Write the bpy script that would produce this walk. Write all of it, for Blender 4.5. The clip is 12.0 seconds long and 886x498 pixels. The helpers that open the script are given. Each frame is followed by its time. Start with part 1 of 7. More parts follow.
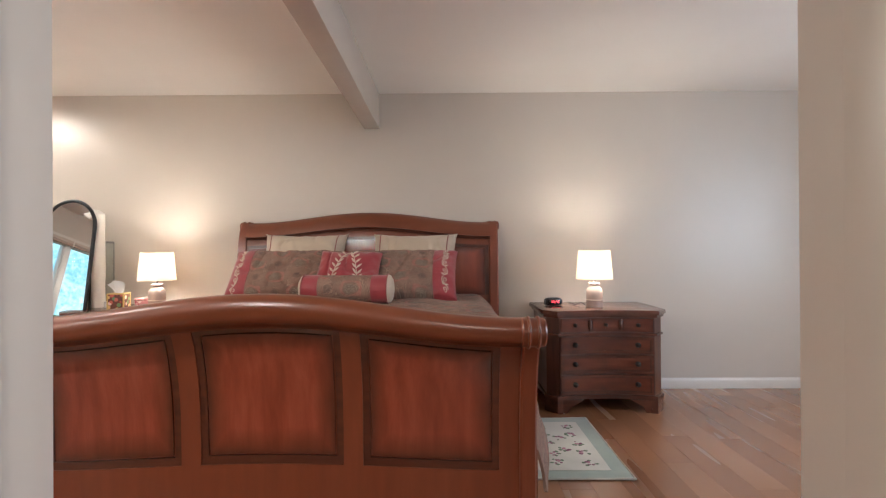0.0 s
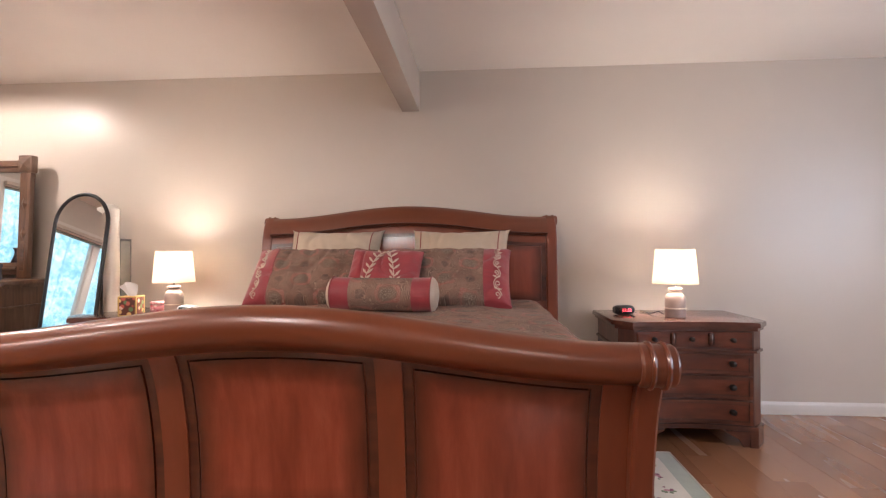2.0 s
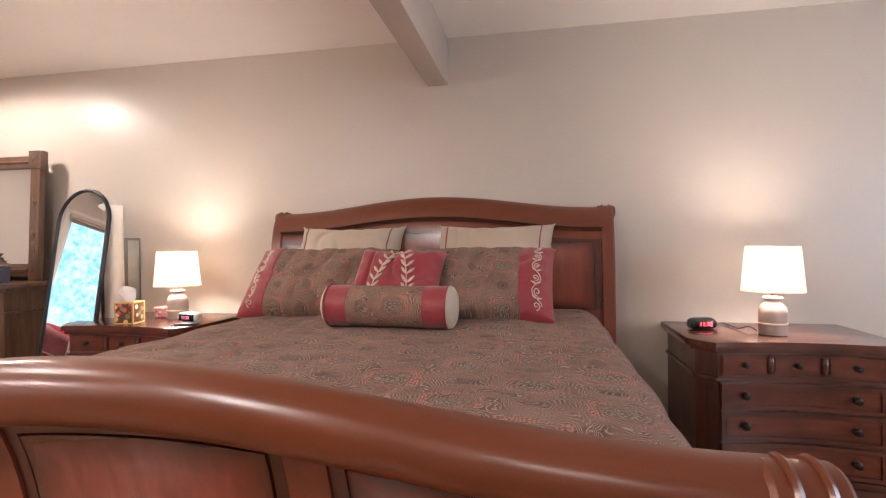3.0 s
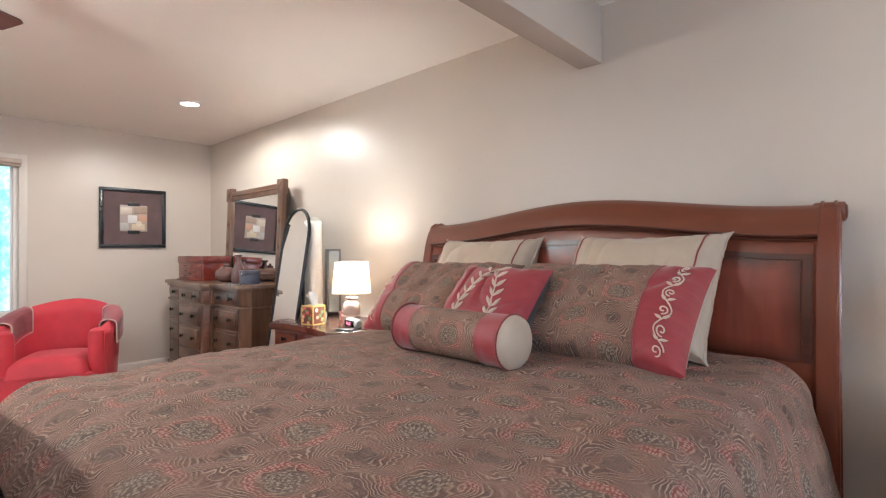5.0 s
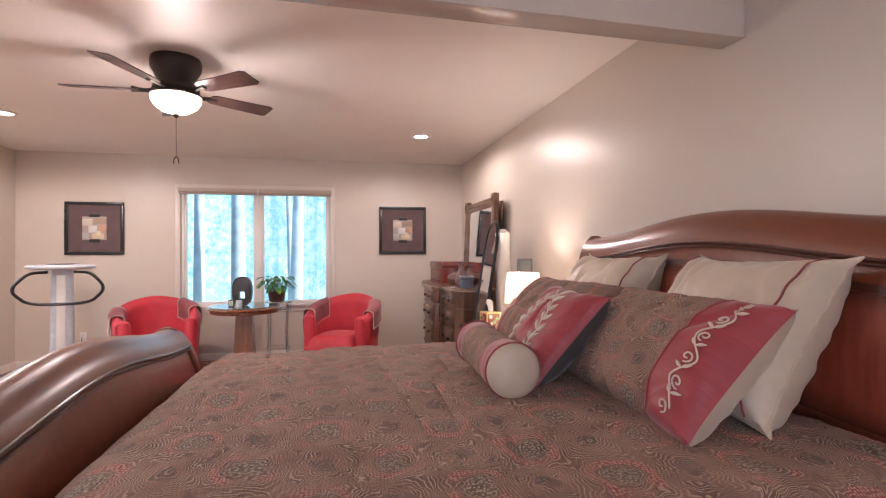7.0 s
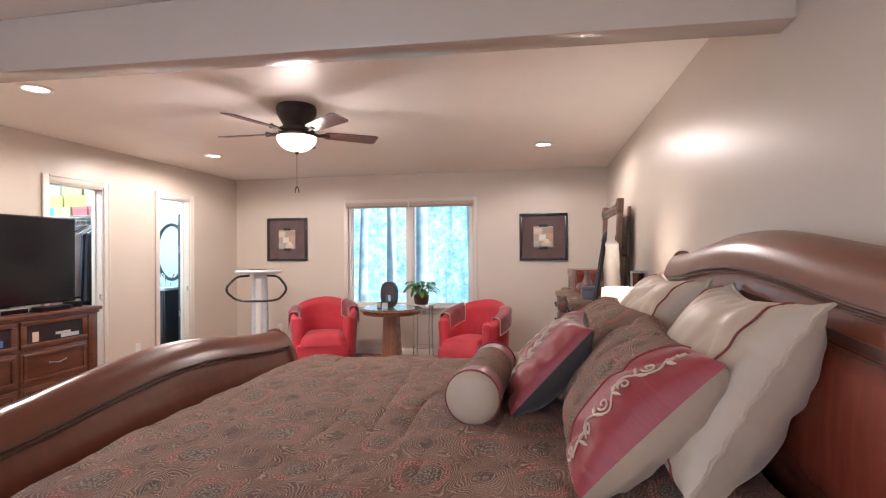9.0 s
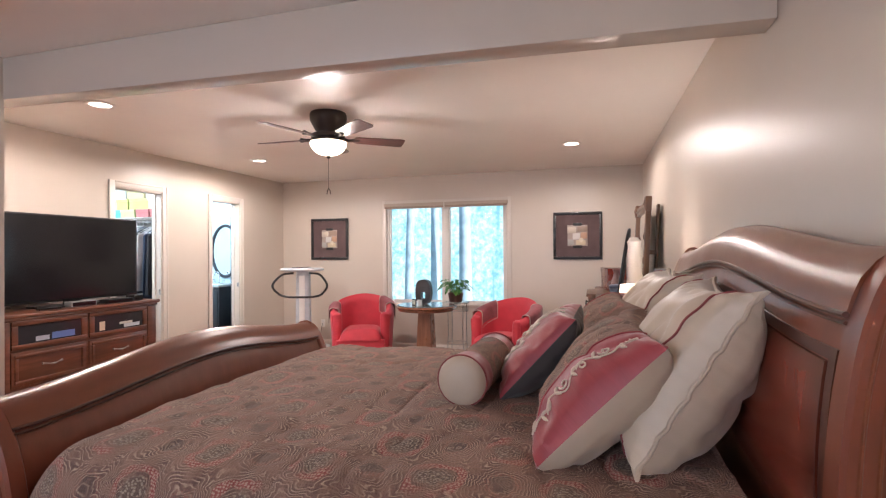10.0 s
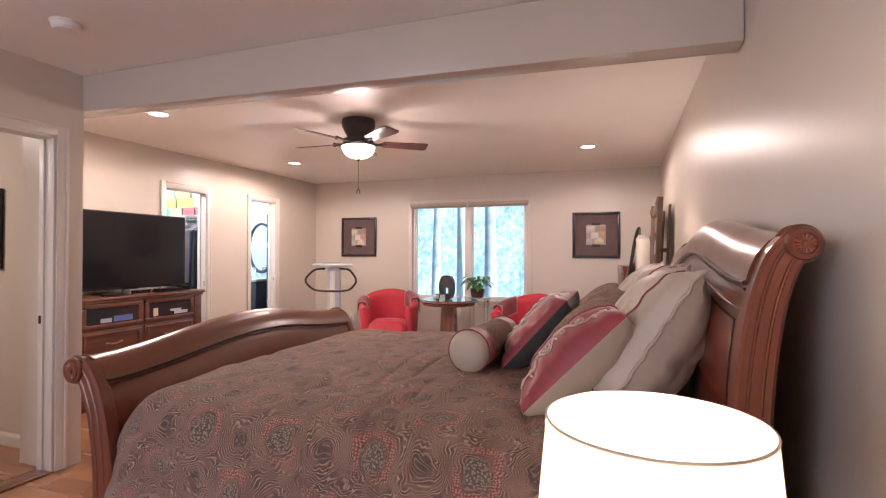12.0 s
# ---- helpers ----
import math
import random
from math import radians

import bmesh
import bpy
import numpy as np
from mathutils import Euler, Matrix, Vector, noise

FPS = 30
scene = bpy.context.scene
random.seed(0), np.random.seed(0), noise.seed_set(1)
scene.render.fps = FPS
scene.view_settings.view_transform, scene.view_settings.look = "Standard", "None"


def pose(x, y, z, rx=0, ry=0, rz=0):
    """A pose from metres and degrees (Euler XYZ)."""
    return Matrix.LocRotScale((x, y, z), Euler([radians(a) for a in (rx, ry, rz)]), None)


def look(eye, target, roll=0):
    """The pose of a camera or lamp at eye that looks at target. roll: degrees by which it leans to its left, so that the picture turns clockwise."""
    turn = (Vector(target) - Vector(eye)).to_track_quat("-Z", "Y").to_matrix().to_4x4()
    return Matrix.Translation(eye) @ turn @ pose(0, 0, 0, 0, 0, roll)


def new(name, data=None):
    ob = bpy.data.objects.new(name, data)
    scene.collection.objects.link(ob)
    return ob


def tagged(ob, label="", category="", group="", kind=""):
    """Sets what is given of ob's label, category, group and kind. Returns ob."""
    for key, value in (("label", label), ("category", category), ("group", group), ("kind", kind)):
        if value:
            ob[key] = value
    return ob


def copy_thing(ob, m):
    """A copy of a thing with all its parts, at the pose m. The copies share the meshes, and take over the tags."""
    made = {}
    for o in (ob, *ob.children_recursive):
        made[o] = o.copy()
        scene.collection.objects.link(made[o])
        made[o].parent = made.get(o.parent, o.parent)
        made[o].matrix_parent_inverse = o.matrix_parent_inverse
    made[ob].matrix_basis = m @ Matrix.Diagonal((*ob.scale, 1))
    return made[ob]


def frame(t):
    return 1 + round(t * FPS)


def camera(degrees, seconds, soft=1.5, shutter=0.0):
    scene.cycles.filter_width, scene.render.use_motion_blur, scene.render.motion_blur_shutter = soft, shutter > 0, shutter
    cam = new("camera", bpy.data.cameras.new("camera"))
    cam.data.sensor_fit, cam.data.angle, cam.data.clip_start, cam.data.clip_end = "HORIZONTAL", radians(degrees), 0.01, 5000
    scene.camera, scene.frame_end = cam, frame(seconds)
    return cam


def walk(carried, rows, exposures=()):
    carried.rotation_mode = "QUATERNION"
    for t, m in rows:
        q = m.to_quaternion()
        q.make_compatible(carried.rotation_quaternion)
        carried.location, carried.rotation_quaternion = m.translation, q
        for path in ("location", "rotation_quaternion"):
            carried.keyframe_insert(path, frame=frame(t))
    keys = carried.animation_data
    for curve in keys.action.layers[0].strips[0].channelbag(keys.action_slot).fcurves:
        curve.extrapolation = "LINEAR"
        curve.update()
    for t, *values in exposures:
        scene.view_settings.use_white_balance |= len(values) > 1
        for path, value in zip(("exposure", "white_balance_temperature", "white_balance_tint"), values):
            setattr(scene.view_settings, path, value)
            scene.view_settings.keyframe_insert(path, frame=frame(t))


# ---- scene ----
cam = camera(82.6, 12.0, 1.25)
PATH = [
    (0, (0.076, 0.175, 1.148), (0.059, 2.175, 1.155), -0.3),
    (0.5, (0.082, 0.283, 1.13), (0.038, 2.283, 1.144), -0.3),
    (1, (0.057, 0.421, 1.122), (-0.014, 2.42, 1.13), -0.2),
    (1.5, (0.003, 0.555, 1.128), (-0.095, 2.553, 1.133), -0.3),
    (2, (-0.034, 0.696, 1.133), (-0.186, 2.69, 1.145), -0.2),
    (2.5, (0.004, 0.996, 1.159), (-0.25, 2.98, 1.152), -0.4),
    (4.5, (0.483, 1.777, 1.178), (-0.571, 3.476, 1.186), -0.4),
    (5, (0.669, 1.938, 1.207), (-0.695, 3.4, 1.221), -0.3),
    (5.5, (0.888, 2.089, 1.227), (-0.712, 3.288, 1.237), -0.3),
    (6, (1.027, 2.296, 1.253), (-0.745, 3.224, 1.264), -0.2),
    (6.5, (1.178, 2.516, 1.288), (-0.713, 3.167, 1.299), -0.4),
    (7, (1.264, 2.745, 1.299), (-0.694, 3.155, 1.31), -0.2),
    (9, (1.374, 3.523, 1.398), (-0.591, 3.148, 1.408), -0.4),
    (9.5, (1.388, 3.651, 1.417), (-0.551, 3.161, 1.426), -0.4),
    (10, (1.479, 3.756, 1.376), (-0.439, 3.189, 1.389), -0.4),
    (10.5, (1.516, 3.845, 1.378), (-0.384, 3.222, 1.388), -0.4),
    (11, (1.571, 3.882, 1.367), (-0.322, 3.238, 1.377), -0.3),
    (11.5, (1.668, 3.917, 1.352), (-0.222, 3.264, 1.368), -0.1),
    (12, (1.768, 3.919, 1.327), (-0.115, 3.246, 1.345), 0.1),
]
GRADE = [(0, 0.53, 5700, 4), (0.5, 0.54, 5720, 5), (1.5, 0.55, 6000, 11), (2.5, 0.57, 6050, 16), (4.4, 0.82, 5450, 2), (5.5, 0.76, 5350, 5),
         (6.3, 0.52, 5900, 19), (7.2, 0.51, 5950, 19), (8.8, 0.50, 5850, 13), (10.5, 0.52, 5850, 15), (12, 0.44, 6220, 21)]
walk(cam, [(t, look(eye, target, roll)) for t, eye, target, roll in PATH], GRADE)


# ---- world and light ----
world = bpy.data.worlds.new("world")
scene.world = world
world.use_nodes = True
wn = world.node_tree.nodes
sky = wn.new("ShaderNodeTexSky")
sky.sky_type, sky.sun_disc = "NISHITA", False
sky.sun_elevation, sky.sun_rotation = radians(50), radians(19)
world.node_tree.links.new(sky.outputs[0], wn["Background"].inputs[0])
wn["Background"].inputs[1].default_value = 0.15
sun = new("sun", bpy.data.lights.new("sun", "SUN"))
sun.data.energy, sun.data.angle, sun.data.color = 5.0, radians(0.6), (1, 0.95, 0.88)
sun.matrix_world = look((7, 20, 25), (0, 0, 0))


def lamp(name, kind, m, energy, colour, size=0.1, size_y=None, angle=120):
    data = bpy.data.lights.new(name, kind)
    ob = new(name, data)
    ob.matrix_world = m
    data.energy, data.color = energy, colour
    if kind == "AREA":
        data.size = size
        if size_y:
            data.shape, data.size_y = "RECTANGLE", size_y
    else:
        data.shadow_soft_size = size
    if kind == "SPOT":
        data.spot_size, data.spot_blend = radians(angle), 0.34
    return ob


WARM, COOL = (1.0, 0.84, 0.70), (0.62, 0.84, 1.0)
DOWNLIGHTS = [(-1.30, 0.37), (-3.54, 0.05), (-3.73, 3.57)]
LAMP_R, LAMP_L, FAN = (1.172, 3.950), (-2.165, 4.05), (-2.02, 1.80)
for (x, y), power in zip(DOWNLIGHTS, (80, 80, 56)):
    lamp("downlight_beam", "SPOT", look((x, y, 2.438), (x, y, 0)), power, WARM, 0.06, angle=177)
for x, y in (LAMP_R, LAMP_L):
    lamp("table_lamp_bulb", "POINT", pose(x, y, 1.045), 17, (1.0, 0.84, 0.68), 0.07)
lamp("fan_bulb", "POINT", pose(*FAN, 2.15), 23, (1.0, 0.85, 0.72), 0.12)
lamp("east_window_light", "AREA", look((3.76, 2.0, 1.45), (0, 2.6, 1.2)), 37, (0.86, 0.91, 1.0), 1.9, 1.3)
# Unseen area lamps added to brighten the closet, bathroom and hall.
lamp("closet_light", "AREA", look((-2.3, -1.5, 2.36), (-2.3, -1.5, 0)), 26, (0.78, 0.93, 1.0), 0.5, 0.3)
lamp("bathroom_light", "AREA", look((-4.2, -1.9, 2.36), (-4.2, -1.9, 0)), 48, (0.72, 0.92, 1.0), 0.9, 0.5)
lamp("hall_light", "AREA", look((0.5, -0.9, 2.38), (0.5, -0.9, 0)), 18, (1.0, 0.88, 0.74), 0.5, 0.5)


# ---- materials ----
class Mat:
    """A node material with short helpers."""

    def __init__(self, name, colour=(0.5, 0.5, 0.5), rough=0.5, metal=0.0, spec=0.5):
        self.m = bpy.data.materials.new(name)
        self.m.use_nodes = True
        self.n, self.l = self.m.node_tree.nodes, self.m.node_tree.links
        self.b = self.n["Principled BSDF"]
        self.put("Base Color", (*colour, 1))
        self.put("Roughness", rough)
        self.put("Metallic", metal)
        self.put("Specular IOR Level", spec)

    def put(self, key, value):
        if hasattr(value, "links"):
            self.l.new(value, self.b.inputs[key])
        else:
            self.b.inputs[key].default_value = value
        return self

    def node(self, kind, out=0, settings=None, **inputs):
        nd = self.n.new(kind)
        for k, v in (settings or {}).items():
            setattr(nd, k, v)
        for k, v in inputs.items():
            key = int(k[1:]) if k[0] == "i" and k[1:].isdigit() else k.replace("_", " ")
            if hasattr(v, "links"):
                self.l.new(v, nd.inputs[key])
            else:
                nd.inputs[key].default_value = v
        return nd.outputs[out]

    def coords(self, which="Object", scale=(1, 1, 1), turn=(0, 0, 0)):
        tc = self.n.new("ShaderNodeTexCoord").outputs[which]
        return self.node("ShaderNodeMapping", i0=tc, i3=scale, i2=turn)

    def noise(self, vec, scale, detail=4, rough=0.55, dist=0.0, out=0):
        return self.node("ShaderNodeTexNoise", out, Vector=vec, Scale=scale, Detail=detail, Roughness=rough, Distortion=dist)

    def ramp(self, fac, stops, ease="LINEAR"):
        nd = self.n.new("ShaderNodeValToRGB")
        self.l.new(fac, nd.inputs[0])
        nd.color_ramp.interpolation = ease
        els = nd.color_ramp.elements
        while len(els) < len(stops):
            els.new(0.5)
        for e, (p, c) in zip(els, stops):
            e.position, e.color = p, ((*c, 1) if isinstance(c, tuple) else (c, c, c, 1))
        return nd.outputs[0]

    def mix(self, fac, a, b, blend="MIX"):
        nd = self.n.new("ShaderNodeMix")
        nd.data_type, nd.blend_type = "RGBA", blend
        for key, v in ((0, fac), (6, a), (7, b)):
            if hasattr(v, "links"):
                self.l.new(v, nd.inputs[key])
            else:
                nd.inputs[key].default_value = (*v, 1) if isinstance(v, tuple) else v
        return nd.outputs[2]

    def math(self, op, a, b=0.0):
        return self.node("ShaderNodeMath", settings={"operation": op}, i0=a, i1=b)

    def bump(self, height, strength=0.2, distance=0.01):
        self.put("Normal", self.node("ShaderNodeBump", Height=height, Strength=strength, Distance=distance))
        return self


def paint(name, colour, rough=0.42, bump=0.06, vary=0.05, spec=0.5):
    m = Mat(name, colour, rough, 0, spec)
    v = m.coords()
    dark = tuple(c * (1 - vary) for c in colour)
    light = tuple(min(1, c * (1 + vary)) for c in colour)
    m.put("Base Color", m.ramp(m.noise(v, 1.7, 5), [(0.3, dark), (0.7, light)]))
    m.put("Roughness", m.ramp(m.noise(v, 2.5, 2), [(0.2, rough * 0.97), (0.8, min(1, rough * 1.03))]))
    m.bump(m.noise(v, 4, 1, 0.4), bump, 0.003)
    return m.m


def wood(name, dark, mid, light, rough=0.28, scale=1.0, turn=(0, 0, 0), stretch=(1, 1, 9), coat=0.5, burn=None, burn_scale=2.2):
    """Stained wood; the grain runs along the axis with the small stretch factor."""
    m = Mat(name, mid, rough)
    v = m.coords("Object", tuple(scale * (10.0 / s) for s in stretch), turn)
    grain = m.noise(v, 2.2, 5, 0.55, 0.25)
    fine = m.noise(v, 17, 4, 0.7, 0.3)
    col = m.ramp(grain, [(0.28, dark), (0.5, mid), (0.74, light)])
    col = m.mix(m.math("MULTIPLY", m.ramp(fine, [(0.36, 1.0), (0.62, 0.0)]), 0.13), col, dark)
    if burn:
        big = m.noise(m.coords("Object"), burn_scale, 3, 0.5, 0.4)
        col = m.mix(m.math("MULTIPLY", m.ramp(big, [(0.42, 0.0), (0.72, 1.0)]), 0.55), col, burn)
    m.put("Base Color", col)
    m.put("Roughness", m.ramp(m.noise(m.coords(), 5, 3), [(0.3, rough * 0.92), (0.7, rough * 1.12)]))
    m.put("Coat Weight", coat).put("Coat Roughness", 0.22)
    m.bump(fine, 0.012, 0.002)
    return m.m


def cloth(name, colour, rough=0.85, vary=0.14, weave=900, sheen=0.25, bump=0.25):
    m = Mat(name, colour, rough)
    v = m.coords()
    dark = tuple(c * (1 - vary) for c in colour)
    light = tuple(min(1, c * (1 + vary)) for c in colour)
    col = m.ramp(m.noise(v, 7, 5), [(0.3, dark), (0.7, light)])
    col = m.mix(m.math("MULTIPLY", m.noise(v, 420, 2), 0.3), col, dark)
    m.put("Base Color", col).put("Sheen Weight", sheen).put("Sheen Roughness", 0.4)
    m.bump(m.noise(v, weave * 0.4, 2), bump, 0.002)
    return m.m


def plain(name, colour, rough=0.4, metal=0.0, vary=0.08, spec=0.5, scale=14):
    m = Mat(name, colour, rough, metal, spec)
    v = m.coords()
    n = m.noise(v, scale, 5)
    m.put("Base Color", m.ramp(n, [(0.3, tuple(c * (1 - vary) for c in colour)), (0.7, tuple(min(1, c * (1 + vary)) for c in colour))]))
    m.put("Roughness", m.ramp(m.noise(v, scale * 4, 3), [(0.3, rough * 0.85), (0.7, min(1, rough * 1.2))]))
    return m.m


def glow(name, colour, strength):
    m = Mat(name, colour, 0.5)
    m.put("Emission Color", (*colour, 1)).put("Emission Strength", strength)
    return m.m


def glass(name, colour=(1, 1, 1), rough=0.02):
    m = Mat(name, colour, rough)
    m.put("Transmission Weight", 1.0).put("IOR", 1.12)
    return m.m


def paisley(name, phase=(0.0, 0.0), scale=1.0):
    """Woven paisley: staggered medallions in fine ogee lines, with red beaded scallops round leafy hearts."""
    m = Mat(name, (0.2, 0.15, 0.13), 0.8, 0, 0.3)
    v = m.coords("UV", (scale, scale, scale))
    drift = m.node("ShaderNodeVectorMath", 0, {"operation": "SCALE"}, i0=m.noise(v, 5.0, 3, 0.5, 0, 1), Scale=0.075)
    vw = m.node("ShaderNodeVectorMath", 0, {"operation": "ADD"}, i0=v, i1=drift)
    sep = m.node("ShaderNodeSeparateXYZ", 0, i0=vw).node
    # staggered lattice: 0.40 m across, 0.33 m along
    p = m.math("DIVIDE", m.math("SUBTRACT", sep.outputs[0], phase[0] + 0.037), 0.40 / 6.28319)
    q = m.math("DIVIDE", m.math("SUBTRACT", sep.outputs[1], phase[1] + 0.037), 0.33 / 6.28319)
    rise = m.math("MULTIPLY", m.math("ADD", m.math("COSINE", m.math("ADD", p, q)), m.math("COSINE", m.math("SUBTRACT", p, q))), 0.5)
    lobes = m.math("MULTIPLY", m.math("SUBTRACT", m.noise(vw, 24, 3), 0.5), 0.42)
    h = m.math("ADD", rise, lobes)
    flow = m.math("SINE", m.math("ADD", m.math("MULTIPLY", rise, 48.0), m.math("MULTIPLY", m.noise(vw, 7.0, 2, 0.45, 1.8), 62.0)))
    near = m.node("ShaderNodeTexVoronoi", 0, {"feature": "F1", "voronoi_dimensions": "2D"}, Vector=vw, Scale=112.0, Randomness=0.45)
    leafy = m.node("ShaderNodeTexVoronoi", 0, {"feature": "F1", "voronoi_dimensions": "2D"}, Vector=vw, Scale=105.0, Randomness=1.0)
    bead = m.ramp(near, [(0.24, 1.0), (0.42, 0.0)])
    patch = m.ramp(m.noise(vw, 19, 4, 0.6), [(0.40, 0.10), (0.62, 1.0)])
    ground = m.mix(m.ramp(m.noise(vw, 8, 4), [(0.35, 0.0), (0.65, 1.0)]), (0.205, 0.117, 0.087), (0.308, 0.190, 0.142))
    body = m.mix(m.math("MULTIPLY", m.ramp(flow, [(0.58, 0.0), (0.90, 0.76)]), patch), ground, (0.54, 0.415, 0.295))
    body = m.mix(m.math("MULTIPLY", m.ramp(flow, [(0.08, 0.62), (0.30, 0.0)]), patch), body, (0.075, 0.045, 0.038))
    # red scalloped band with pale beads, broken into arcs
    band = m.ramp(h, [(0.18, 0.0), (0.26, 1.0), (0.52, 1.0), (0.60, 0.0)])
    arcs = m.ramp(m.noise(vw, 7.5, 2), [(0.40, 0.0), (0.56, 1.0)])
    body = m.mix(m.math("MULTIPLY", m.math("MULTIPLY", band, arcs), 0.62), body, (0.31, 0.055, 0.048))
    body = m.mix(m.math("MULTIPLY", m.math("MULTIPLY", m.math("MULTIPLY", band, arcs), bead), 0.70), body, (0.54, 0.39, 0.30))
    rim = m.ramp(h, [(0.56, 0.0), (0.61, 1.0), (0.64, 1.0), (0.69, 0.0)])
    body = m.mix(m.math("MULTIPLY", rim, 0.25), body, (0.070, 0.045, 0.036))
    heart = m.ramp(h, [(0.66, 0.0), (0.80, 1.0)])
    leaf = m.mix(m.ramp(leafy, [(0.22, 0.0), (0.42, 1.0)]), (0.40, 0.34, 0.26), (0.105, 0.082, 0.064))
    body = m.mix(m.math("MULTIPLY", heart, 0.62), body, leaf)
    # small round eyes between the medallions
    low = m.math("MULTIPLY", h, -1.0)
    eye = m.ramp(low, [(0.80, 0.0), (0.88, 1.0)])
    body = m.mix(m.math("MULTIPLY", eye, 0.40), body, (0.075, 0.058, 0.050))
    halo = m.ramp(low, [(0.62, 0.0), (0.69, 1.0), (0.76, 1.0), (0.82, 0.0)])
    body = m.mix(m.math("MULTIPLY", halo, m.math("MULTIPLY", bead, 0.40)), body, (0.36, 0.14, 0.10))
    m.put("Base Color", body).put("Sheen Weight", 0.06)
    fine = m.noise(v, 330, 2)
    m.bump(m.math("ADD", m.math("MULTIPLY", flow, 0.5), m.math("ADD", bead, fine)), 0.5, 0.002)
    return m.m


def edge_darkened(name, dark, mid, light, edge_dark):
    """Panel wood whose colour is darkened towards its borders (needs UVs)."""
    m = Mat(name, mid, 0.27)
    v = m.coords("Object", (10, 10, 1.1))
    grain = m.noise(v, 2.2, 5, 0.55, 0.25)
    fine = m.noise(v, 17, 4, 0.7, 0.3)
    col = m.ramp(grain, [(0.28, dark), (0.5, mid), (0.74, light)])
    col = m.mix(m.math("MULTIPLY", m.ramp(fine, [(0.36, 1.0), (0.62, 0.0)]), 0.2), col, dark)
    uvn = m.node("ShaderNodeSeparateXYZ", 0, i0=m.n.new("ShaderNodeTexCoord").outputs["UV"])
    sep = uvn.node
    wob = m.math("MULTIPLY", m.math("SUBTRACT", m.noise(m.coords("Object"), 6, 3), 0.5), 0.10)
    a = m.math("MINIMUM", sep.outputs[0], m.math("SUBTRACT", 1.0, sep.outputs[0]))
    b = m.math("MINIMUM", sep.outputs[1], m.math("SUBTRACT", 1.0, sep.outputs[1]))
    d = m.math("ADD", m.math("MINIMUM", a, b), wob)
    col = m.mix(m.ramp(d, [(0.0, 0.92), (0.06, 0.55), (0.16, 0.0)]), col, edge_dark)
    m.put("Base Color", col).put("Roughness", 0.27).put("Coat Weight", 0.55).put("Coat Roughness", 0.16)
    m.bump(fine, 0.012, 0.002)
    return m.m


WALL = paint("beige_wall_paint", (0.62, 0.55, 0.475), 0.36, 0.10, 0.02, 0.55)
BEAM = paint("beam_paint", (0.60, 0.53, 0.46), 0.26, 0.05, 0.02, 0.5)
CEIL = paint("cream_ceiling_paint", (0.87, 0.825, 0.77), 0.42, 0.05, 0.02, 0.35)
TRIM = paint("pale_trim_paint", (0.70, 0.645, 0.585), 0.35, 0.03)
WHITE = paint("white_trim_paint", (0.80, 0.77, 0.73), 0.35, 0.03)
CHERRY = wood("cherry_wood", (0.155, 0.036, 0.016), (0.176, 0.042, 0.018), (0.198, 0.050, 0.022), 0.31, coat=0.45)
CHERRY_X = wood("cherry_wood_lengthwise", (0.148, 0.039, 0.016), (0.168, 0.045, 0.018), (0.190, 0.053, 0.022), 0.31, stretch=(9, 1, 1), coat=0.35)
CHERRY_P = edge_darkened("edge_darkened_cherry_panel", (0.195, 0.036, 0.020), (0.255, 0.051, 0.027), (0.30, 0.069, 0.036), (0.070, 0.018, 0.010))
DARK_CHERRY = wood("dark_cherry", (0.045, 0.011, 0.006), (0.072, 0.018, 0.009), (0.105, 0.028, 0.012), 0.3, stretch=(9, 1, 1))
CHEST = wood("dark_chest_wood", (0.055, 0.017, 0.010), (0.100, 0.030, 0.017), (0.150, 0.050, 0.028), 0.22, stretch=(9, 1, 1), burn=(0.03, 0.012, 0.008), burn_scale=5)
CHEST_V = wood("dark_chest_wood_upright", (0.045, 0.016, 0.010), (0.09, 0.03, 0.017), (0.14, 0.05, 0.028), 0.32)
DRAWER = wood("reddish_drawer_wood", (0.075, 0.018, 0.010), (0.125, 0.031, 0.016), (0.175, 0.050, 0.026), 0.24, stretch=(9, 1, 1), burn=(0.05, 0.016, 0.010), burn_scale=6)
OLDWOOD = wood("brown_dresser_wood", (0.07, 0.035, 0.02), (0.13, 0.066, 0.038), (0.20, 0.11, 0.066), 0.34, stretch=(9, 1, 1), burn=(0.05, 0.025, 0.016), burn_scale=5)
OLDWOOD_V = wood("brown_dresser_wood_upright", (0.07, 0.035, 0.02), (0.13, 0.066, 0.038), (0.20, 0.11, 0.066), 0.34)
CONSOLE = wood("console_wood", (0.065, 0.022, 0.013), (0.125, 0.042, 0.023), (0.19, 0.072, 0.040), 0.3, stretch=(9, 1, 1), burn=(0.06, 0.022, 0.012), burn_scale=5)
TABLEWOOD = wood("table_wood", (0.12, 0.045, 0.022), (0.22, 0.09, 0.045), (0.30, 0.14, 0.075), 0.25, stretch=(9, 1, 1))
JEWEL = wood("red_lacquered_wood", (0.08, 0.012, 0.008), (0.15, 0.02, 0.012), (0.2, 0.035, 0.02), 0.2, stretch=(9, 1, 1), coat=0.6)
PAISLEY = paisley("paisley_bedspread", (0.468, 2.71))
PAISLEY_P = paisley("paisley_pillow_cover", (0.06, 0.03), 1.35)
RED_M = Mat("red_silk", (0.30, 0.032, 0.042), 0.46)
gather = RED_M.noise(RED_M.coords("UV", (9, 46, 1)), 1.0, 4, 0.55, 0.5)
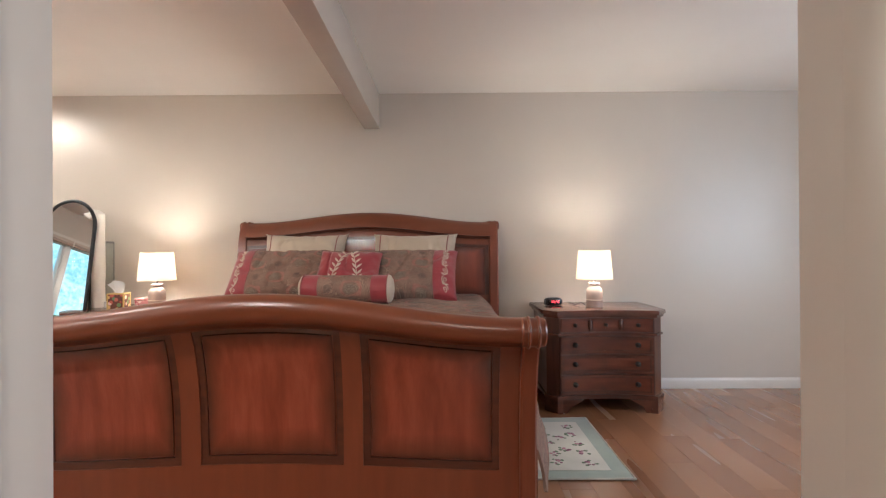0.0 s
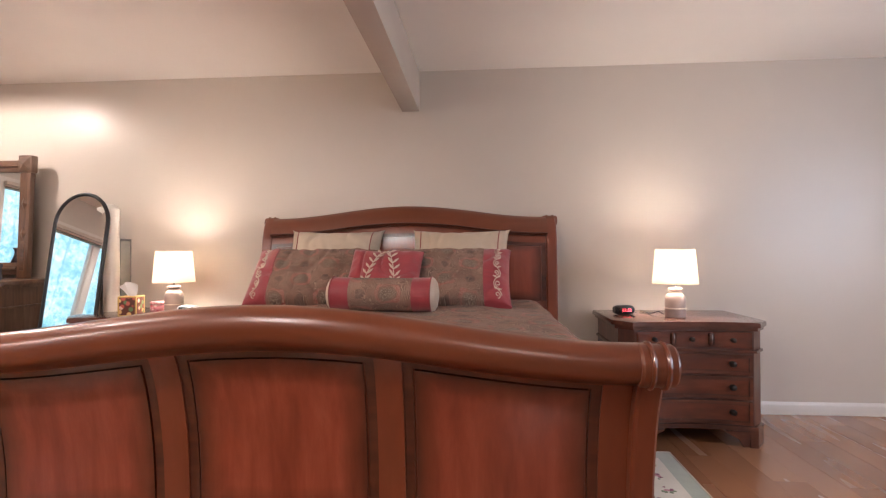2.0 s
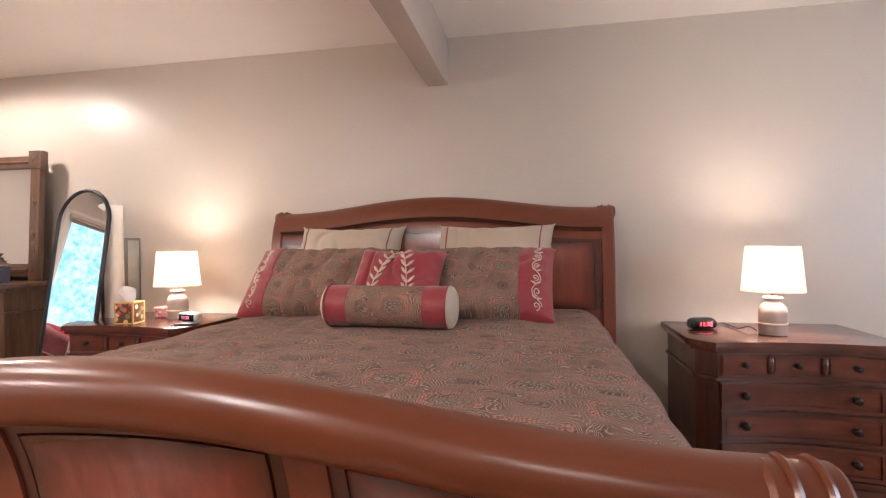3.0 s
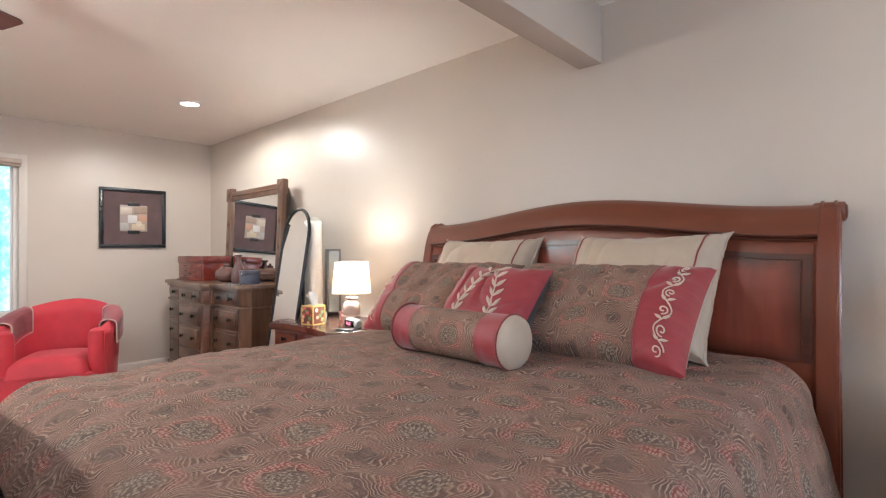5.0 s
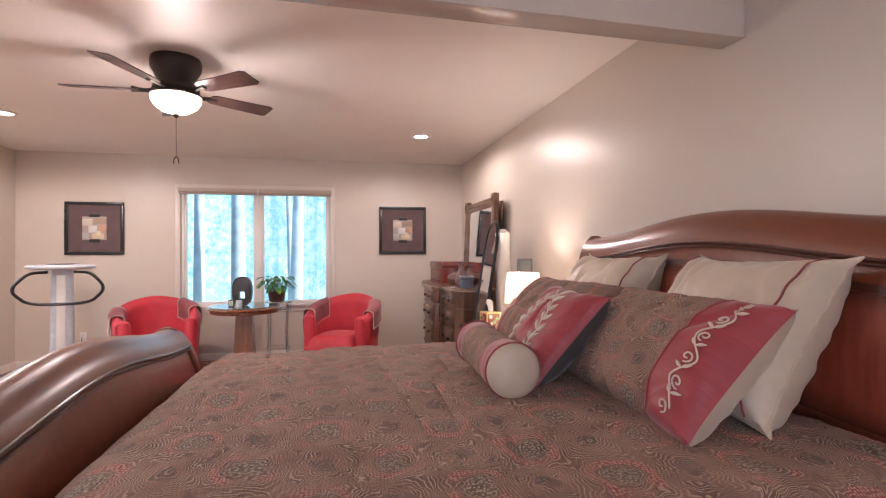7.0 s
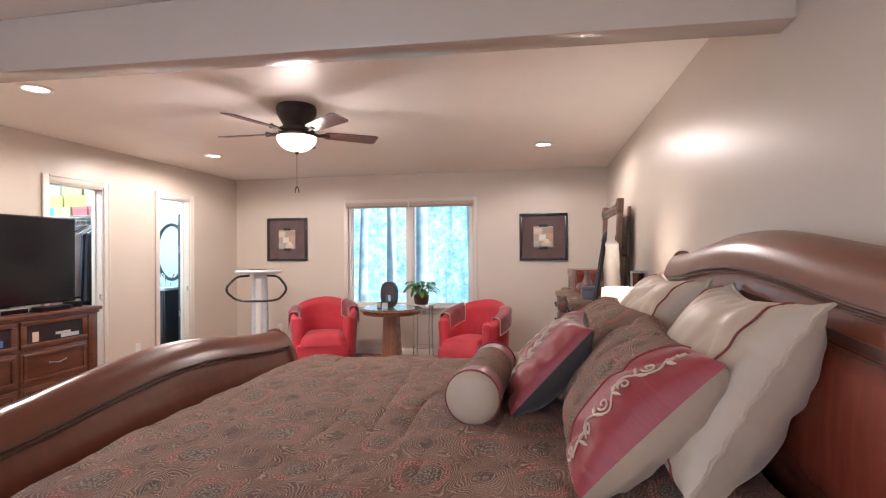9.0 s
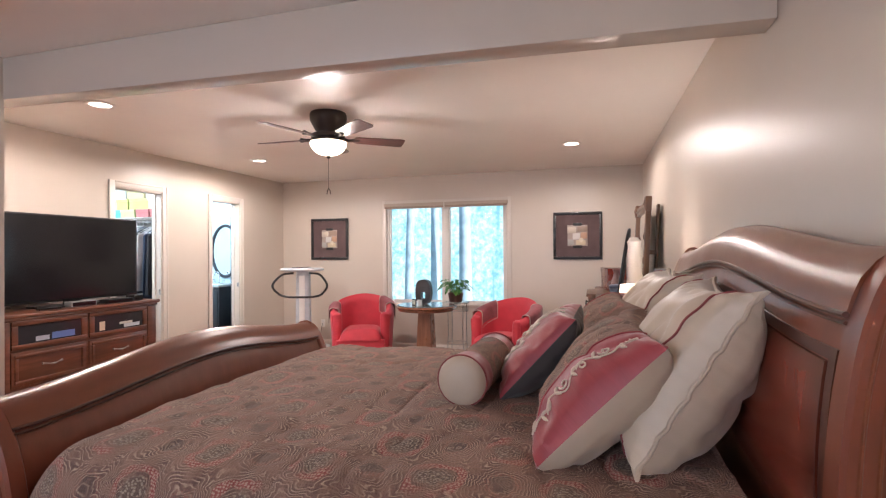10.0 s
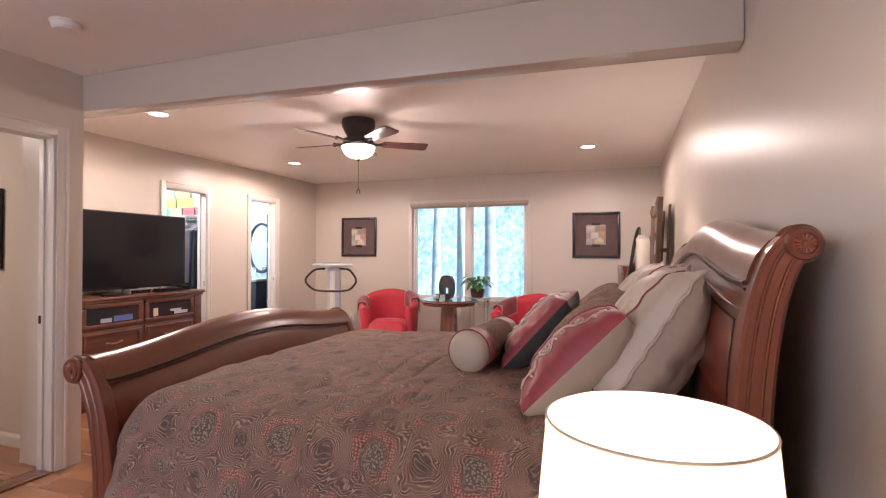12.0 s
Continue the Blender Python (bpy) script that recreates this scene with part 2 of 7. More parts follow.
RED_M.put("Base Color", RED_M.ramp(gather, [(0.3, (0.275, 0.029, 0.038)), (0.7, (0.32, 0.035, 0.045))])).put("Sheen Weight", 0.3)
RED_SILK = RED_M.bump(gather, 0.4, 0.006).m
CREAM = cloth("cream_satin", (0.53, 0.435, 0.33), 0.42, 0.07, 700, 0.3, 0.12)
THREAD = cloth("cream_embroidery_thread", (0.66, 0.55, 0.44), 0.5, 0.1)
PIPING = cloth("red_piping", (0.26, 0.05, 0.05), 0.6)
GREY_BACK = cloth("grey_satin_backing", (0.065, 0.058, 0.056), 0.6, 0.1)
CHAIR_RED = cloth("red_upholstery", (0.52, 0.030, 0.048), 0.62, 0.12, 600, 0.2)
MAUVE = cloth("mauve_patterned_throw", (0.27, 0.075, 0.085), 0.9, 0.35, 300, 0.3)
FRINGE = cloth("pale_fringe", (0.5, 0.38, 0.33), 0.9)
BLACK = plain("black_metal", (0.012, 0.012, 0.014), 0.35, 0.3)
BLACK_PL = plain("black_plastic", (0.012, 0.012, 0.013), 0.3)
KNOB = plain("aged_bronze", (0.035, 0.027, 0.022), 0.35, 0.8)
STEEL = plain("brushed_steel", (0.6, 0.6, 0.62), 0.25, 1.0)
MIRROR = plain("mirror_glass", (0.88, 0.9, 0.9), 0.01, 1.0, 0.0)
PANE = glass("window_glass")
SHADE_M = Mat("lampshade_linen", (0.86, 0.80, 0.70), 0.9)
weave = SHADE_M.noise(SHADE_M.coords(), 260, 3)
SHADE_M.put("Base Color", SHADE_M.ramp(weave, [(0.3, (0.80, 0.74, 0.64)), (0.7, (0.90, 0.84, 0.75))]))
through_cloth = SHADE_M.node("ShaderNodeBsdfTranslucent", Color=(0.92, 0.85, 0.74, 1))
cloth_mix = SHADE_M.node("ShaderNodeMixShader", 0, None, i0=0.52, i1=SHADE_M.b.outputs[0], i2=through_cloth)
SHADE_M.l.new(cloth_mix, SHADE_M.n["Material Output"].inputs[0])
SHADE = SHADE_M.m
BOWL = glow("lit_frosted_bowl", (1.0, 0.80, 0.56), 5.0)
BULB_W = glow("lit_downlight_lens", (1.0, 0.88, 0.72), 6.0)
CERAMIC = plain("taupe_ceramic", (0.42, 0.33, 0.29), 0.35, 0, 0.12)
CERAMIC_D = plain("dark_taupe_ceramic", (0.30, 0.22, 0.19), 0.5, 0, 0.15)


# ---- building helpers ----
def mesh_of(name, bm, material, smooth=True):
    me = bpy.data.meshes.new(name)
    bmesh.ops.recalc_face_normals(bm, faces=bm.faces)
    bm.to_mesh(me)
    bm.free()
    for mt in (material if isinstance(material, (list, tuple)) else [material]):
        me.materials.append(mt)
    if smooth:
        for p in me.polygons:
            p.use_smooth = True
        me.set_sharp_from_angle(angle=radians(38))
    return me


def part(name, bm, material, parent=None, label="", m=None, smooth=True):
    ob = new(name, mesh_of(name, bm, material, smooth))
    if parent is not None:
        ob.parent = parent
    if m is not None:
        ob.matrix_basis = m
    return tagged(ob, label)


def thing(name, label, category, m=None, group=""):
    ob = new(name)
    ob.empty_display_size = 0.1
    if m is not None:
        ob.matrix_basis = m
    return tagged(ob, label, category, group)


def structure(ob, label, category):
    return tagged(ob, label, category, "", "structure")


def box(x0, x1, y0, y1, z0, z1, bevel=0.0, seg=2, bm=None):
    own = bmesh.new()
    vs = [own.verts.new((x, y, z)) for x in (x0, x1) for y in (y0, y1) for z in (z0, z1)]
    for f in ((0, 1, 3, 2), (4, 6, 7, 5), (0, 4, 5, 1), (2, 3, 7, 6), (0, 2, 6, 4), (1, 5, 7, 3)):
        own.faces.new([vs[i] for i in f])
    if bevel:
        bmesh.ops.bevel(own, geom=list(own.edges), offset=bevel, segments=seg, affect="EDGES", profile=0.5)
    return join(bm, own)


def join(bm, own, m=None):
    if m is not None:
        bmesh.ops.transform(own, matrix=m, verts=own.verts)
    if bm is None:
        return own
    me = bpy.data.meshes.new("scratch")
    own.to_mesh(me)
    own.free()
    bm.from_mesh(me)
    bpy.data.meshes.remove(me)
    return bm


def lathe(profile, n=32, centre=(0, 0, 0), bm=None, sx=1.0, sy=1.0):
    """Turned shape from (radius, height) pairs."""
    own = bmesh.new()
    rings = []
    for r, z in profile:
        if r < 1e-5:
            rings.append([own.verts.new((centre[0], centre[1], centre[2] + z))])
        else:
            rings.append([own.verts.new((centre[0] + sx * r * math.cos(2 * math.pi * i / n), centre[1] + sy * r * math.sin(2 * math.pi * i / n), centre[2] + z)) for i in range(n)])
    for a, b in zip(rings, rings[1:]):
        for i in range(n):
            j = (i + 1) % n
            if len(a) == 1 and len(b) > 1:
                own.faces.new((a[0], b[i], b[j]))
            elif len(b) == 1 and len(a) > 1:
                own.faces.new((a[i], a[j], b[0]))
            elif len(a) > 1:
                own.faces.new((a[i], a[j], b[j], b[i]))
    return join(bm, own)


def tube(points, radius, n=8, bm=None, closed=False, caps=True, flat=None):
    """A round tube along points; radius may be a list."""
    own = bmesh.new()
    pts = [Vector(p) for p in points]
    rings = []
    k = len(pts)
    up = Vector((0, 0, 1))
    last = None
    for i, p in enumerate(pts):
        a = pts[(i - 1) % k] if (closed or i > 0) else p
        b = pts[(i + 1) % k] if (closed or i < k - 1) else p
        d = (b - a).normalized()
        if last is None:
            s = d.cross(up)
            if s.length < 1e-3:
                s = d.cross(Vector((1, 0, 0)))
            s.normalize()
        else:
            s = (last - d * last.dot(d)).normalized()
        last = s
        u = s.cross(d)
        r = radius[i] if isinstance(radius, (list, tuple)) else radius
        rings.append([own.verts.new(p + r * (math.cos(2 * math.pi * j / n) * s + math.sin(2 * math.pi * j / n) * u)) for j in range(n)])
    for i in range(k if closed else k - 1):
        a, b = rings[i], rings[(i + 1) % k]
        for j in range(n):
            own.faces.new((a[j], a[(j + 1) % n], b[(j + 1) % n], b[j]))
    if caps and not closed:
        own.faces.new(rings[0])
        own.faces.new(rings[-1][::-1])
    return join(bm, own)


def prism(outline, z0, z1, bm=None, bevel=0.0):
    """An upright prism over an outline of (x, y) pairs."""
    own = bmesh.new()
    lo = [own.verts.new((x, y, z0)) for x, y in outline]
    hi = [own.verts.new((x, y, z1)) for x, y in outline]
    n = len(outline)
    own.faces.new(lo[::-1])
    top = own.faces.new(hi)
    for i in range(n):
        own.faces.new((lo[i], lo[(i + 1) % n], hi[(i + 1) % n], hi[i]))
    if bevel:
        bmesh.ops.bevel(own, geom=list(top.edges), offset=bevel, segments=2, affect="EDGES", profile=0.5)
    return join(bm, own)


def sheet(fn, nu, nv, bm=None, thick=0.0, uv=None):
    """A surface fn(u, v) over the unit square; with thick, a slab fn(u, v, side) with rims."""
    own = bmesh.new()
    sides = (0, 1) if thick else (0,)
    grids = []
    for sd in sides:
        grids.append([[own.verts.new(fn(i / nu, j / nv, sd * thick) if thick else fn(i / nu, j / nv)) for j in range(nv + 1)] for i in range(nu + 1)])
    lay = own.loops.layers.uv.new("UVMap") if uv else None
    for gi, g in enumerate(grids):
        for i in range(nu):
            for j in range(nv):
                q = (g[i][j], g[i + 1][j], g[i + 1][j + 1], g[i][j + 1])
                f = own.faces.new(q if gi == 0 else q[::-1])
                if uv:
                    idx = ((i, j), (i + 1, j), (i + 1, j + 1), (i, j + 1))
                    for lp, (a, b) in zip(f.loops, idx if gi == 0 else idx[::-1]):
                        lp[lay].uv = uv(a / nu, b / nv)
    if thick:
        a, b = grids
        rim = [(i, 0) for i in range(nu)] + [(nu, j) for j in range(nv)] + [(i, nv) for i in range(nu, 0, -1)] + [(0, j) for j in range(nv, 0, -1)]
        for (i, j), (p, q) in zip(rim, rim[1:] + rim[:1]):
            own.faces.new((a[i][j], b[i][j], b[p][q], a[p][q]))
    return join(bm, own)


def wall_with_holes(axis, at, thick, lo, hi, z0, z1, holes):
    """A wall slab along x ('y' plane) or along y ('x' plane), with rectangular openings (a0, a1, z0, z1)."""
    bm = bmesh.new()

    def put(a0, a1, b0, b1):
        if a1 - a0 < 1e-4 or b1 - b0 < 1e-4:
            return
        if axis == "y":
            box(a0, a1, min(at, at + thick), max(at, at + thick), b0, b1, 0, bm=bm)
        else:
            box(min(at, at + thick), max(at, at + thick), a0, a1, b0, b1, 0, bm=bm)

    edge = lo
    for a0, a1, h0, h1 in sorted(holes):
        put(edge, a0, z0, z1)
        put(a0, a1, z0, h0)
        put(a0, a1, h1, z1)
        edge = a1
    put(edge, hi, z0, z1)
    return bm

# ---- setting ----
XW, XE, YN, YS, YT, H = -5.27, 3.80, 4.37, 0.67, -0.80, 2.46
BX0, BX1, BZ = -0.625, -0.488, 2.168          # beam
OUT_T = 0.14


def wall(name, bm, label, mat=WALL):
    return structure(part(name, bm, mat, smooth=False), label, "wall")


wall("wall_north", wall_with_holes("y", YN, OUT_T, XW - OUT_T, XE + OUT_T, 0, H, []), "beige painted wall behind the bed")
WIN = (0.915, 2.655, 0.65, 2.06)
wall("wall_west", wall_with_holes("x", XW, -OUT_T, YT - 0.12, YN, 0, H, [WIN]), "beige painted wall with a wide window")
WINE = (1.1, 2.8, 0.8, 2.1)
wall("wall_east", wall_with_holes("x", XE, OUT_T, YS - 0.12, YN, 0, H, [WINE]), "beige painted wall with a window")
DOOR = (-0.330, 0.436, 0.0, 2.04)
YC = 0.445                                       # corner beside the doorway
wall("wall_entry", wall_with_holes("y", YS, -0.12, BX1, XE, 0, H, [DOOR]), "beige painted wall with the entry doorway")
wall("wall_return", wall_with_holes("x", BX0, 0.115, YT - 0.12, YC - 0.12, 0, H, []), "beige painted wall beside the television")
CLOSET, BATH = (-2.99, -2.40, 0.0, 2.06), (-4.27, -3.74, 0.0, 2.06)
wall("wall_south", wall_with_holes("y", YT, -0.12, XW, BX0, 0, H, [CLOSET, BATH]), "beige painted wall with closet and bathroom doorways")
structure(part("ceiling", box(XW - OUT_T, XE + OUT_T, -3.2, YN + OUT_T, H, H + 0.12), CEIL, smooth=False), "cream painted flat ceiling", "ceiling")
wall("wall_entry_stub", box(BX0, BX1, YC - 0.12, YC, 0, H), "beige painted wall beside the entry doorway")
wall("wall_entry_reveal", box(BX1, -0.345, YC - 0.12, YS - 0.121, 0, H), "beige painted wall beside the entry doorway")
beam_bm = bmesh.new()
ring = [[beam_bm.verts.new((x, y, z)) for x, z in ((-0.612, low), (-0.483, low), (-0.483, H - 0.002), (-0.612, H - 0.002))] for y, low in ((YC + 0.002, BZ + 0.064), (YN - 0.002, BZ - 0.003))]
for k in range(4):
    beam_bm.faces.new((ring[0][k], ring[0][(k + 1) % 4], ring[1][(k + 1) % 4], ring[1][k]))
beam_bm.faces.new(ring[0])
beam_bm.faces.new(ring[1][::-1])
bmesh.ops.bevel(beam_bm, geom=list(beam_bm.edges), offset=0.004, segments=2, affect="EDGES", profile=0.5)
structure(part("beam", beam_bm, BEAM), "beige painted boxed ceiling beam", "beam")
CLOSET_WALL = paint("white_closet_paint", (0.74, 0.74, 0.72), 0.6)
BATH_WALL = paint("pale_blue_bathroom_paint", (0.60, 0.72, 0.76), 0.45)
wall("wall_closet_west", wall_with_holes("x", -3.46, -0.10, -2.3, YT - 0.12, 0, H, []), "white painted closet wall", CLOSET_WALL)
wall("wall_closet_east", wall_with_holes("x", BX0, 0.115, -3.1, YT - 0.125, 0, H, []), "white painted closet wall", CLOSET_WALL)
wall("wall_closet_south", wall_with_holes("y", -2.3, -0.1, -3.56, BX0, 0, H, []), "white painted closet wall", CLOSET_WALL)
wall("wall_bathroom_west", wall_with_holes("x", -5.50, -0.1, -3.1, YT - 0.12, 0, H, []), "pale blue painted bathroom wall", BATH_WALL)
wall("wall_bathroom_south", wall_with_holes("y", -3.1, -0.1, -5.6, -2.4, 0, H, []), "pale blue painted bathroom wall", BATH_WALL)
wall("wall_bathroom_east", wall_with_holes("x", -3.565, 0.1, -3.1, -2.405, 0, H, []), "pale blue painted bathroom wall", BATH_WALL)
wall("wall_hall_east", wall_with_holes("x", 1.1, 0.1, -2.4, YS - 0.121, 0, H, []), "beige painted hall wall")
wall("wall_hall_south", wall_with_holes("y", -2.4, -0.1, BX0 + 0.116, 1.2, 0, H, []), "beige painted hall wall")


def long_trim(name, profile, along, at, lo, hi, sign, mat, label):
    """A trim of (depth, height) pairs on a wall face; along 'x' or 'y', sign: the way it stands out."""
    own = bmesh.new()
    ends = []
    for v in (lo, hi):
        ends.append([own.verts.new((v, at + sign * d, z) if along == "x" else (at + sign * d, v, z)) for d, z in profile])
    n = len(profile)
    for i in range(n):
        own.faces.new((ends[0][i], ends[0][(i + 1) % n], ends[1][(i + 1) % n], ends[1][i]))
    own.faces.new(ends[0])
    own.faces.new(ends[1][::-1])
    return structure(part(name, own, mat), label, "trim")


BASE = [(0, 0), (0.013, 0), (0.013, 0.064), (0.010, 0.071), (0.006, 0.078), (0.003, 0.086), (0, 0.086)]
for nm, al, at, lo, hi, sg in (
    ("baseboard_north", "x", YN, XW, XE, -1), ("baseboard_west", "y", XW, YT, YN - 0.014, 1), ("baseboard_east", "y", XE, YS, YN - 0.014, -1),
    ("baseboard_entry_east", "x", YS, DOOR[1] + 0.075, XE - 0.014, 1), ("baseboard_return", "y", BX0, YT + 0.014, YC, -1), ("baseboard_entry_west", "x", YC, BX0, BX1 - 0.002, 1),
    ("baseboard_south_a", "x", YT, BATH[1] + 0.075, CLOSET[0] - 0.075, 1), ("baseboard_south_b", "x", YT, CLOSET[1] + 0.075, BX0 - 0.014, 1),
    ("baseboard_south_c", "x", YT, XW + 0.014, BATH[0] - 0.075, 1), ("baseboard_hall", "y", BX0 + 0.115, -2.38, YC - 0.122, 1)):
    long_trim(nm, BASE, al, at, lo, hi, sg, TRIM, "pale painted baseboard along the wall")


def door_casing(name, hole, faces, mat=TRIM):
    """Casing boards on both faces, jamb lining and a stop, about an opening in a wall along x."""
    a0, a1, _, top = hole
    root = structure(thing(name, "", ""), "pale painted door frame with moulded casing", "door frame")
    y0, y1 = min(faces), max(faces)
    for nm, x0, x1 in (("jamb", a0 - 0.001, a0 + 0.018), ("jamb", a1 - 0.018, a1 + 0.001)):
        part(nm, box(x0, x1, y0 + 0.001, y1 - 0.001, 0.003, top, 0.002), mat, root)
    part("head_jamb", box(a0 + 0.018, a1 - 0.018, y0 + 0.001, y1 - 0.001, top - 0.018, top + 0.001, 0.002), mat, root)
    ym = (y0 + y1) / 2
    for x0, x1 in ((a0 + 0.018, a0 + 0.030), (a1 - 0.030, a1 - 0.018)):
        part("stop", box(x0, x1, y0 + 0.004, ym - 0.012, 0.003, top - 0.018, 0.002), mat, root)
    for fy, sg in ((y1, 1), (y0, -1)):
        def slab(x0, x1, z0, z1, d):
            return box(x0, x1, min(fy, fy + sg * d), max(fy, fy + sg * d), z0, z1, 0.003)
        for x0, x1, edge in ((a0 - 0.062, a0 + 0.004, a0 - 0.062), (a1 - 0.004, a1 + 0.062, a1 + 0.044)):
            bm = slab(x0, x1, 0.003, top + 0.058, 0.013)
            join(bm, slab(edge, edge + 0.018, 0.003, top + 0.058, 0.020))
            part("casing", bm, mat, root)
        bm = slab(a0 + 0.004, a1 - 0.004, top - 0.004, top + 0.058, 0.013)
        join(bm, slab(a0 + 0.004, a1 - 0.004, top + 0.042, top + 0.060, 0.020))
        part("casing_head", bm, mat, root)
    return root


d1 = door_casing("door_1_frame", DOOR, (YS, YS - 0.12))
part("strike_plate", box(DOOR[0] + 0.0295, DOOR[0] + 0.0312, YS - 0.108, YS - 0.084, 0.895, 0.945), KNOB, d1, "bronze strike plate")
structure(part("threshold", box(DOOR[0] + 0.019, DOOR[1] - 0.019, YS - 0.13, YS + 0.012, 0.0015, 0.010, 0.003), TABLEWOOD), "stained wooden threshold board", "trim")
d2 = door_casing("door_2_frame", CLOSET, (YT, YT - 0.12))
part("strike_plate", box(CLOSET[0] + 0.018, CLOSET[0] + 0.0195, YT - 0.035, YT - 0.010, 0.93, 0.99), STEEL, d2, "steel strike plate")
d3 = door_casing("door_3_frame", BATH, (YT, YT - 0.12))
part("strike_plate", box(BATH[0] + 0.018, BATH[0] + 0.0195, YT - 0.035, YT - 0.010, 0.93, 0.99), STEEL, d3, "steel strike plate")


def window(name, hole, face, sign, blind=True):
    """A fixed double window in an x wall: frame, mullion, panes, stool, casing, rolled blind."""
    y0, y1, z0, z1 = hole
    root = structure(thing(name, "", ""), "wide two-pane window with white frame and rolled-up blind", "window")
    s = sign

    def slab(d0, d1, a0, a1, b0, b1, bev=0.003):
        return box(min(face + s * d0, face + s * d1), max(face + s * d0, face + s * d1), a0, a1, b0, b1, bev)
    ym = (y0 + y1) / 2 + 0.01
    for a0, a1, b0, b1 in ((y0, y0 + 0.035, z0, z1), (y1 - 0.035, y1, z0, z1), (y0 + 0.035, y1 - 0.035, z0, z0 + 0.035), (y0 + 0.035, y1 - 0.035, z1 - 0.035, z1)):
        part("frame_bar", slab(-0.10, -0.02, a0, a1, b0, b1), WHITE, root)
    part("mullion", slab(-0.10, -0.02, ym - 0.042, ym + 0.042, z0 + 0.035, z1 - 0.035), WHITE, root)
    for a0, a1 in ((y0 + 0.035, ym - 0.042), (ym + 0.042, y1 - 0.035)):
        for c0, c1, b0, b1 in ((a0, a0 + 0.018, z0 + 0.035, z1 - 0.035), (a1 - 0.018, a1, z0 + 0.035, z1 - 0.035), (a0 + 0.018, a1 - 0.018, z0 + 0.035, z0 + 0.053), (a0 + 0.018, a1 - 0.018, z1 - 0.053, z1 - 0.035)):
            part("sash_bar", slab(-0.085, -0.035, c0, c1, b0, b1), WHITE, root)
        pane = part("pane", slab(-0.064, -0.058, a0 + 0.017, a1 - 0.017, z0 + 0.052, z1 - 0.052, 0), PANE, root, smooth=False)
        pane.visible_shadow = False
    part("sill", slab(-0.02, 0.035, y0 - 0.04, y1 + 0.04, z0 - 0.022, z0 + 0.004, 0.004), TRIM, root)
    part("apron", slab(0.0, 0.012, y0 - 0.03, y1 + 0.03, z0 - 0.08, z0 - 0.022), TRIM, root)
    for a0, a1 in ((y0 - 0.062, y0 - 0.002), (y1 + 0.002, y1 + 0.062)):
        part("casing", slab(0.0, 0.012, a0, a1, z0 + 0.004, z1 + 0.060), TRIM, root)
    part("casing_head", slab(0.0, 0.012, y0 - 0.002, y1 + 0.002, z1 - 0.002, z1 + 0.060), TRIM, root)
    if blind:
        hd = tagged(thing("rolled_blind", "beige cellular blind rolled up at the window head", "window blind"))
        part("headrail", slab(0.014, 0.060, y0 - 0.020, y1 + 0.020, z1 - 0.030, z1 + 0.012, 0.006), paint("beige_blind", (0.55, 0.46, 0.38), 0.6), hd)
        part("folded_blind", slab(0.017, 0.055, y0 - 0.014, y1 + 0.014, z1 - 0.058, z1 - 0.032, 0.008), cloth("beige_blind_fabric", (0.42, 0.33, 0.27)), hd)
        part("bracket", slab(0.013, 0.064, ym - 0.008, ym + 0.008, z1 - 0.062, z1 + 0.014), TRIM, hd)
    return root


window("window_1", WIN, XW, 1)
window("window_2", WINE, XE, -1)


# ---- bed ----
BCX = -0.558
FB_HALF, HB_HALF = 0.950, 1.005
FCX = -0.572


def spline(pts, t):
    """Smooth curve through (a, b) pairs at t in 0..1 (by index)."""
    n = len(pts) - 1
    f = min(max(t, 0), 1) * n
    i = min(int(f), n - 1)
    f -= i
    p = [Vector(pts[max(0, min(n, i + k))]) for k in (-1, 0, 1, 2)]
    return 0.5 * ((2 * p[1]) + (p[2] - p[0]) * f + (2 * p[0] - 5 * p[1] + 4 * p[2] - p[3]) * f * f + (3 * p[1] - p[0] - 3 * p[2] + p[3]) * f ** 3)


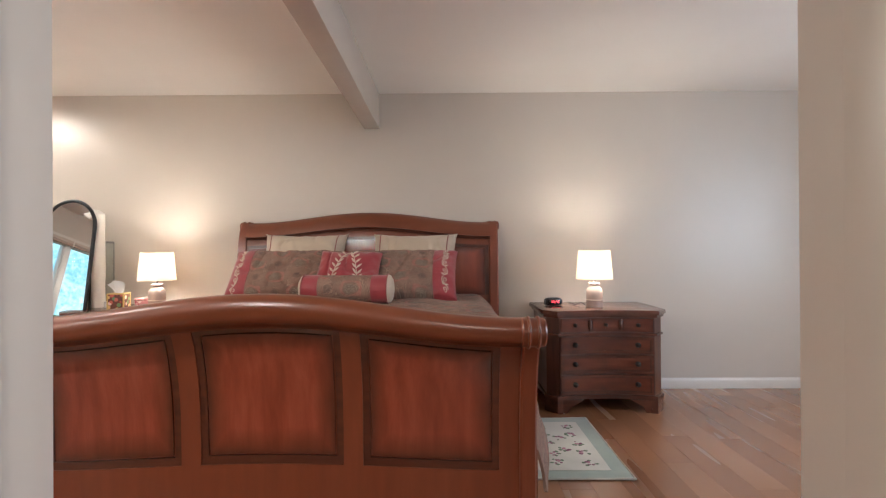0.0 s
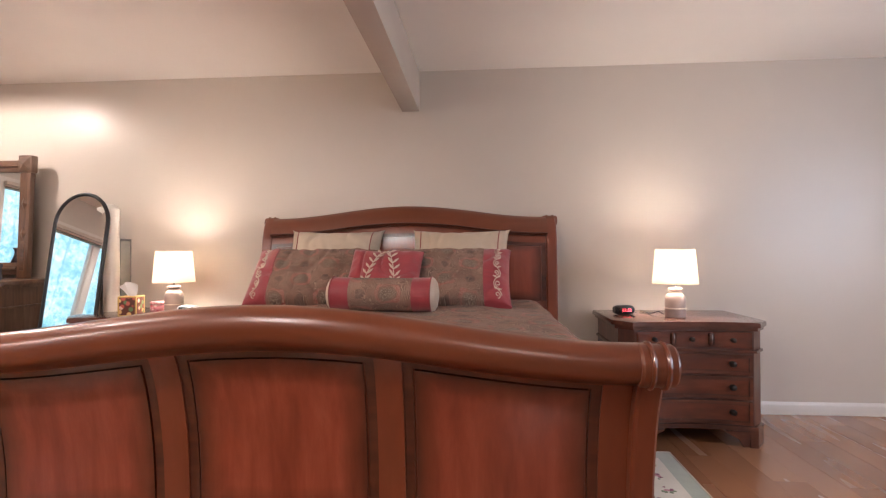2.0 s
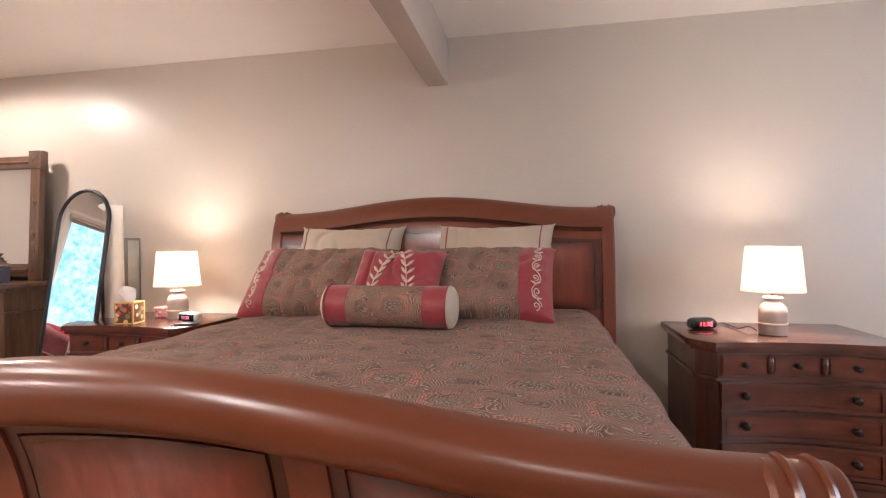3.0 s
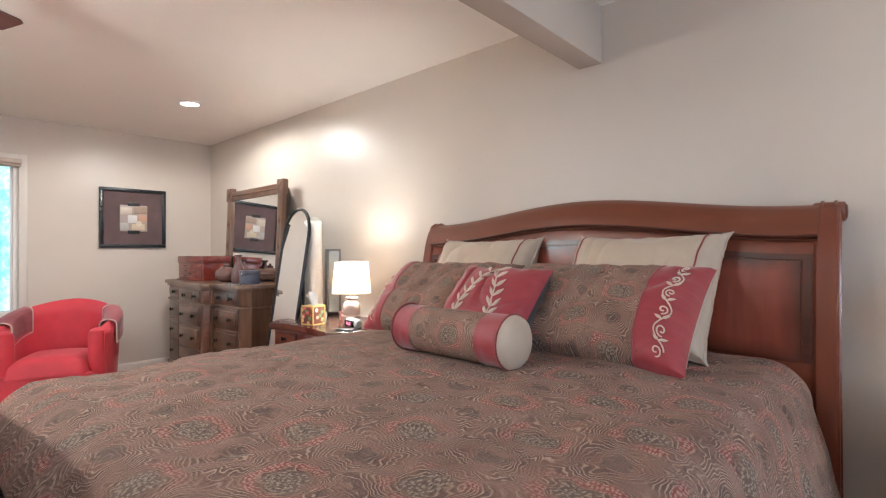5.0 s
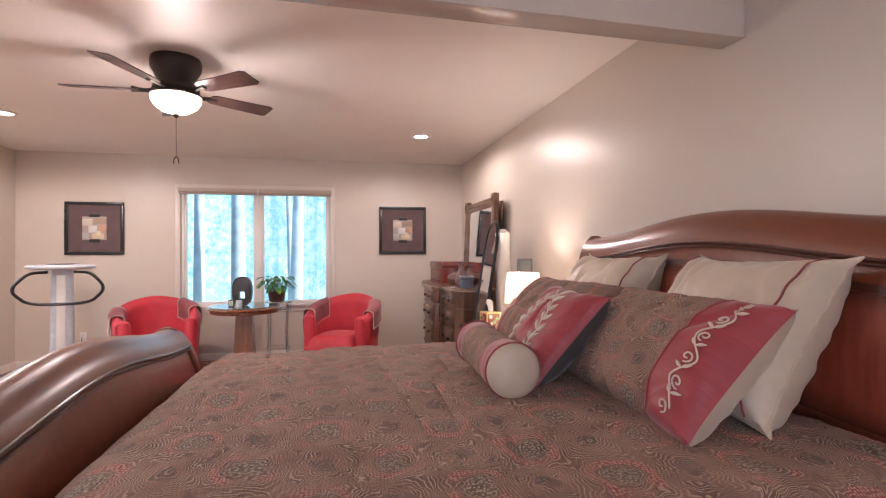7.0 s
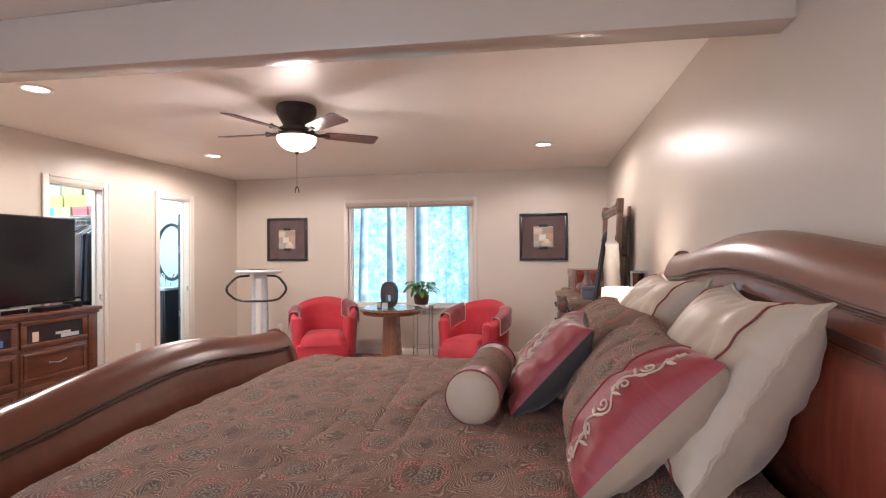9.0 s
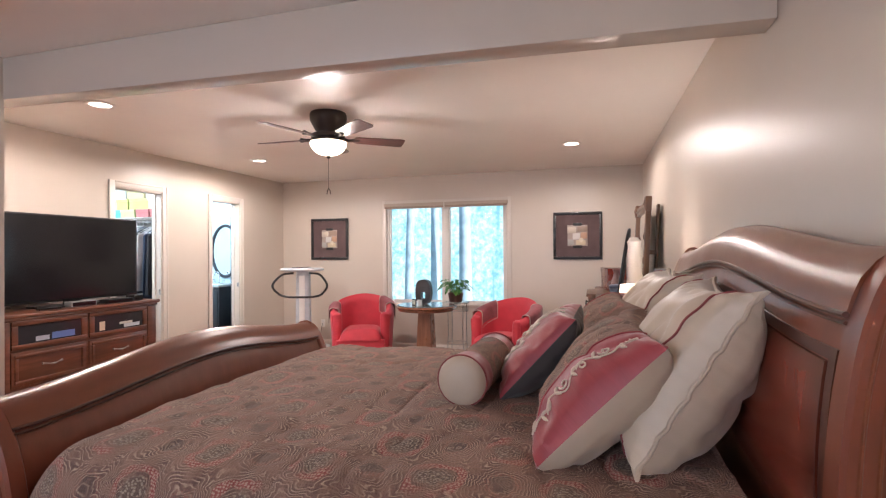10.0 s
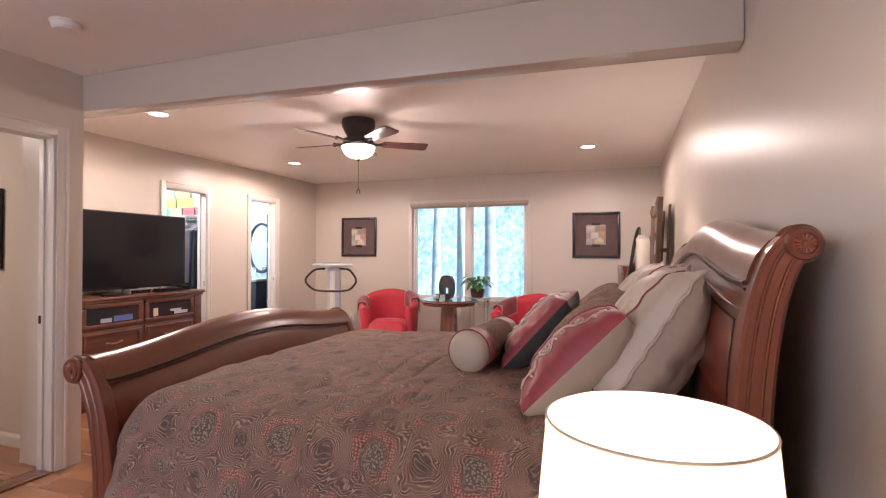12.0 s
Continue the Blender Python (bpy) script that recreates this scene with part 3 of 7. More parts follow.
class Board:
    """A sleigh board: the face that bends outwards to a rolled crest. s = 0 at the foot, 1 at the crest."""

    def __init__(self, half, arch, back, height, sign, cx):
        # back: (y, z) centre line for a height of 1 at the ends
        self.half, self.arch, self.back, self.height, self.sign, self.cx = half, arch, back, height, sign, cx

    def rise(self, x):
        u = min(1, abs(x) / self.half)
        return self.arch * (0.5 + 0.5 * math.cos(math.pi * min(1, u * 1.04)))

    def at(self, x, s, off=0.0):
        y, z = spline(self.back, s)
        e = 0.01
        ya, za = spline(self.back, max(0, s - e))
        yb, zb = spline(self.back, min(1, s + e))
        d = Vector((yb - ya, zb - za)).normalized()
        ny, nz = d.y * self.sign, -d.x * self.sign
        lift = self.rise(x) * max(0, (z - self.back[0][1]) / (self.height - self.back[0][1]))
        return Vector((self.cx + x, y + ny * off, z + lift + nz * off))

    def slab(self, x0, x1, s0, s1, o0, o1, nx=24, ns=14, bm=None):
        return sheet(lambda u, v, k: self.at(x0 + (x1 - x0) * u, s0 + (s1 - s0) * v, o0 if k == 0 else o1), nx, ns, bm, thick=1.0, uv=lambda u, v: (u, v))

    def sweep(self, x0, x1, profile, nx=48):
        """A moulding of (y, z) points swept along the arched crest."""
        own = bmesh.new()
        rings = []
        for i in range(nx + 1):
            x = x0 + (x1 - x0) * i / nx
            ring = []
            for y, z in profile:
                lift = self.rise(x) * (z - self.back[0][1]) / (self.height - self.back[0][1])
                ring.append(own.verts.new((self.cx + x, y, z + lift)))
            rings.append(ring)
        n = len(profile)
        for a, b in zip(rings, rings[1:]):
            for j in range(n):
                own.faces.new((a[j], a[(j + 1) % n], b[(j + 1) % n], b[j]))
        own.faces.new(rings[0])
        own.faces.new(rings[-1][::-1])
        return own

    def bead(self, x0, x1, y, z, r, n=56):
        k = (z - self.back[0][1]) / (self.height - self.back[0][1])
        return tube([(self.cx + x, y, z + self.rise(x) * k) for x in [x0 + (x1 - x0) * i / n for i in range(n + 1)]], r, 8)


def sleigh_post(parent, x, curve, width, half_thick, scroll, r, sign, outer):
    """The side post: an S-shaped plank ending in a round scroll with a carved rosette on its outer face."""
    n = 22
    own = bmesh.new()
    rows = []
    for i in range(n + 1):
        t = i / n
        y, z = spline(curve, t)
        ya, za = spline(curve, max(0, t - 0.02))
        yb, zb = spline(curve, min(1, t + 0.02))
        d = Vector((yb - ya, zb - za)).normalized()
        h = half_thick * (1.15 - 0.25 * t)
        ny, nz = d.y * h, -d.x * h
        c = 0.008
        rows.append([own.verts.new(p) for p in (
            (x - width, y - ny * 0.8, z - nz * 0.8), (x - width + c, y - ny, z - nz), (x + width - c, y - ny, z - nz), (x + width, y - ny * 0.8, z - nz * 0.8),
            (x + width, y + ny * 0.8, z + nz * 0.8), (x + width - c, y + ny, z + nz), (x - width + c, y + ny, z + nz), (x - width, y + ny * 0.8, z + nz * 0.8))])
    for a, b in zip(rows, rows[1:]):
        for j in range(8):
            own.faces.new((a[j], a[(j + 1) % 8], b[(j + 1) % 8], b[j]))
    own.faces.new(rows[0])
    own.faces.new(rows[-1][::-1])
    post = part("post", own, CHERRY, parent)
    cy, cz = scroll
    turn = Matrix.Translation((x, cy, cz)) @ Matrix.Rotation(math.pi / 2, 4, "Y")
    drum = lathe([(0, -width - 0.012), (r * 0.9, -width - 0.012), (r, -width - 0.006), (r, width + 0.006), (r * 0.9, width + 0.012), (0, width + 0.012)], 36)
    bmesh.ops.transform(drum, matrix=turn, verts=drum.verts)
    part("scroll", drum, CHERRY_X, post)
    for k in (-1, 1):
        ring = [(x + k * (width * 0.55), cy + (r + 0.001) * math.cos(a), cz + (r + 0.001) * math.sin(a)) for a in [2 * math.pi * i / 28 for i in range(28)]]
        part("bead_ring", tube(ring, 0.006, 6, closed=True), CHERRY_X, post)
    ros = Matrix.Translation((x + outer * (width + 0.012), cy, cz)) @ Matrix.Rotation(outer * math.pi / 2, 4, "Y")
    bm = lathe([(r * 0.66, -0.002), (r * 0.72, 0.004), (r * 0.62, 0.005), (r * 0.58, 0.001), (r * 0.2, 0.001), (r * 0.19, 0.006), (0, 0.008)], 28)
    own = sheet(lambda u, v: Vector((r * (0.22 + 0.34 * v) * math.cos(6.2832 * u), r * (0.22 + 0.34 * v) * math.sin(6.2832 * u), 0.002 + 0.0028 * v * abs(math.sin(7 * 6.2832 * u)))), 112, 4)
    join(bm, own)
    bmesh.ops.transform(bm, matrix=ros, verts=bm.verts)
    part("rosette", bm, CHERRY, post, "carved rosette on the scroll")
    # a raised bead line along the outer side
    for k, w in ((-0.35, 0.004), (0.35, 0.004)):
        line = []
        for i in range(24):
            t = 0.03 + 0.88 * i / 23
            y, z = spline(curve, t)
            ya, za = spline(curve, max(0, t - 0.02))
            yb, zb = spline(curve, min(1, t + 0.02))
            d = Vector((yb - ya, zb - za)).normalized()
            line.append((x + outer * width, y + d.y * half_thick * k, z - d.x * half_thick * k))
        part("bead", tube(line, w, 6), CHERRY_X, post)
    return post


bed = thing("sleigh_bed", "cherry-stained king sleigh bed with paneled headboard and footboard", "bed")
hb_back = [(4.172, 0.10), (4.172, 0.45), (4.174, 0.80), (4.180, 1.04), (4.206, 1.225), (4.250, 1.317)]
HB = Board(HB_HALF, 0.080, hb_back, 1.332, -1, BCX)
head = part("headboard", HB.slab(-HB_HALF + 0.03, HB_HALF - 0.03, 0, 1, -0.018, 0.012, 40, 22), CHERRY, bed)
HB_CREST = [(4.188, 1.272), (4.196, 1.300), (4.210, 1.334), (4.234, 1.365), (4.262, 1.384), (4.290, 1.388), (4.314, 1.378), (4.328, 1.352), (4.322, 1.326),
            (4.300, 1.312), (4.275, 1.300), (4.255, 1.285), (4.240, 1.262)]
part("crest_rail", HB.sweep(-HB_HALF + 0.03, HB_HALF - 0.03, [(y, z - 0.008) for y, z in HB_CREST], 64), CHERRY_X, head)
for y, z, r in ((4.187, 1.260, 0.006), (4.187, 1.245, 0.004)):
    part("bead_moulding", HB.bead(-HB_HALF + 0.03, HB_HALF - 0.03, y, z, r), DARK_CHERRY, head)
for x0, x1 in ((-0.96, -0.34), (-0.31, 0.31), (0.34, 0.96)):
    for a, b, c, d in ((x0, x1, 0.730, 0.755), (x0, x0 + 0.028, 0.40, 0.730), (x1 - 0.028, x1, 0.40, 0.730)):
        part("panel_moulding", HB.slab(a, b, c, d, 0.012, 0.019, 14, 6), DARK_CHERRY, head)
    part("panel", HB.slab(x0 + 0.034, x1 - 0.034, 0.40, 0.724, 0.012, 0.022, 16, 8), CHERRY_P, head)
fb_back = [(2.050, 0.10), (2.050, 0.30), (2.047, 0.48), (2.034, 0.61), (2.004, 0.74), (1.962, 0.833), (1.930, 0.873)]
FB = Board(FB_HALF, 0.082, fb_back, 0.888, -1, FCX)
foot = part("footboard", FB.slab(-FB_HALF + 0.03, FB_HALF - 0.03, 0, 1, -0.028, 0.0, 48, 22), CHERRY, bed)
FB_CREST = [(2.013, 0.832), (2.000, 0.858), (1.978, 0.884), (1.950, 0.906), (1.918, 0.918), (1.888, 0.914), (1.866, 0.897), (1.857, 0.872), (1.865, 0.846),
            (1.886, 0.829), (1.910, 0.826), (1.936, 0.816), (1.958, 0.806), (1.985, 0.800)]
part("crest_rail", FB.sweep(-FB_HALF + 0.03, FB_HALF - 0.03, FB_CREST, 64), CHERRY_X, foot)
for y, z, r in ((2.014, 0.829, 0.006), (2.018, 0.814, 0.004)):
    part("bead_moulding", FB.bead(-FB_HALF + 0.03, FB_HALF - 0.03, y, z, r), DARK_CHERRY, foot)
part("top_rail", FB.slab(-FB_HALF + 0.03, FB_HALF - 0.03, 0.78, 0.88, 0.0, 0.013, 48, 6), CHERRY, foot)
part("bottom_rail", FB.slab(-FB_HALF + 0.03, FB_HALF - 0.03, 0.0, 0.20, 0.0, 0.013, 48, 8), CHERRY, foot)
STILES = ((-0.920, -0.845), (-0.340, -0.268), (0.262, 0.334), (0.835, 0.920))
for x0, x1 in STILES:
    part("stile", FB.slab(x0, x1, 0.20, 0.78, 0.0, 0.013, 6, 12), CHERRY, foot)
for (_, x0), (x1, _) in zip(STILES, STILES[1:]):
    for a, b, c, d in ((x0, x1, 0.748, 0.78), (x0, x1, 0.20, 0.225), (x0, x0 + 0.026, 0.225, 0.748), (x1 - 0.026, x1, 0.225, 0.748)):
        part("panel_moulding", FB.slab(a, b, c, d, 0.0, 0.007, 14, 8), DARK_CHERRY, foot)
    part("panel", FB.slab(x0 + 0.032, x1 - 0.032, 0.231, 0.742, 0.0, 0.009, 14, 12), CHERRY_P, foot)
hb_post = [(4.182, 0.0), (4.182, 0.40), (4.184, 0.75), (4.194, 1.01), (4.216, 1.19), (4.246, 1.30), (4.276, 1.346)]
fb_post = [(2.055, 0.0), (2.055, 0.25), (2.050, 0.45), (2.035, 0.59), (2.004, 0.73), (1.960, 0.833), (1.922, 0.874)]
for sx, outer in ((-1, -1), (1, 1)):
    sleigh_post(bed, BCX + sx * (HB_HALF - 0.005), hb_post, 0.036, 0.039, (4.287, 1.350), 0.037, -1, outer)
    sleigh_post(bed, FCX + sx * (FB_HALF - 0.012), fb_post, 0.030, 0.048, (1.900, 0.868), 0.050, -1, outer)
    part("side_rail", box(BCX + sx * 0.95 - 0.018, BCX + sx * 0.95 + 0.018, 2.06, 4.09, 0.20, 0.42, 0.006), CHERRY_X, bed)

mattress = thing("mattress", "thick white mattress on the bed frame", "mattress")
part("mattress_body", box(BCX - 0.88, BCX + 0.88, 2.17, 4.08, 0.30, 0.74, 0.06, 3), cloth("white_ticking", (0.75, 0.73, 0.70)), mattress)

# bedspread: a draped sheet with rounded shoulders, hanging sides and creases
BTOP = 0.802


def spread(u, v, k=0.0):
    half, rad, drop = 0.965, 0.13, 0.33
    flat = half - rad
    arc = rad * math.pi / 2
    total = 2 * (flat + arc + drop)
    s = (u - 0.5) * total
    sg, a = (1 if s >= 0 else -1), abs(s)
    y0, y1 = 2.085, 4.09
    y = y0 + (y1 - y0) * v
    if a <= flat:
        x, z, nx, nz = a, BTOP, 0, 1
    elif a <= flat + arc:
        th = (a - flat) / rad
        x, z, nx, nz = flat + rad * math.sin(th), BTOP - rad + rad * math.cos(th), math.sin(th), math.cos(th)
    else:
        e = a - flat - arc
        if sg > 0:
            e *= 1 - 0.42 * math.exp(-((y - 2.36) / 0.15) ** 2)
        x, z, nx, nz = half + 0.26 * e, BTOP - rad - e, 1, 0
    p = Vector((x * sg, y, z))
    bump = 0.012 * noise.noise(Vector((p.x * 3.1, p.y * 3.7, p.z * 2))) + 0.0075 * noise.noise(Vector((p.x * 9, p.y * 4.0, p.z * 6 + 4)))
    crease = abs(noise.noise(Vector((p.x * 2.3 + 9, p.y * 5.5, p.z * 2.0))))
    bump -= 0.008 * max(0, 1 - crease * 13)
    pucker = abs(noise.noise(Vector((p.x * 6.5 + 2, p.y * 9.0 + 5, 1.7))))
    bump -= 0.008 * max(0, 1 - pucker * 8) * (0.5 + noise.noise(Vector((p.x * 1.7, p.y * 1.9, 8.0))))
    if a > flat + arc:
        bump += 0.018 * math.sin(p.y * 15 + 2 * math.sin(p.y * 4.1)) * min(1, (a - flat - arc) / 0.22)
    crown = 0.022 * (1 - (min(a, flat) / flat) ** 2) * (1 if a <= flat else 0)
    fall = -0.11 * max(0, 1 - (v / 0.085)) ** 2
    side = 0.03 * noise.noise(Vector((0, p.y * 2.2, 3.0))) if a > flat + arc else 0
    p += Vector((nx * sg, 0, nz)) * (bump + side - k)
    p.z += crown + fall
    if v < 0.085:
        p.x *= 1 - 0.05 * (1 - v / 0.085)
    return Vector((BCX + p.x, p.y, p.z))


spread_bm = sheet(spread, 200, 150, thick=0.012, uv=lambda u, v: ((u - 0.5) * 2.93, 2.085 + 2.005 * v))
bedspread = tagged(part("bedspread", spread_bm, PAISLEY), "brown and red paisley bedspread draped over the bed", "bedspread")
for u in (0.0, 1.0):
    part("hem", tube([spread(u, i / 60, 0.006) for i in range(61)], 0.008, 8), PAISLEY, bedspread, "stitched side hem")


class Pillow:
    """A stuffed pillow. Local x: width, y: thickness (front is -y), z: height."""

    def __init__(self, w, h, t, m, seed, sag=0.02, corner=0.06, ruffle=0.0):
        self.ruffle = ruffle
        self.w, self.h, self.t, self.m, self.seed, self.sag, self.corner = w, h, t, m, seed, sag, corner

    def at(self, u, v, side, off=0.0):
        """u, v in -1..1; side -1 front, 1 back."""
        fu, fv = max(0.0, 1 - abs(u) ** 2.6), max(0.0, 1 - abs(v) ** 2.6)
        puff = (fu * fv) ** 0.42
        pinch = 1 - self.corner * (1 - abs(v) ** 3) * 0.6
        pinch_z = 1 - self.corner * (1 - abs(u) ** 3) * 0.6
        x, z = u * self.w / 2 * pinch, v * self.h / 2 * pinch_z
        n = noise.noise(Vector((x * 5 + self.seed, z * 5, side * 3.0))) * 0.014
        n += noise.noise(Vector((x * 14 + self.seed, z * 9, side * 3.0))) * 0.006
        rim = math.sin(min(1, (1 - max(abs(u), abs(v))) * 6) * math.pi / 2)
        pleat = 0.004 * math.sin((x if abs(v) > abs(u) else z) * 70 + self.seed) * max(0, 1 - abs((1 - max(abs(u), abs(v))) - 0.12) / 0.12)
        wave = abs(noise.noise(Vector((x * 4.2 + z * 3.0 + self.seed * 3, z * 2.0 - x * 5.0, side * 5.0))))
        fold = -0.013 * max(0.0, 1 - wave * 6)
        y = side * (self.t / 2 * puff * (1.12 if side > 0 else 1.0) + (0.004 + n + pleat + fold) * rim + off)
        if self.ruffle and abs(u) > 0.84:
            k = (abs(u) - 0.84) / 0.16
            y += self.ruffle * k * (math.sin(z * 78 + self.seed) + 0.6 * math.sin(z * 131))
            x += math.copysign(self.ruffle * 0.5 * k * math.sin(z * 97 + 2), u)
        z -= self.sag * (1 - u * u) * (v + 1) / 2
        return self.m @ Vector((x, y, z))

    def face(self, side, u0=-1, u1=1, nu=64, nv=48, off=0.0):
        return sheet(lambda a, b: self.at(u0 + (u1 - u0) * a, -1 + 2 * b, side, off), max(4, int(nu * (u1 - u0) / 2)), nv,
                     uv=lambda a, b: ((u0 + (u1 - u0) * a) * self.w / 2 + self.seed, (-1 + 2 * b) * self.h / 2))

    def rim(self, off=0.004):
        pts = []
        for i in range(40):
            pts.append(self.at(-1 + 2 * i / 40, -1, -1, 0))
        for i in range(30):
            pts.append(self.at(1, -1 + 2 * i / 30, -1, 0))
        for i in range(40):
            pts.append(self.at(1 - 2 * i / 40, 1, -1, 0))
        for i in range(30):
            pts.append(self.at(-1, 1 - 2 * i / 30, -1, 0))
        return pts


def vine(p, u, flip, root, mat=THREAD):
    """A scrolling embroidered vine up the band at u: a waving stem, a spiral tendril in each bend, leaf pairs between."""
    hw, hh = p.w / 2, p.h / 2

    def put(across, along, off=0.003):
        return p.at(u + flip * across / hw, along / hh, -1, off)

    span, bends, amp = 0.80 * p.h, 5, 0.021
    lo, step = -span / 2, span / bends
    stem = [put(amp * math.cos(math.pi * i / 14), lo + step * (i / 14 - 0.0)) for i in range(14 * bends + 1)]
    emb = part("embroidery", tube(stem, 0.0026, 6), mat, root, "cream embroidered scrolling vine")
    for k in range(bends + 1):
        sg = 1 if k % 2 == 0 else -1
        mid = lo + step * k
        curl = []
        for c in range(27):
            t = c / 26
            a = -1.7 + 7.2 * t
            r = 0.0185 * (1 - 0.78 * t)
            curl.append(put(sg * (-0.004 + r * math.cos(a) * 0.95), max(-0.94 * hh, min(0.94 * hh, mid + r * math.sin(a))), 0.0035))
        part("curl", tube(curl, [0.0016] + [0.0027] * 25 + [0.0034], 6), mat, emb)
        if k == bends:
            continue
        base = mid + step * 0.5
        for da, dl in ((sg * 0.026, 0.014), (-sg * 0.022, 0.020)):
            leaf = [put(da * c / 6, base + dl * c / 6, 0.0035) for c in range(7)]
            part("leaf", tube(leaf, [0.001, 0.0032, 0.0050, 0.0055, 0.0044, 0.0026, 0.0008], 6), mat, emb)


def lean(x, y, z, angle, yaw=0.0, roll=0.0):
    """Pose of a pillow whose middle is at x, y, z; it leans back by angle."""
    return pose(x, y, z, 0, 0, yaw) @ pose(0, 0, 0, -angle, 0, 0) @ pose(0, 0, 0, 0, roll, 0)


def back_side(p, root, mat, name="back_cover"):
    part(name, p.face(1), mat, root)


# cream square shams against the headboard
for cx, yaw, seed, w in ((-1.020, 3, 1.0, 0.62), (-0.180, -3, 5.0, 0.64)):
    p = Pillow(w, 0.54, 0.29, lean(cx, 4.010, 1.045, 31, yaw), seed, 0.025, 0.10, 0.0028)
    root = thing("cream_euro_pillow", "cream satin pillow with red piping against the headboard", "pillow", group="cream pillows on the bed")
    part("front_cover", p.face(-1), CREAM, root)
    back_side(p, root, CREAM)
    for side, u in ((-1, 0.84), (-1, -0.84)):
        part("piping", tube([p.at(u, -0.97 + 1.94 * i / 40, side, 0.002) for i in range(41)], 0.0035, 6), PIPING, root, "red piping")
    ruffle = p.rim()
    part("flange", tube(ruffle, 0.006, 6, closed=True), CREAM, root)
    for eu in (-1, 1):
        for ev in (-1, 1):
            bm = bmesh.new()
            ear = [p.at(eu * a, ev * b, -1) for a, b in ((0.90, 1.0), (1.03, 1.03), (1.0, 0.90), (0.97, 0.97))]
            top = [bm.verts.new(q) for q in ear]
            low = [bm.verts.new(q + p.m.to_3x3() @ Vector((0, 0.008, 0))) for q in ear]
            for a, b in ((0, 1), (1, 2), (2, 3), (3, 0)):
                bm.faces.new((top[a], top[b], low[b], low[a]))
            bm.faces.new(top)
            bm.faces.new(low[::-1])
            part("corner_ear", bm, CREAM, root)

# paisley king shams with red embroidered ends
for cx, yaw, seed, end in ((-1.080, 2, 2.0, -1), (-0.250, -2, 7.0, 1)):
    p = Pillow(0.80, 0.47, 0.25, lean(cx, 3.785, 0.974, 44, yaw), seed, 0.02, 0.07)
    root = thing("paisley_sham", "brown paisley pillow sham with red embroidered end band", "pillow", group="paisley shams on the bed")
    b0 = 0.60
    if end > 0:
        part("paisley_front", p.face(-1, -1, b0), PAISLEY_P, root)
        part("red_band", p.face(-1, b0, 1, 60), RED_SILK, root, "red silk end band")
        vine(p, 0.81, 1, root)
        part("band_seam", tube([p.at(b0, -0.98 + 1.96 * i / 40, -1, 0.001) for i in range(41)], 0.003, 6), RED_SILK, root)
    else:
        part("paisley_front", p.face(-1, -b0, 1), PAISLEY_P, root)
        part("red_band", p.face(-1, -1, -b0, 60), RED_SILK, root, "red silk end band")
        vine(p, -0.81, -1, root)
        part("band_seam", tube([p.at(-b0, -0.98 + 1.96 * i / 40, -1, 0.001) for i in range(41)], 0.003, 6), RED_SILK, root)
    back_side(p, root, CREAM)

# red square cushion with two embroidered fronds
p = Pillow(0.43, 0.42, 0.17, lean(-0.595, 3.565, 0.985, 42, 0, 2), 3.0, 0.02, 0.08)
root = thing("red_throw_pillow", "red silk cushion with cream embroidered leaf fronds", "pillow")
part("front_cover", p.face(-1), RED_SILK, root)
back_side(p, root, GREY_BACK)
for cxu, bend in ((-0.36, 1), (0.36, -1)):
    bm = bmesh.new()
    spine = [(cxu + bend * (0.30 * (i / 20) ** 2 - 0.06), -0.82 + 1.55 * i / 20) for i in range(21)]
    tube([p.at(a, b, -1, 0.002) for a, b in spine], 0.003, 5, bm=bm)
    emb = part("embroidery", bm, THREAD, root, "cream embroidered frond")
    for i in range(2, 21, 3):
        a, b = spine[i]
        for sd in (-1, 1):
            part("leaf", tube([p.at(a + sd * 0.15 * k / 6, b + 0.22 * k / 6, -1, 0.003) for k in range(7)], [0.001, 0.004, 0.006, 0.0075, 0.0065, 0.004, 0.001], 5), THREAD, emb)

# bolster
bol = thing("bolster_pillow", "paisley bolster with red bands and cream ends", "pillow", lean(-0.552, 3.315, 0.912, 0, -3))
R = 0.088


def bolster(x0, x1, r, mat, name, nx=14):
    own = sheet(lambda u, v: Vector((x0 + (x1 - x0) * u, r * (1 + 0.05 * noise.noise(Vector((x0 * 9 + u * 3, math.cos(v * 6.283) * 2, math.sin(v * 6.283) * 2)))) * math.cos(v * 2 * math.pi), r * 0.98 * math.sin(v * 2 * math.pi))), nx, 36,
                uv=lambda u, v: (x0 + (x1 - x0) * u, v * 2 * math.pi * r))
    part(name, own, mat, bol)


bolster(-0.165, 0.165, R, PAISLEY_P, "paisley_middle", 20)
bolster(0.165, 0.262, R + 0.002, RED_SILK, "red_band")
bolster(-0.262, -0.165, R + 0.002, RED_SILK, "red_band")
for sg in (-1, 1):
    cap = lathe([(R + 0.002, 0.0), (R * 0.96, 0.014), (R * 0.75, 0.026), (R * 0.4, 0.033), (0, 0.034)], 36)
    bmesh.ops.transform(cap, matrix=Matrix.Translation((sg * 0.262, 0, 0)) @ Matrix.Rotation(sg * math.pi / 2, 4, "Y"), verts=cap.verts)
    part("end_cap", cap, CREAM, bol, "cream gathered end")
    ring = [(sg * 0.262, (R + 0.004) * math.cos(a), (R + 0.004) * math.sin(a)) for a in [2 * math.pi * i / 36 for i in range(36)]]
    part("piping", tube(ring, 0.0035, 6, closed=True), PIPING, bol)


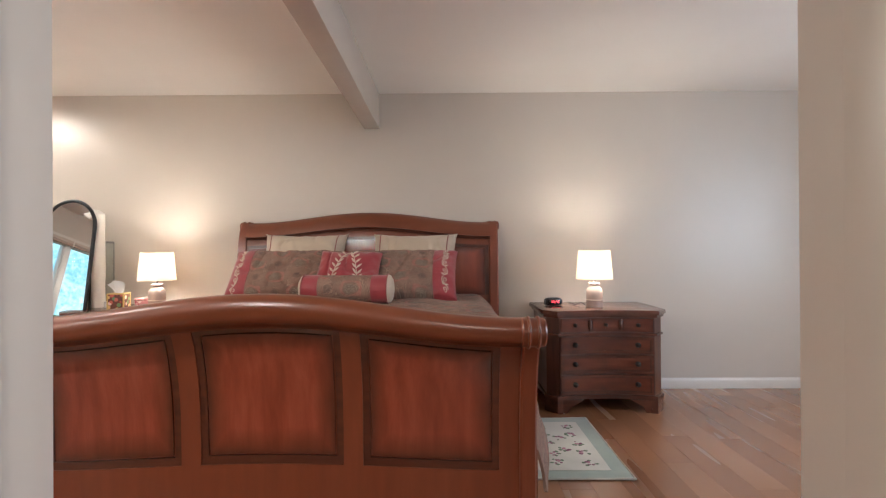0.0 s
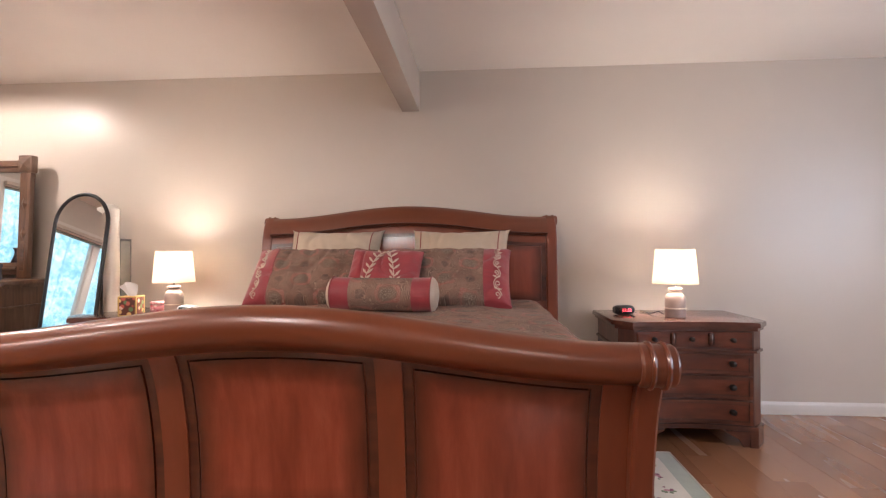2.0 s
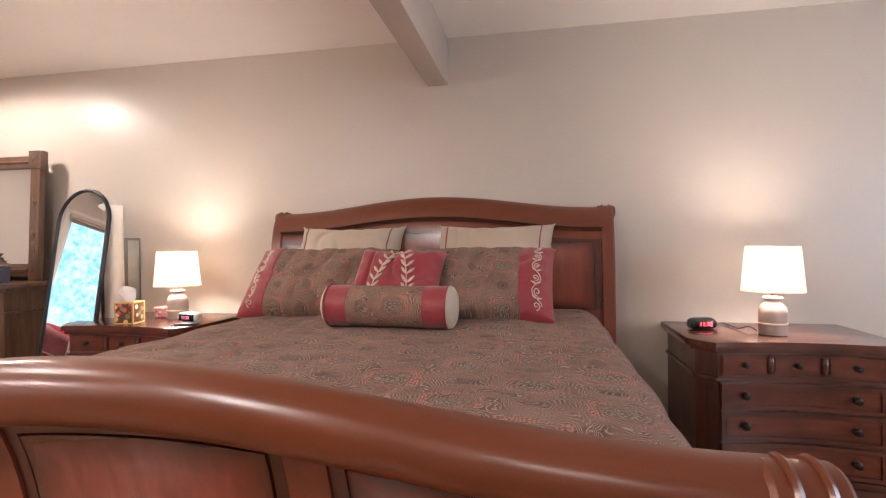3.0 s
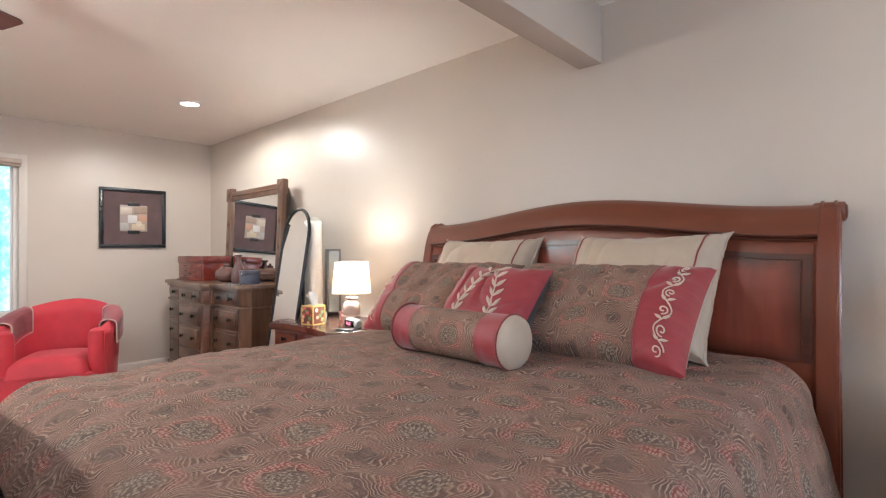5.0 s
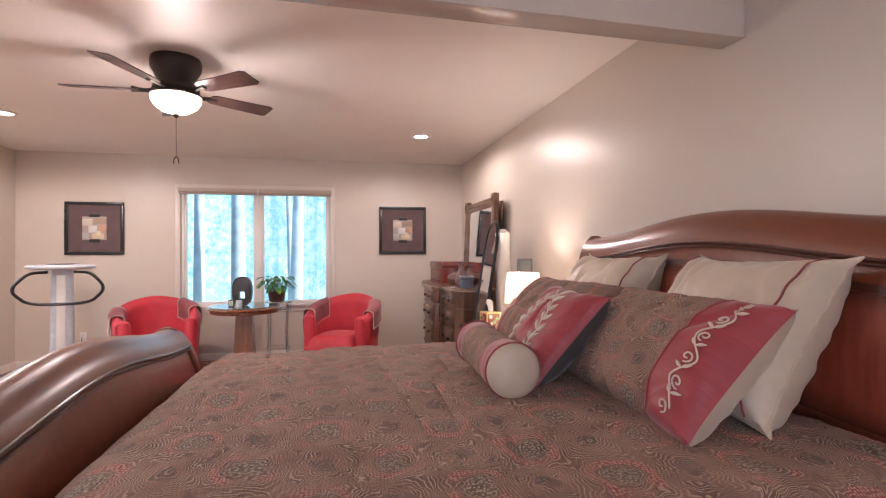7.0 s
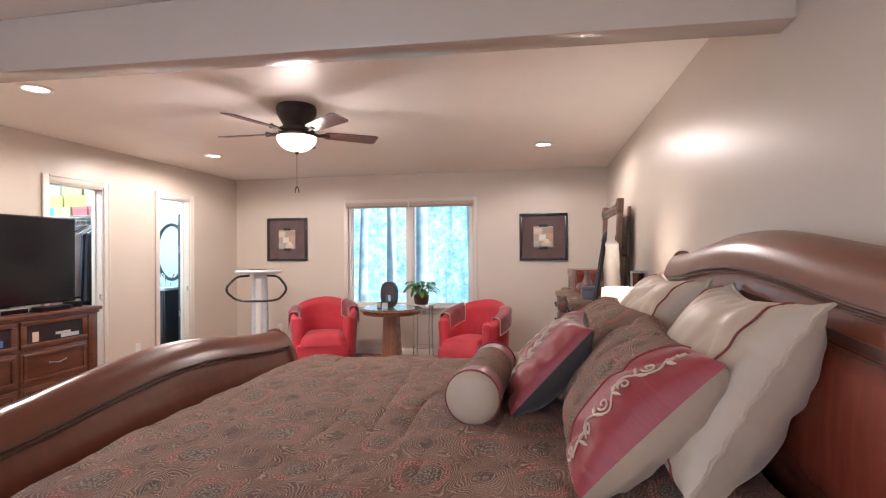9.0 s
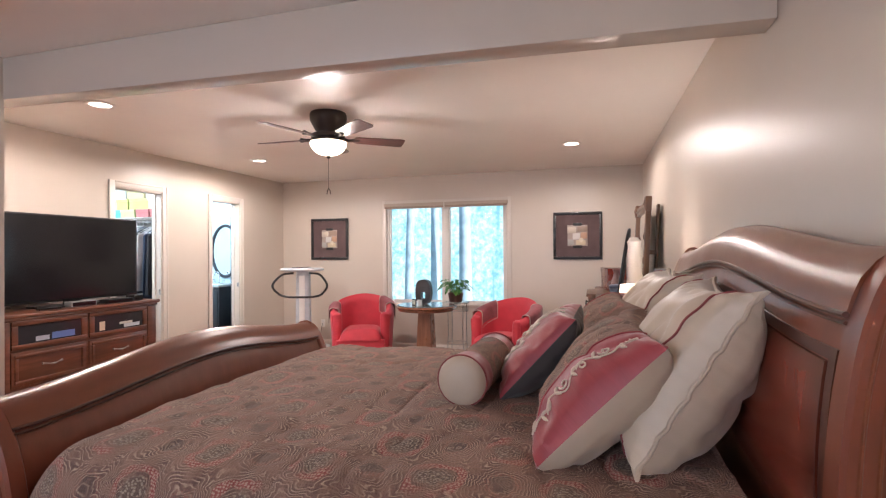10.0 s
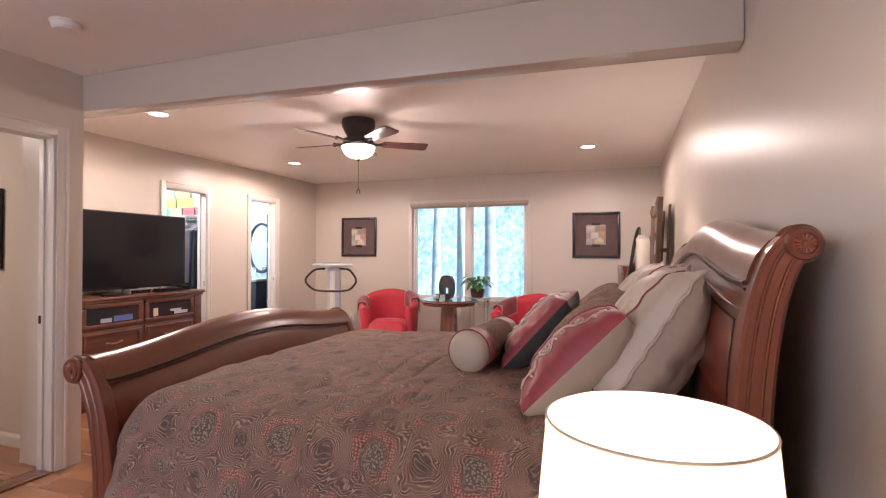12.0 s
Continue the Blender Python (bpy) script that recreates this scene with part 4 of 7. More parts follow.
# ---- chests of drawers ----
def chest_outline(w, d, chamfer, hollow, off=0.0, n=14):
    """Plan of a chest: back at y = 0, front at y = -d, cut corners and a hollow front."""
    hw = w / 2 + off
    pts = [(hw, 0.0), (hw, -(d - chamfer) - off * 0.4), (hw - chamfer, -d - off)]
    inner = hw - chamfer
    for i in range(1, n):
        x = inner - 2 * inner * i / n
        pts.append((x, -d - off + hollow * math.cos(math.pi * 0.5 * x / inner)))
    pts += [(-hw + chamfer, -d - off), (-hw, -(d - chamfer) - off * 0.4), (-hw, 0.0)]
    return pts


def front_patch(w, d, chamfer, hollow, x0, x1, z0, z1, o0, o1, bm=None, n=12):
    inner = w / 2 - chamfer
    def fn(u, v, k):
        x = x0 + (x1 - x0) * u
        o = o0 if k == 0 else o1
        return Vector((x, -d + hollow * math.cos(math.pi * 0.5 * min(1, abs(x) / inner)) - o, z0 + (z1 - z0) * v))
    return sheet(fn, n, 2, bm, thick=1.0)


def knob(parent, x, y, z, r=0.016):
    bm = lathe([(0.0, 0.0), (r * 0.95, 0.0), (r * 0.95, 0.003), (r * 0.42, 0.006), (r * 0.4, 0.012), (r, 0.019), (r * 0.9, 0.026), (r * 0.5, 0.030), (0, 0.031)], 14)
    bmesh.ops.transform(bm, matrix=Matrix.Translation((x, y, z)) @ Matrix.Rotation(math.pi / 2, 4, "X"), verts=bm.verts)
    part("knob", bm, KNOB, parent, "dark bronze knob")


def nightstand(m, label):
    root = thing("nightstand", label, "nightstand", m, "nightstands beside the bed")
    root.scale = (1, 1, 0.983)
    W, D, C, HOL = 0.82, 0.60, 0.075, 0.045
    body = part("body", prism(chest_outline(W, D, C, HOL), 0.115, 0.690), CHEST_V, root)
    part("top", prism(chest_outline(W, D, C * 1.25, HOL, 0.038), 0.704, 0.735, bevel=0.012), CHEST, root, "polished top with a moulded edge")
    part("cornice", prism(chest_outline(W, D, C * 1.1, HOL, 0.020), 0.683, 0.704), CHEST, root)
    part("waist_moulding", prism(chest_outline(W, D, C, HOL, 0.012), 0.553, 0.569, bevel=0.005), CHEST, root)
    bm = bmesh.new()
    plinth = chest_outline(W, D, C, HOL, 0.016)
    prism(plinth, 0.095, 0.122, bm, 0.006)
    for sx in (-1, 1):
        a, b = sx * (W / 2 + 0.016), sx * (W / 2 - C + 0.016)
        c = sx * (W / 2 - C - 0.17)
        prism([(a, -D + C), (b, -D - 0.016), (b - sx * 0.04, -D - 0.010), (b - sx * 0.04, -D + 0.03), (a - sx * 0.04, -D + C + 0.05)][::sx], 0.0, 0.096, bm)
        tri = bmesh.new()
        f = [(b - sx * 0.04, 0.0), (b - sx * 0.075, 0.0), (b - sx * 0.10, 0.045), (b - sx * 0.15, 0.075), (c, 0.096), (b - sx * 0.04, 0.096)]
        lo = [tri.verts.new((x, -D - 0.012 + 0.012 * (1 - z / 0.1), z)) for x, z in f]
        hi = [tri.verts.new((x, -D + 0.018, z)) for x, z in f]
        tri.faces.new(lo)
        tri.faces.new(hi[::-1])
        for i in range(len(f)):
            tri.faces.new((lo[i], hi[i], hi[(i + 1) % len(f)], lo[(i + 1) % len(f)]))
        join(bm, tri)
        box(min(a, a - sx * 0.06), max(a, a - sx * 0.06), -0.10, 0.0, 0.0, 0.096, 0.004, bm=bm)
    part("base", bm, CHEST, root, "carved bracket base")
    I = W / 2 - C - 0.012
    thirds = [(-I, -I / 3 - 0.012), (-I / 3 + 0.012, I / 3 - 0.012), (I / 3 + 0.012, I)]
    dr = part("drawer", front_patch(W, D, C, HOL, -I, I, 0.580, 0.672, -0.002, 0.008, n=18), DRAWER, root)
    for a, b in thirds:
        part("drawer_panel", front_patch(W, D, C, HOL, a + 0.008, b - 0.008, 0.592, 0.662, 0.008, 0.015), DRAWER, dr)
        x = (a + b) / 2
        knob(dr, x, -D + HOL * math.cos(math.pi * 0.5 * x / (W / 2 - C)) - 0.014, 0.627, 0.014)
    for x in (-I / 3, I / 3):
        y = -D + HOL * math.cos(math.pi * 0.5 * x / (W / 2 - C)) - 0.010
        part("fluted_block", tube([(x, y, 0.590), (x, y - 0.004, 0.600), (x, y - 0.006, 0.627), (x, y - 0.004, 0.654), (x, y, 0.664)], [0.009, 0.014, 0.014, 0.014, 0.009], 10), CHEST, dr)
    for z0, z1 in ((0.424, 0.540), (0.280, 0.410), (0.130, 0.266)):
        dr = part("drawer", front_patch(W, D, C, HOL, -I, I, z0, z1, -0.002, 0.006, n=18), CHEST, root)
        for a, b, c, e in ((-I, I, z1 - 0.016, z1), (-I, I, z0, z0 + 0.018), (-I, -I + 0.016, z0 + 0.018, z1 - 0.016), (I - 0.016, I, z0 + 0.018, z1 - 0.016)):
            part("drawer_moulding", front_patch(W, D, C, HOL, a, b, c, e, 0.006, 0.016, n=14), CHEST, dr)
        part("drawer_panel", front_patch(W, D, C, HOL, -I + 0.022, I - 0.022, z0 + 0.024, z1 - 0.022, 0.006, 0.010, n=16), DRAWER, dr)
        for x in (-I * 0.68, I * 0.68):
            knob(dr, x, -D + HOL * math.cos(math.pi * 0.5 * x / (W / 2 - C)) - 0.010, (z0 + z1) / 2 + 0.004, 0.018)
    return root


NS_R, NS_L, NTOP = (1.195, 4.335), (-2.30, 4.335), 0.7227
ns_r = nightstand(pose(*NS_R, 0), "dark cherry nightstand with hollow front and bracket feet")
copy_thing(ns_r, pose(*NS_L, 0))


def table_lamp(m):
    root = thing("table_lamp", "lit table lamp with taupe ceramic base and linen shade", "lamp", m, "bedside lamps")
    part("base", lathe([(0, 0), (0.056, 0), (0.060, 0.004), (0.060, 0.052), (0.058, 0.056)], 36), CERAMIC_D, root)
    part("base_body", lathe([(0.058, 0.056), (0.060, 0.062), (0.061, 0.105), (0.057, 0.130), (0.044, 0.148), (0.030, 0.156), (0.028, 0.162), (0.040, 0.168), (0.042, 0.178), (0.036, 0.184), (0.012, 0.186)], 36), CERAMIC, root)
    part("band", tube([(0.0605 * math.cos(a), 0.0605 * math.sin(a), 0.056) for a in [2 * math.pi * i / 36 for i in range(36)]], 0.004, 6, closed=True), THREAD, root, "cream cord band")
    part("stem", lathe([(0.010, 0.184), (0.010, 0.235), (0.014, 0.236), (0.014, 0.262), (0, 0.264)], 16), STEEL, root)
    bm = bmesh.new()
    n = 48
    rings = []
    for r, z in ((0.134, 0.208), (0.1245, 0.312), (0.1145, 0.424), (0.113, 0.424), (0.123, 0.312), (0.13225, 0.208)):
        rings.append([bm.verts.new((r * math.cos(2 * math.pi * i / n), r * math.sin(2 * math.pi * i / n), z)) for i in range(n)])
    for a, b in zip(rings, rings[1:] + rings[:1]):
        for i in range(n):
            bm.faces.new((a[i], a[(i + 1) % n], b[(i + 1) % n], b[i]))
    part("shade", bm, SHADE, root, "cream linen drum shade, lit")
    for z, r in ((0.209, 0.134), (0.423, 0.1145)):
        part("shade_rim", tube([(r * math.cos(a), r * math.sin(a), z) for a in [2 * math.pi * i / n for i in range(n)]], 0.0016, 6, closed=True), THREAD, root)
    bm = bmesh.new()
    for k in range(3):
        a = 2 * math.pi * k / 3
        tube([(0.01 * math.cos(a), 0.01 * math.sin(a), 0.245), (0.131 * math.cos(a), 0.131 * math.sin(a), 0.215)], 0.002, 6, bm=bm)
    part("shade_fitter", bm, STEEL, root)
    return root


tl = table_lamp(pose(*LAMP_R, NTOP))
copy_thing(tl, pose(*LAMP_L, NTOP))

cord = tagged(part("lamp_cord", tube([(LAMP_R[0] - 0.058, LAMP_R[1] + 0.03, NTOP + 0.012), (LAMP_R[0] - 0.085, LAMP_R[1] + 0.05, NTOP + 0.030), (LAMP_R[0] - 0.110, LAMP_R[1] + 0.12, NTOP + 0.006), (LAMP_R[0] - 0.115, LAMP_R[1] + 0.33, NTOP + 0.004)], 0.003, 6), BLACK_PL), "thin dark cord behind the lamp on the nightstand", "cable")
SCREEN = plain("dark_display", (0.006, 0.005, 0.006), 0.12)
LED_RED = glow("red_digits", (1.0, 0.06, 0.08), 3.0)


def digits(text, size, m, mat, parent, name="digits"):
    cu = bpy.data.curves.new(name, "FONT")
    cu.body, cu.size, cu.align_x, cu.align_y, cu.extrude = text, size, "CENTER", "CENTER", 0.0006
    tmp = new(name + "_text", cu)
    me = bpy.data.meshes.new_from_object(tmp.evaluated_get(bpy.context.evaluated_depsgraph_get()))
    bpy.data.objects.remove(tmp)
    me.materials.clear()
    me.materials.append(mat)
    ob = new(name, me)
    ob.parent, ob.matrix_basis = parent, m
    return ob


def clock_body(w, d, h, n=10):
    """A squat rounded case lying along x, cut slanting at the front."""
    own = sheet(lambda u, v: Vector(((u - 0.5) * w * (1 - 0.10 * (2 * v - 1) ** 2), d * 0.5 * math.cos(v * 2 * math.pi) * (1 - abs(2 * u - 1) ** 6 * 0.35), h * 0.5 + h * 0.5 * math.sin(v * 2 * math.pi) * (1 - abs(2 * u - 1) ** 6 * 0.35))), 16, 28)
    bmesh.ops.remove_doubles(own, verts=own.verts, dist=1e-5)
    bmesh.ops.holes_fill(own, edges=[e for e in own.edges if e.is_boundary], sides=0)
    return own


ck = thing("alarm_clock", "small black alarm clock with red digits 11:32", "clock", pose(0.885, 4.06, NTOP, 0, 0, 12))
part("case", clock_body(0.135, 0.085, 0.062), BLACK_PL, ck)
part("display", box(-0.050, 0.050, -0.0455, -0.030, 0.014, 0.050, 0.004), SCREEN, ck, "dark display window")
digits("11:32", 0.030, pose(0, -0.0460, 0.032, 90), LED_RED, ck, "red_digits").name = "digits"
ck2 = thing("clock_radio", "white and black clock radio on the nightstand", "clock", pose(-1.985, 3.93, NTOP, 0, 0, -6))
part("case", clock_body(0.145, 0.07, 0.062), plain("white_plastic", (0.75, 0.75, 0.76), 0.3), ck2)
part("display", box(-0.055, 0.055, -0.0385, -0.02, 0.010, 0.052, 0.008), SCREEN, ck2, "dark display window")
digits("11:32", 0.026, pose(0, -0.0392, 0.031, 90), glow("dim_pink_digits", (0.9, 0.2, 0.35), 1.2), ck2, "digits")
ph = thing("phone_charger", "flat black phone pad lying on the nightstand", "phone", pose(-1.93, 3.83, NTOP, 0, 0, 20))
part("pad", box(-0.06, 0.06, -0.035, 0.035, 0.001, 0.012, 0.004), BLACK_PL, ph)


def printed_box(name, base, spots, scale):
    m = Mat(name, base, 0.55)
    v = m.coords()
    vor = m.node("ShaderNodeTexVoronoi", 1, Vector=v, Scale=scale)
    dist = m.node("ShaderNodeTexVoronoi", 0, Vector=v, Scale=scale)
    hue = m.ramp(m.node("ShaderNodeSeparateColor", i0=vor), [(0.0, spots[0]), (0.35, spots[1]), (0.6, spots[2]), (0.85, spots[3])], "CONSTANT")
    m.put("Base Color", m.mix(m.ramp(dist, [(0.38, 1.0), (0.5, 0.0)]), base, hue))
    return m.m


tb = thing("tissue_box", "flowered cube tissue box with a tissue standing up", "tissue box", pose(-2.335, 3.855, NTOP, 0, 0, 10))
part("carton", box(-0.056, 0.056, -0.056, 0.056, 0.0, 0.128, 0.003), printed_box("floral_print", (0.13, 0.035, 0.02), ((0.55, 0.12, 0.08), (0.75, 0.5, 0.2), (0.15, 0.25, 0.1), (0.8, 0.55, 0.45)), 30), tb)
for bx in ((-0.0575, 0.0575, 0.000, 0.008), (-0.0575, 0.0575, 0.120, 0.1285)):
    part("gold_edge", box(bx[0], bx[1], -0.0575, 0.0575, bx[2], bx[3], 0.002), plain("gold_card", (0.6, 0.42, 0.14), 0.4, 0.2), tb)
for sx in (-1, 1):
    for sy in (-1, 1):
        part("gold_edge", box(sx * 0.053 - 0.0045, sx * 0.053 + 0.0045, sy * 0.053 - 0.0045, sy * 0.053 + 0.0045, 0.008, 0.120, 0.001), plain("gold_card", (0.6, 0.42, 0.14), 0.4, 0.2), tb)
part("tissue", sheet(lambda u, v: Vector(((u - 0.5) * 0.08 * (0.5 + v) - 0.02 * v + 0.012 * math.sin(u * 9), 0.010 * math.sin(u * 7 + v * 3), 0.126 + 0.085 * v * (0.75 + 0.35 * math.sin(u * 3.1)))), 12, 10), cloth("white_tissue", (0.8, 0.8, 0.8), 0.9, 0.03), tb, "crumpled white tissue")
pb = thing("pink_keepsake_box", "small pink patterned lidded box", "box", pose(-2.30, 4.13, NTOP))
part("box_body", box(-0.065, 0.065, -0.045, 0.045, 0.0, 0.045, 0.006), printed_box("pink_print", (0.6, 0.25, 0.27), ((0.75, 0.5, 0.5), (0.5, 0.08, 0.12), (0.7, 0.35, 0.35), (0.8, 0.65, 0.6)), 45), pb)
part("lid", box(-0.068, 0.068, -0.048, 0.048, 0.046, 0.066, 0.007), printed_box("pink_print", (0.65, 0.3, 0.3), ((0.75, 0.5, 0.5), (0.5, 0.08, 0.12), (0.7, 0.35, 0.35), (0.8, 0.65, 0.6)), 45), pb)
wj = thing("cream_jar", "small white cosmetic jar on the nightstand", "jar", pose(-2.56, 4.08, NTOP))
part("jar", lathe([(0, 0), (0.028, 0), (0.030, 0.004), (0.030, 0.026), (0.028, 0.028)], 24), plain("white_plastic", (0.75, 0.75, 0.76), 0.3), wj)
part("lid", lathe([(0.031, 0.028), (0.031, 0.043), (0.028, 0.046), (0, 0.046)], 24), plain("white_plastic", (0.75, 0.75, 0.76), 0.3), wj)

# ---- dresser with mirror ----
DX, DW, DD, DH = -4.17, 1.72, 0.52, 0.945
dresser = thing("dresser", "long brown wooden dresser with paneled drawers", "dresser", pose(DX, 4.345, 0))
part("body", prism([(DW / 2, 0), (DW / 2, -DD + 0.07), (DW / 2 - 0.07, -DD), (-DW / 2 + 0.07, -DD), (-DW / 2, -DD + 0.07), (-DW / 2, 0)], 0.11, DH - 0.045), OLDWOOD_V, dresser)
part("top", prism([(DW / 2 + 0.035, 0), (DW / 2 + 0.035, -DD + 0.06), (DW / 2 - 0.05, -DD - 0.04), (-DW / 2 + 0.05, -DD - 0.04), (-DW / 2 - 0.035, -DD + 0.06), (-DW / 2 - 0.035, 0)], DH - 0.032, DH, bevel=0.012), OLDWOOD, dresser)
part("cornice", prism([(DW / 2 + 0.018, 0), (DW / 2 + 0.018, -DD + 0.065), (DW / 2 - 0.06, -DD - 0.02), (-DW / 2 + 0.06, -DD - 0.02), (-DW / 2 - 0.018, -DD + 0.065), (-DW / 2 - 0.018, 0)], DH - 0.055, DH - 0.032), OLDWOOD, dresser)
part("plinth", prism([(DW / 2 + 0.015, 0), (DW / 2 + 0.015, -DD + 0.065), (DW / 2 - 0.06, -DD - 0.018), (-DW / 2 + 0.06, -DD - 0.018), (-DW / 2 - 0.015, -DD + 0.065), (-DW / 2 - 0.015, 0)], 0.0, 0.125, bevel=0.008), OLDWOOD, dresser)
part("waist_moulding", prism([(DW / 2 + 0.012, 0), (DW / 2 + 0.012, -DD + 0.066), (DW / 2 - 0.064, -DD - 0.014), (-DW / 2 + 0.064, -DD - 0.014), (-DW / 2 - 0.012, -DD + 0.066), (-DW / 2 - 0.012, 0)], 0.748, 0.764, bevel=0.005), OLDWOOD, dresser)
MID = [(0.335, -DD + 0.02), (0.335, -DD - 0.035), (0.275, -DD - 0.095), (-0.275, -DD - 0.095), (-0.335, -DD - 0.035), (-0.335, -DD + 0.02)]


def mid_ring(o):
    return [(x + o * (1 if x > 0 else -1), y - (o if y < -DD else 0)) for x, y in MID]


part("middle_section", prism(mid_ring(0.0), 0.112, DH - 0.050), OLDWOOD_V, dresser)
part("middle_top", prism(mid_ring(0.035), DH - 0.030, DH + 0.002, bevel=0.012), OLDWOOD, dresser)
part("middle_cornice", prism(mid_ring(0.018), DH - 0.057, DH - 0.030), OLDWOOD, dresser)
part("middle_plinth", prism(mid_ring(0.017), 0.002, 0.128, bevel=0.008), OLDWOOD, dresser)
part("middle_moulding", prism(mid_ring(0.013), 0.747, 0.765, bevel=0.005), OLDWOOD, dresser)
COLS = [(-0.76, -0.285), (-0.235, 0.235), (0.285, 0.76)]
for a, b in COLS:
    for z0, z1 in ((0.775, 0.885), (0.565, 0.738), (0.355, 0.552), (0.14, 0.342)):
        bulge = 0.095 if a == -0.235 else 0.0
        dr = part("drawer", box(a, b, -DD - 0.010 - bulge, -DD + 0.002 - bulge, z0, z1, 0.004), OLDWOOD, dresser)
        if z0 > 0.7:
            halves = ((a + 0.012, (a + b) / 2 + 0.08), ((a + b) / 2 + 0.10, b - 0.012))
        else:
            halves = ((a + 0.018, b - 0.018),)
        for p0, p1 in halves:
            part("drawer_panel", box(p0, p1, -DD - 0.020 - bulge, -DD - 0.006 - bulge, z0 + 0.020, z1 - 0.020, 0.006), OLDWOOD, dr)
            for kx in ([(p0 + p1) / 2] if z0 > 0.7 else [p0 + 0.09, p1 - 0.09]):
                knob(dr, kx, -DD - 0.018 - bulge, (z0 + z1) / 2, 0.017)
for x in (0.80, -0.80):
    part("pilaster", box(x - 0.022, x + 0.022, -DD + 0.03, -DD + 0.04, 0.127, DH - 0.057, 0.004), OLDWOOD_V, dresser)
for sx in (-1, 1):
    part("pilaster", box(-0.030, 0.030, -0.012, 0.01, 0.135, 0.742, 0.005), CONSOLE, dresser, "reddish corner pilaster", pose(sx * 0.305, -DD - 0.065, 0, 0, 0, sx * 45))
    part("pilaster", box(-0.030, 0.030, -0.012, 0.01, 0.772, 0.882, 0.005), CONSOLE, dresser, "reddish corner pilaster", pose(sx * 0.305, -DD - 0.065, 0, 0, 0, sx * 45))
DT = DH

mir = thing("dresser_mirror", "square mirror in carved brown wooden frame on the dresser", "mirror", pose(-3.95, 4.215, DT, -2.5))
MW, MH = 1.13, 0.925
part("glass", box(-MW / 2 + 0.10, MW / 2 - 0.10, -0.004, 0.004, 0.11, MH - 0.11), MIRROR, mir, smooth=False)
part("backing", box(-MW / 2 + 0.06, MW / 2 - 0.06, 0.006, 0.020, 0.06, MH - 0.06), OLDWOOD, mir)
for z0, z1 in ((0.03, 0.12), (MH - 0.125, MH - 0.035)):
    rail = part("rail", box(-MW / 2 + 0.09, MW / 2 - 0.09, -0.022, 0.006, z0, z1, 0.006), OLDWOOD, mir)
    part("bead", tube([(-MW / 2 + 0.10, -0.024, (z0 + z1) / 2), (MW / 2 - 0.10, -0.024, (z0 + z1) / 2)], 0.010, 8), OLDWOOD, rail)
for sx in (-1, 1):
    x = sx * (MW / 2 - 0.055)
    post = part("post", box(x - 0.042, x + 0.042, -0.026, 0.020, 0.0, MH - 0.10, 0.006), OLDWOOD_V, mir)
    blk = part("corner_block", box(x - 0.055, x + 0.055, -0.034, 0.022, MH - 0.13, MH, 0.006), OLDWOOD_V, post)
    bm = bmesh.new()
    c = [bm.verts.new((x + dx * 0.04, -0.034, MH - 0.065 + dz * 0.05)) for dx, dz in ((-1, -1), (1, -1), (1, 1), (-1, 1))]
    tip = bm.verts.new((x, -0.048, MH - 0.065))
    for i in range(4):
        bm.faces.new((c[i], c[(i + 1) % 4], tip))
    part("carved_diamond", bm, OLDWOOD, blk, smooth=False)
    for z in (0.34, 0.56):
        bm = bmesh.new()
        c = [bm.verts.new((x + dx * 0.026, -0.026, z + dz * 0.05)) for dx, dz in ((-1, 0), (0, -1), (1, 0), (0, 1))]
        tip = bm.verts.new((x, -0.040, z))
        for i in range(4):
            bm.faces.new((c[i], c[(i + 1) % 4], tip))
        part("carved_diamond", bm, OLDWOOD, post, smooth=False)
    part("carved_strip", box(x - 0.016, x + 0.016, -0.031, -0.025, 0.06, 0.28, 0.003), OLDWOOD, post)

# Brown boards behind the mirror, placed to fit a dark strip beside its post.
for sx in (-1, 1):
    x = sx * 0.40
    part("support_board", box(x - 0.045, x + 0.045, 0.082, 0.104, 0.0, 0.865, 0.004), OLDWOOD_V, mir, "brown board behind the mirror")
    part("brace", box(x - 0.02, x + 0.02, 0.018, 0.084, 0.40, 0.44, 0.003), OLDWOOD_V, mir)
jb = thing("jewelry_box", "dark red lacquered jewelry box with small drawers", "jewelry box", pose(-4.60, 4.03, DT, 0, 0, 8))
part("case", box(-0.23, 0.23, -0.14, 0.14, 0.012, 0.225, 0.004), JEWEL, jb)
part("plinth", box(-0.245, 0.245, -0.155, 0.155, 0.0, 0.014, 0.003), JEWEL, jb)
part("lid", box(-0.238, 0.238, -0.148, 0.148, 0.172, 0.24, 0.006), JEWEL, jb)
for z in (0.02, 0.070, 0.120):
    d = part("drawer", box(-0.20, 0.20, -0.146, -0.138, z, z + 0.044, 0.002), JEWEL, jb)
    for x in (-0.10, 0.10):
        part("knob", lathe([(0, 0), (0.006, 0.002), (0.007, 0.008), (0, 0.012)], 10, (0, 0, 0)), KNOB, d, m=pose(x, -0.146, z + 0.022, 90))
GLAZE = plain("brown_glazed_pottery", (0.13, 0.07, 0.06), 0.18, 0, 0.4, scale=9)
ves = thing("round_pot", "round brown glazed pot with small neck", "pot", pose(-4.02, 4.00, DT))
part("pot_body", lathe([(0, 0), (0.05, 0.0), (0.09, 0.03), (0.103, 0.07), (0.09, 0.11), (0.05, 0.135), (0.03, 0.14), (0.03, 0.152), (0.038, 0.156), (0.026, 0.157), (0, 0.15)], 32), GLAZE, ves)
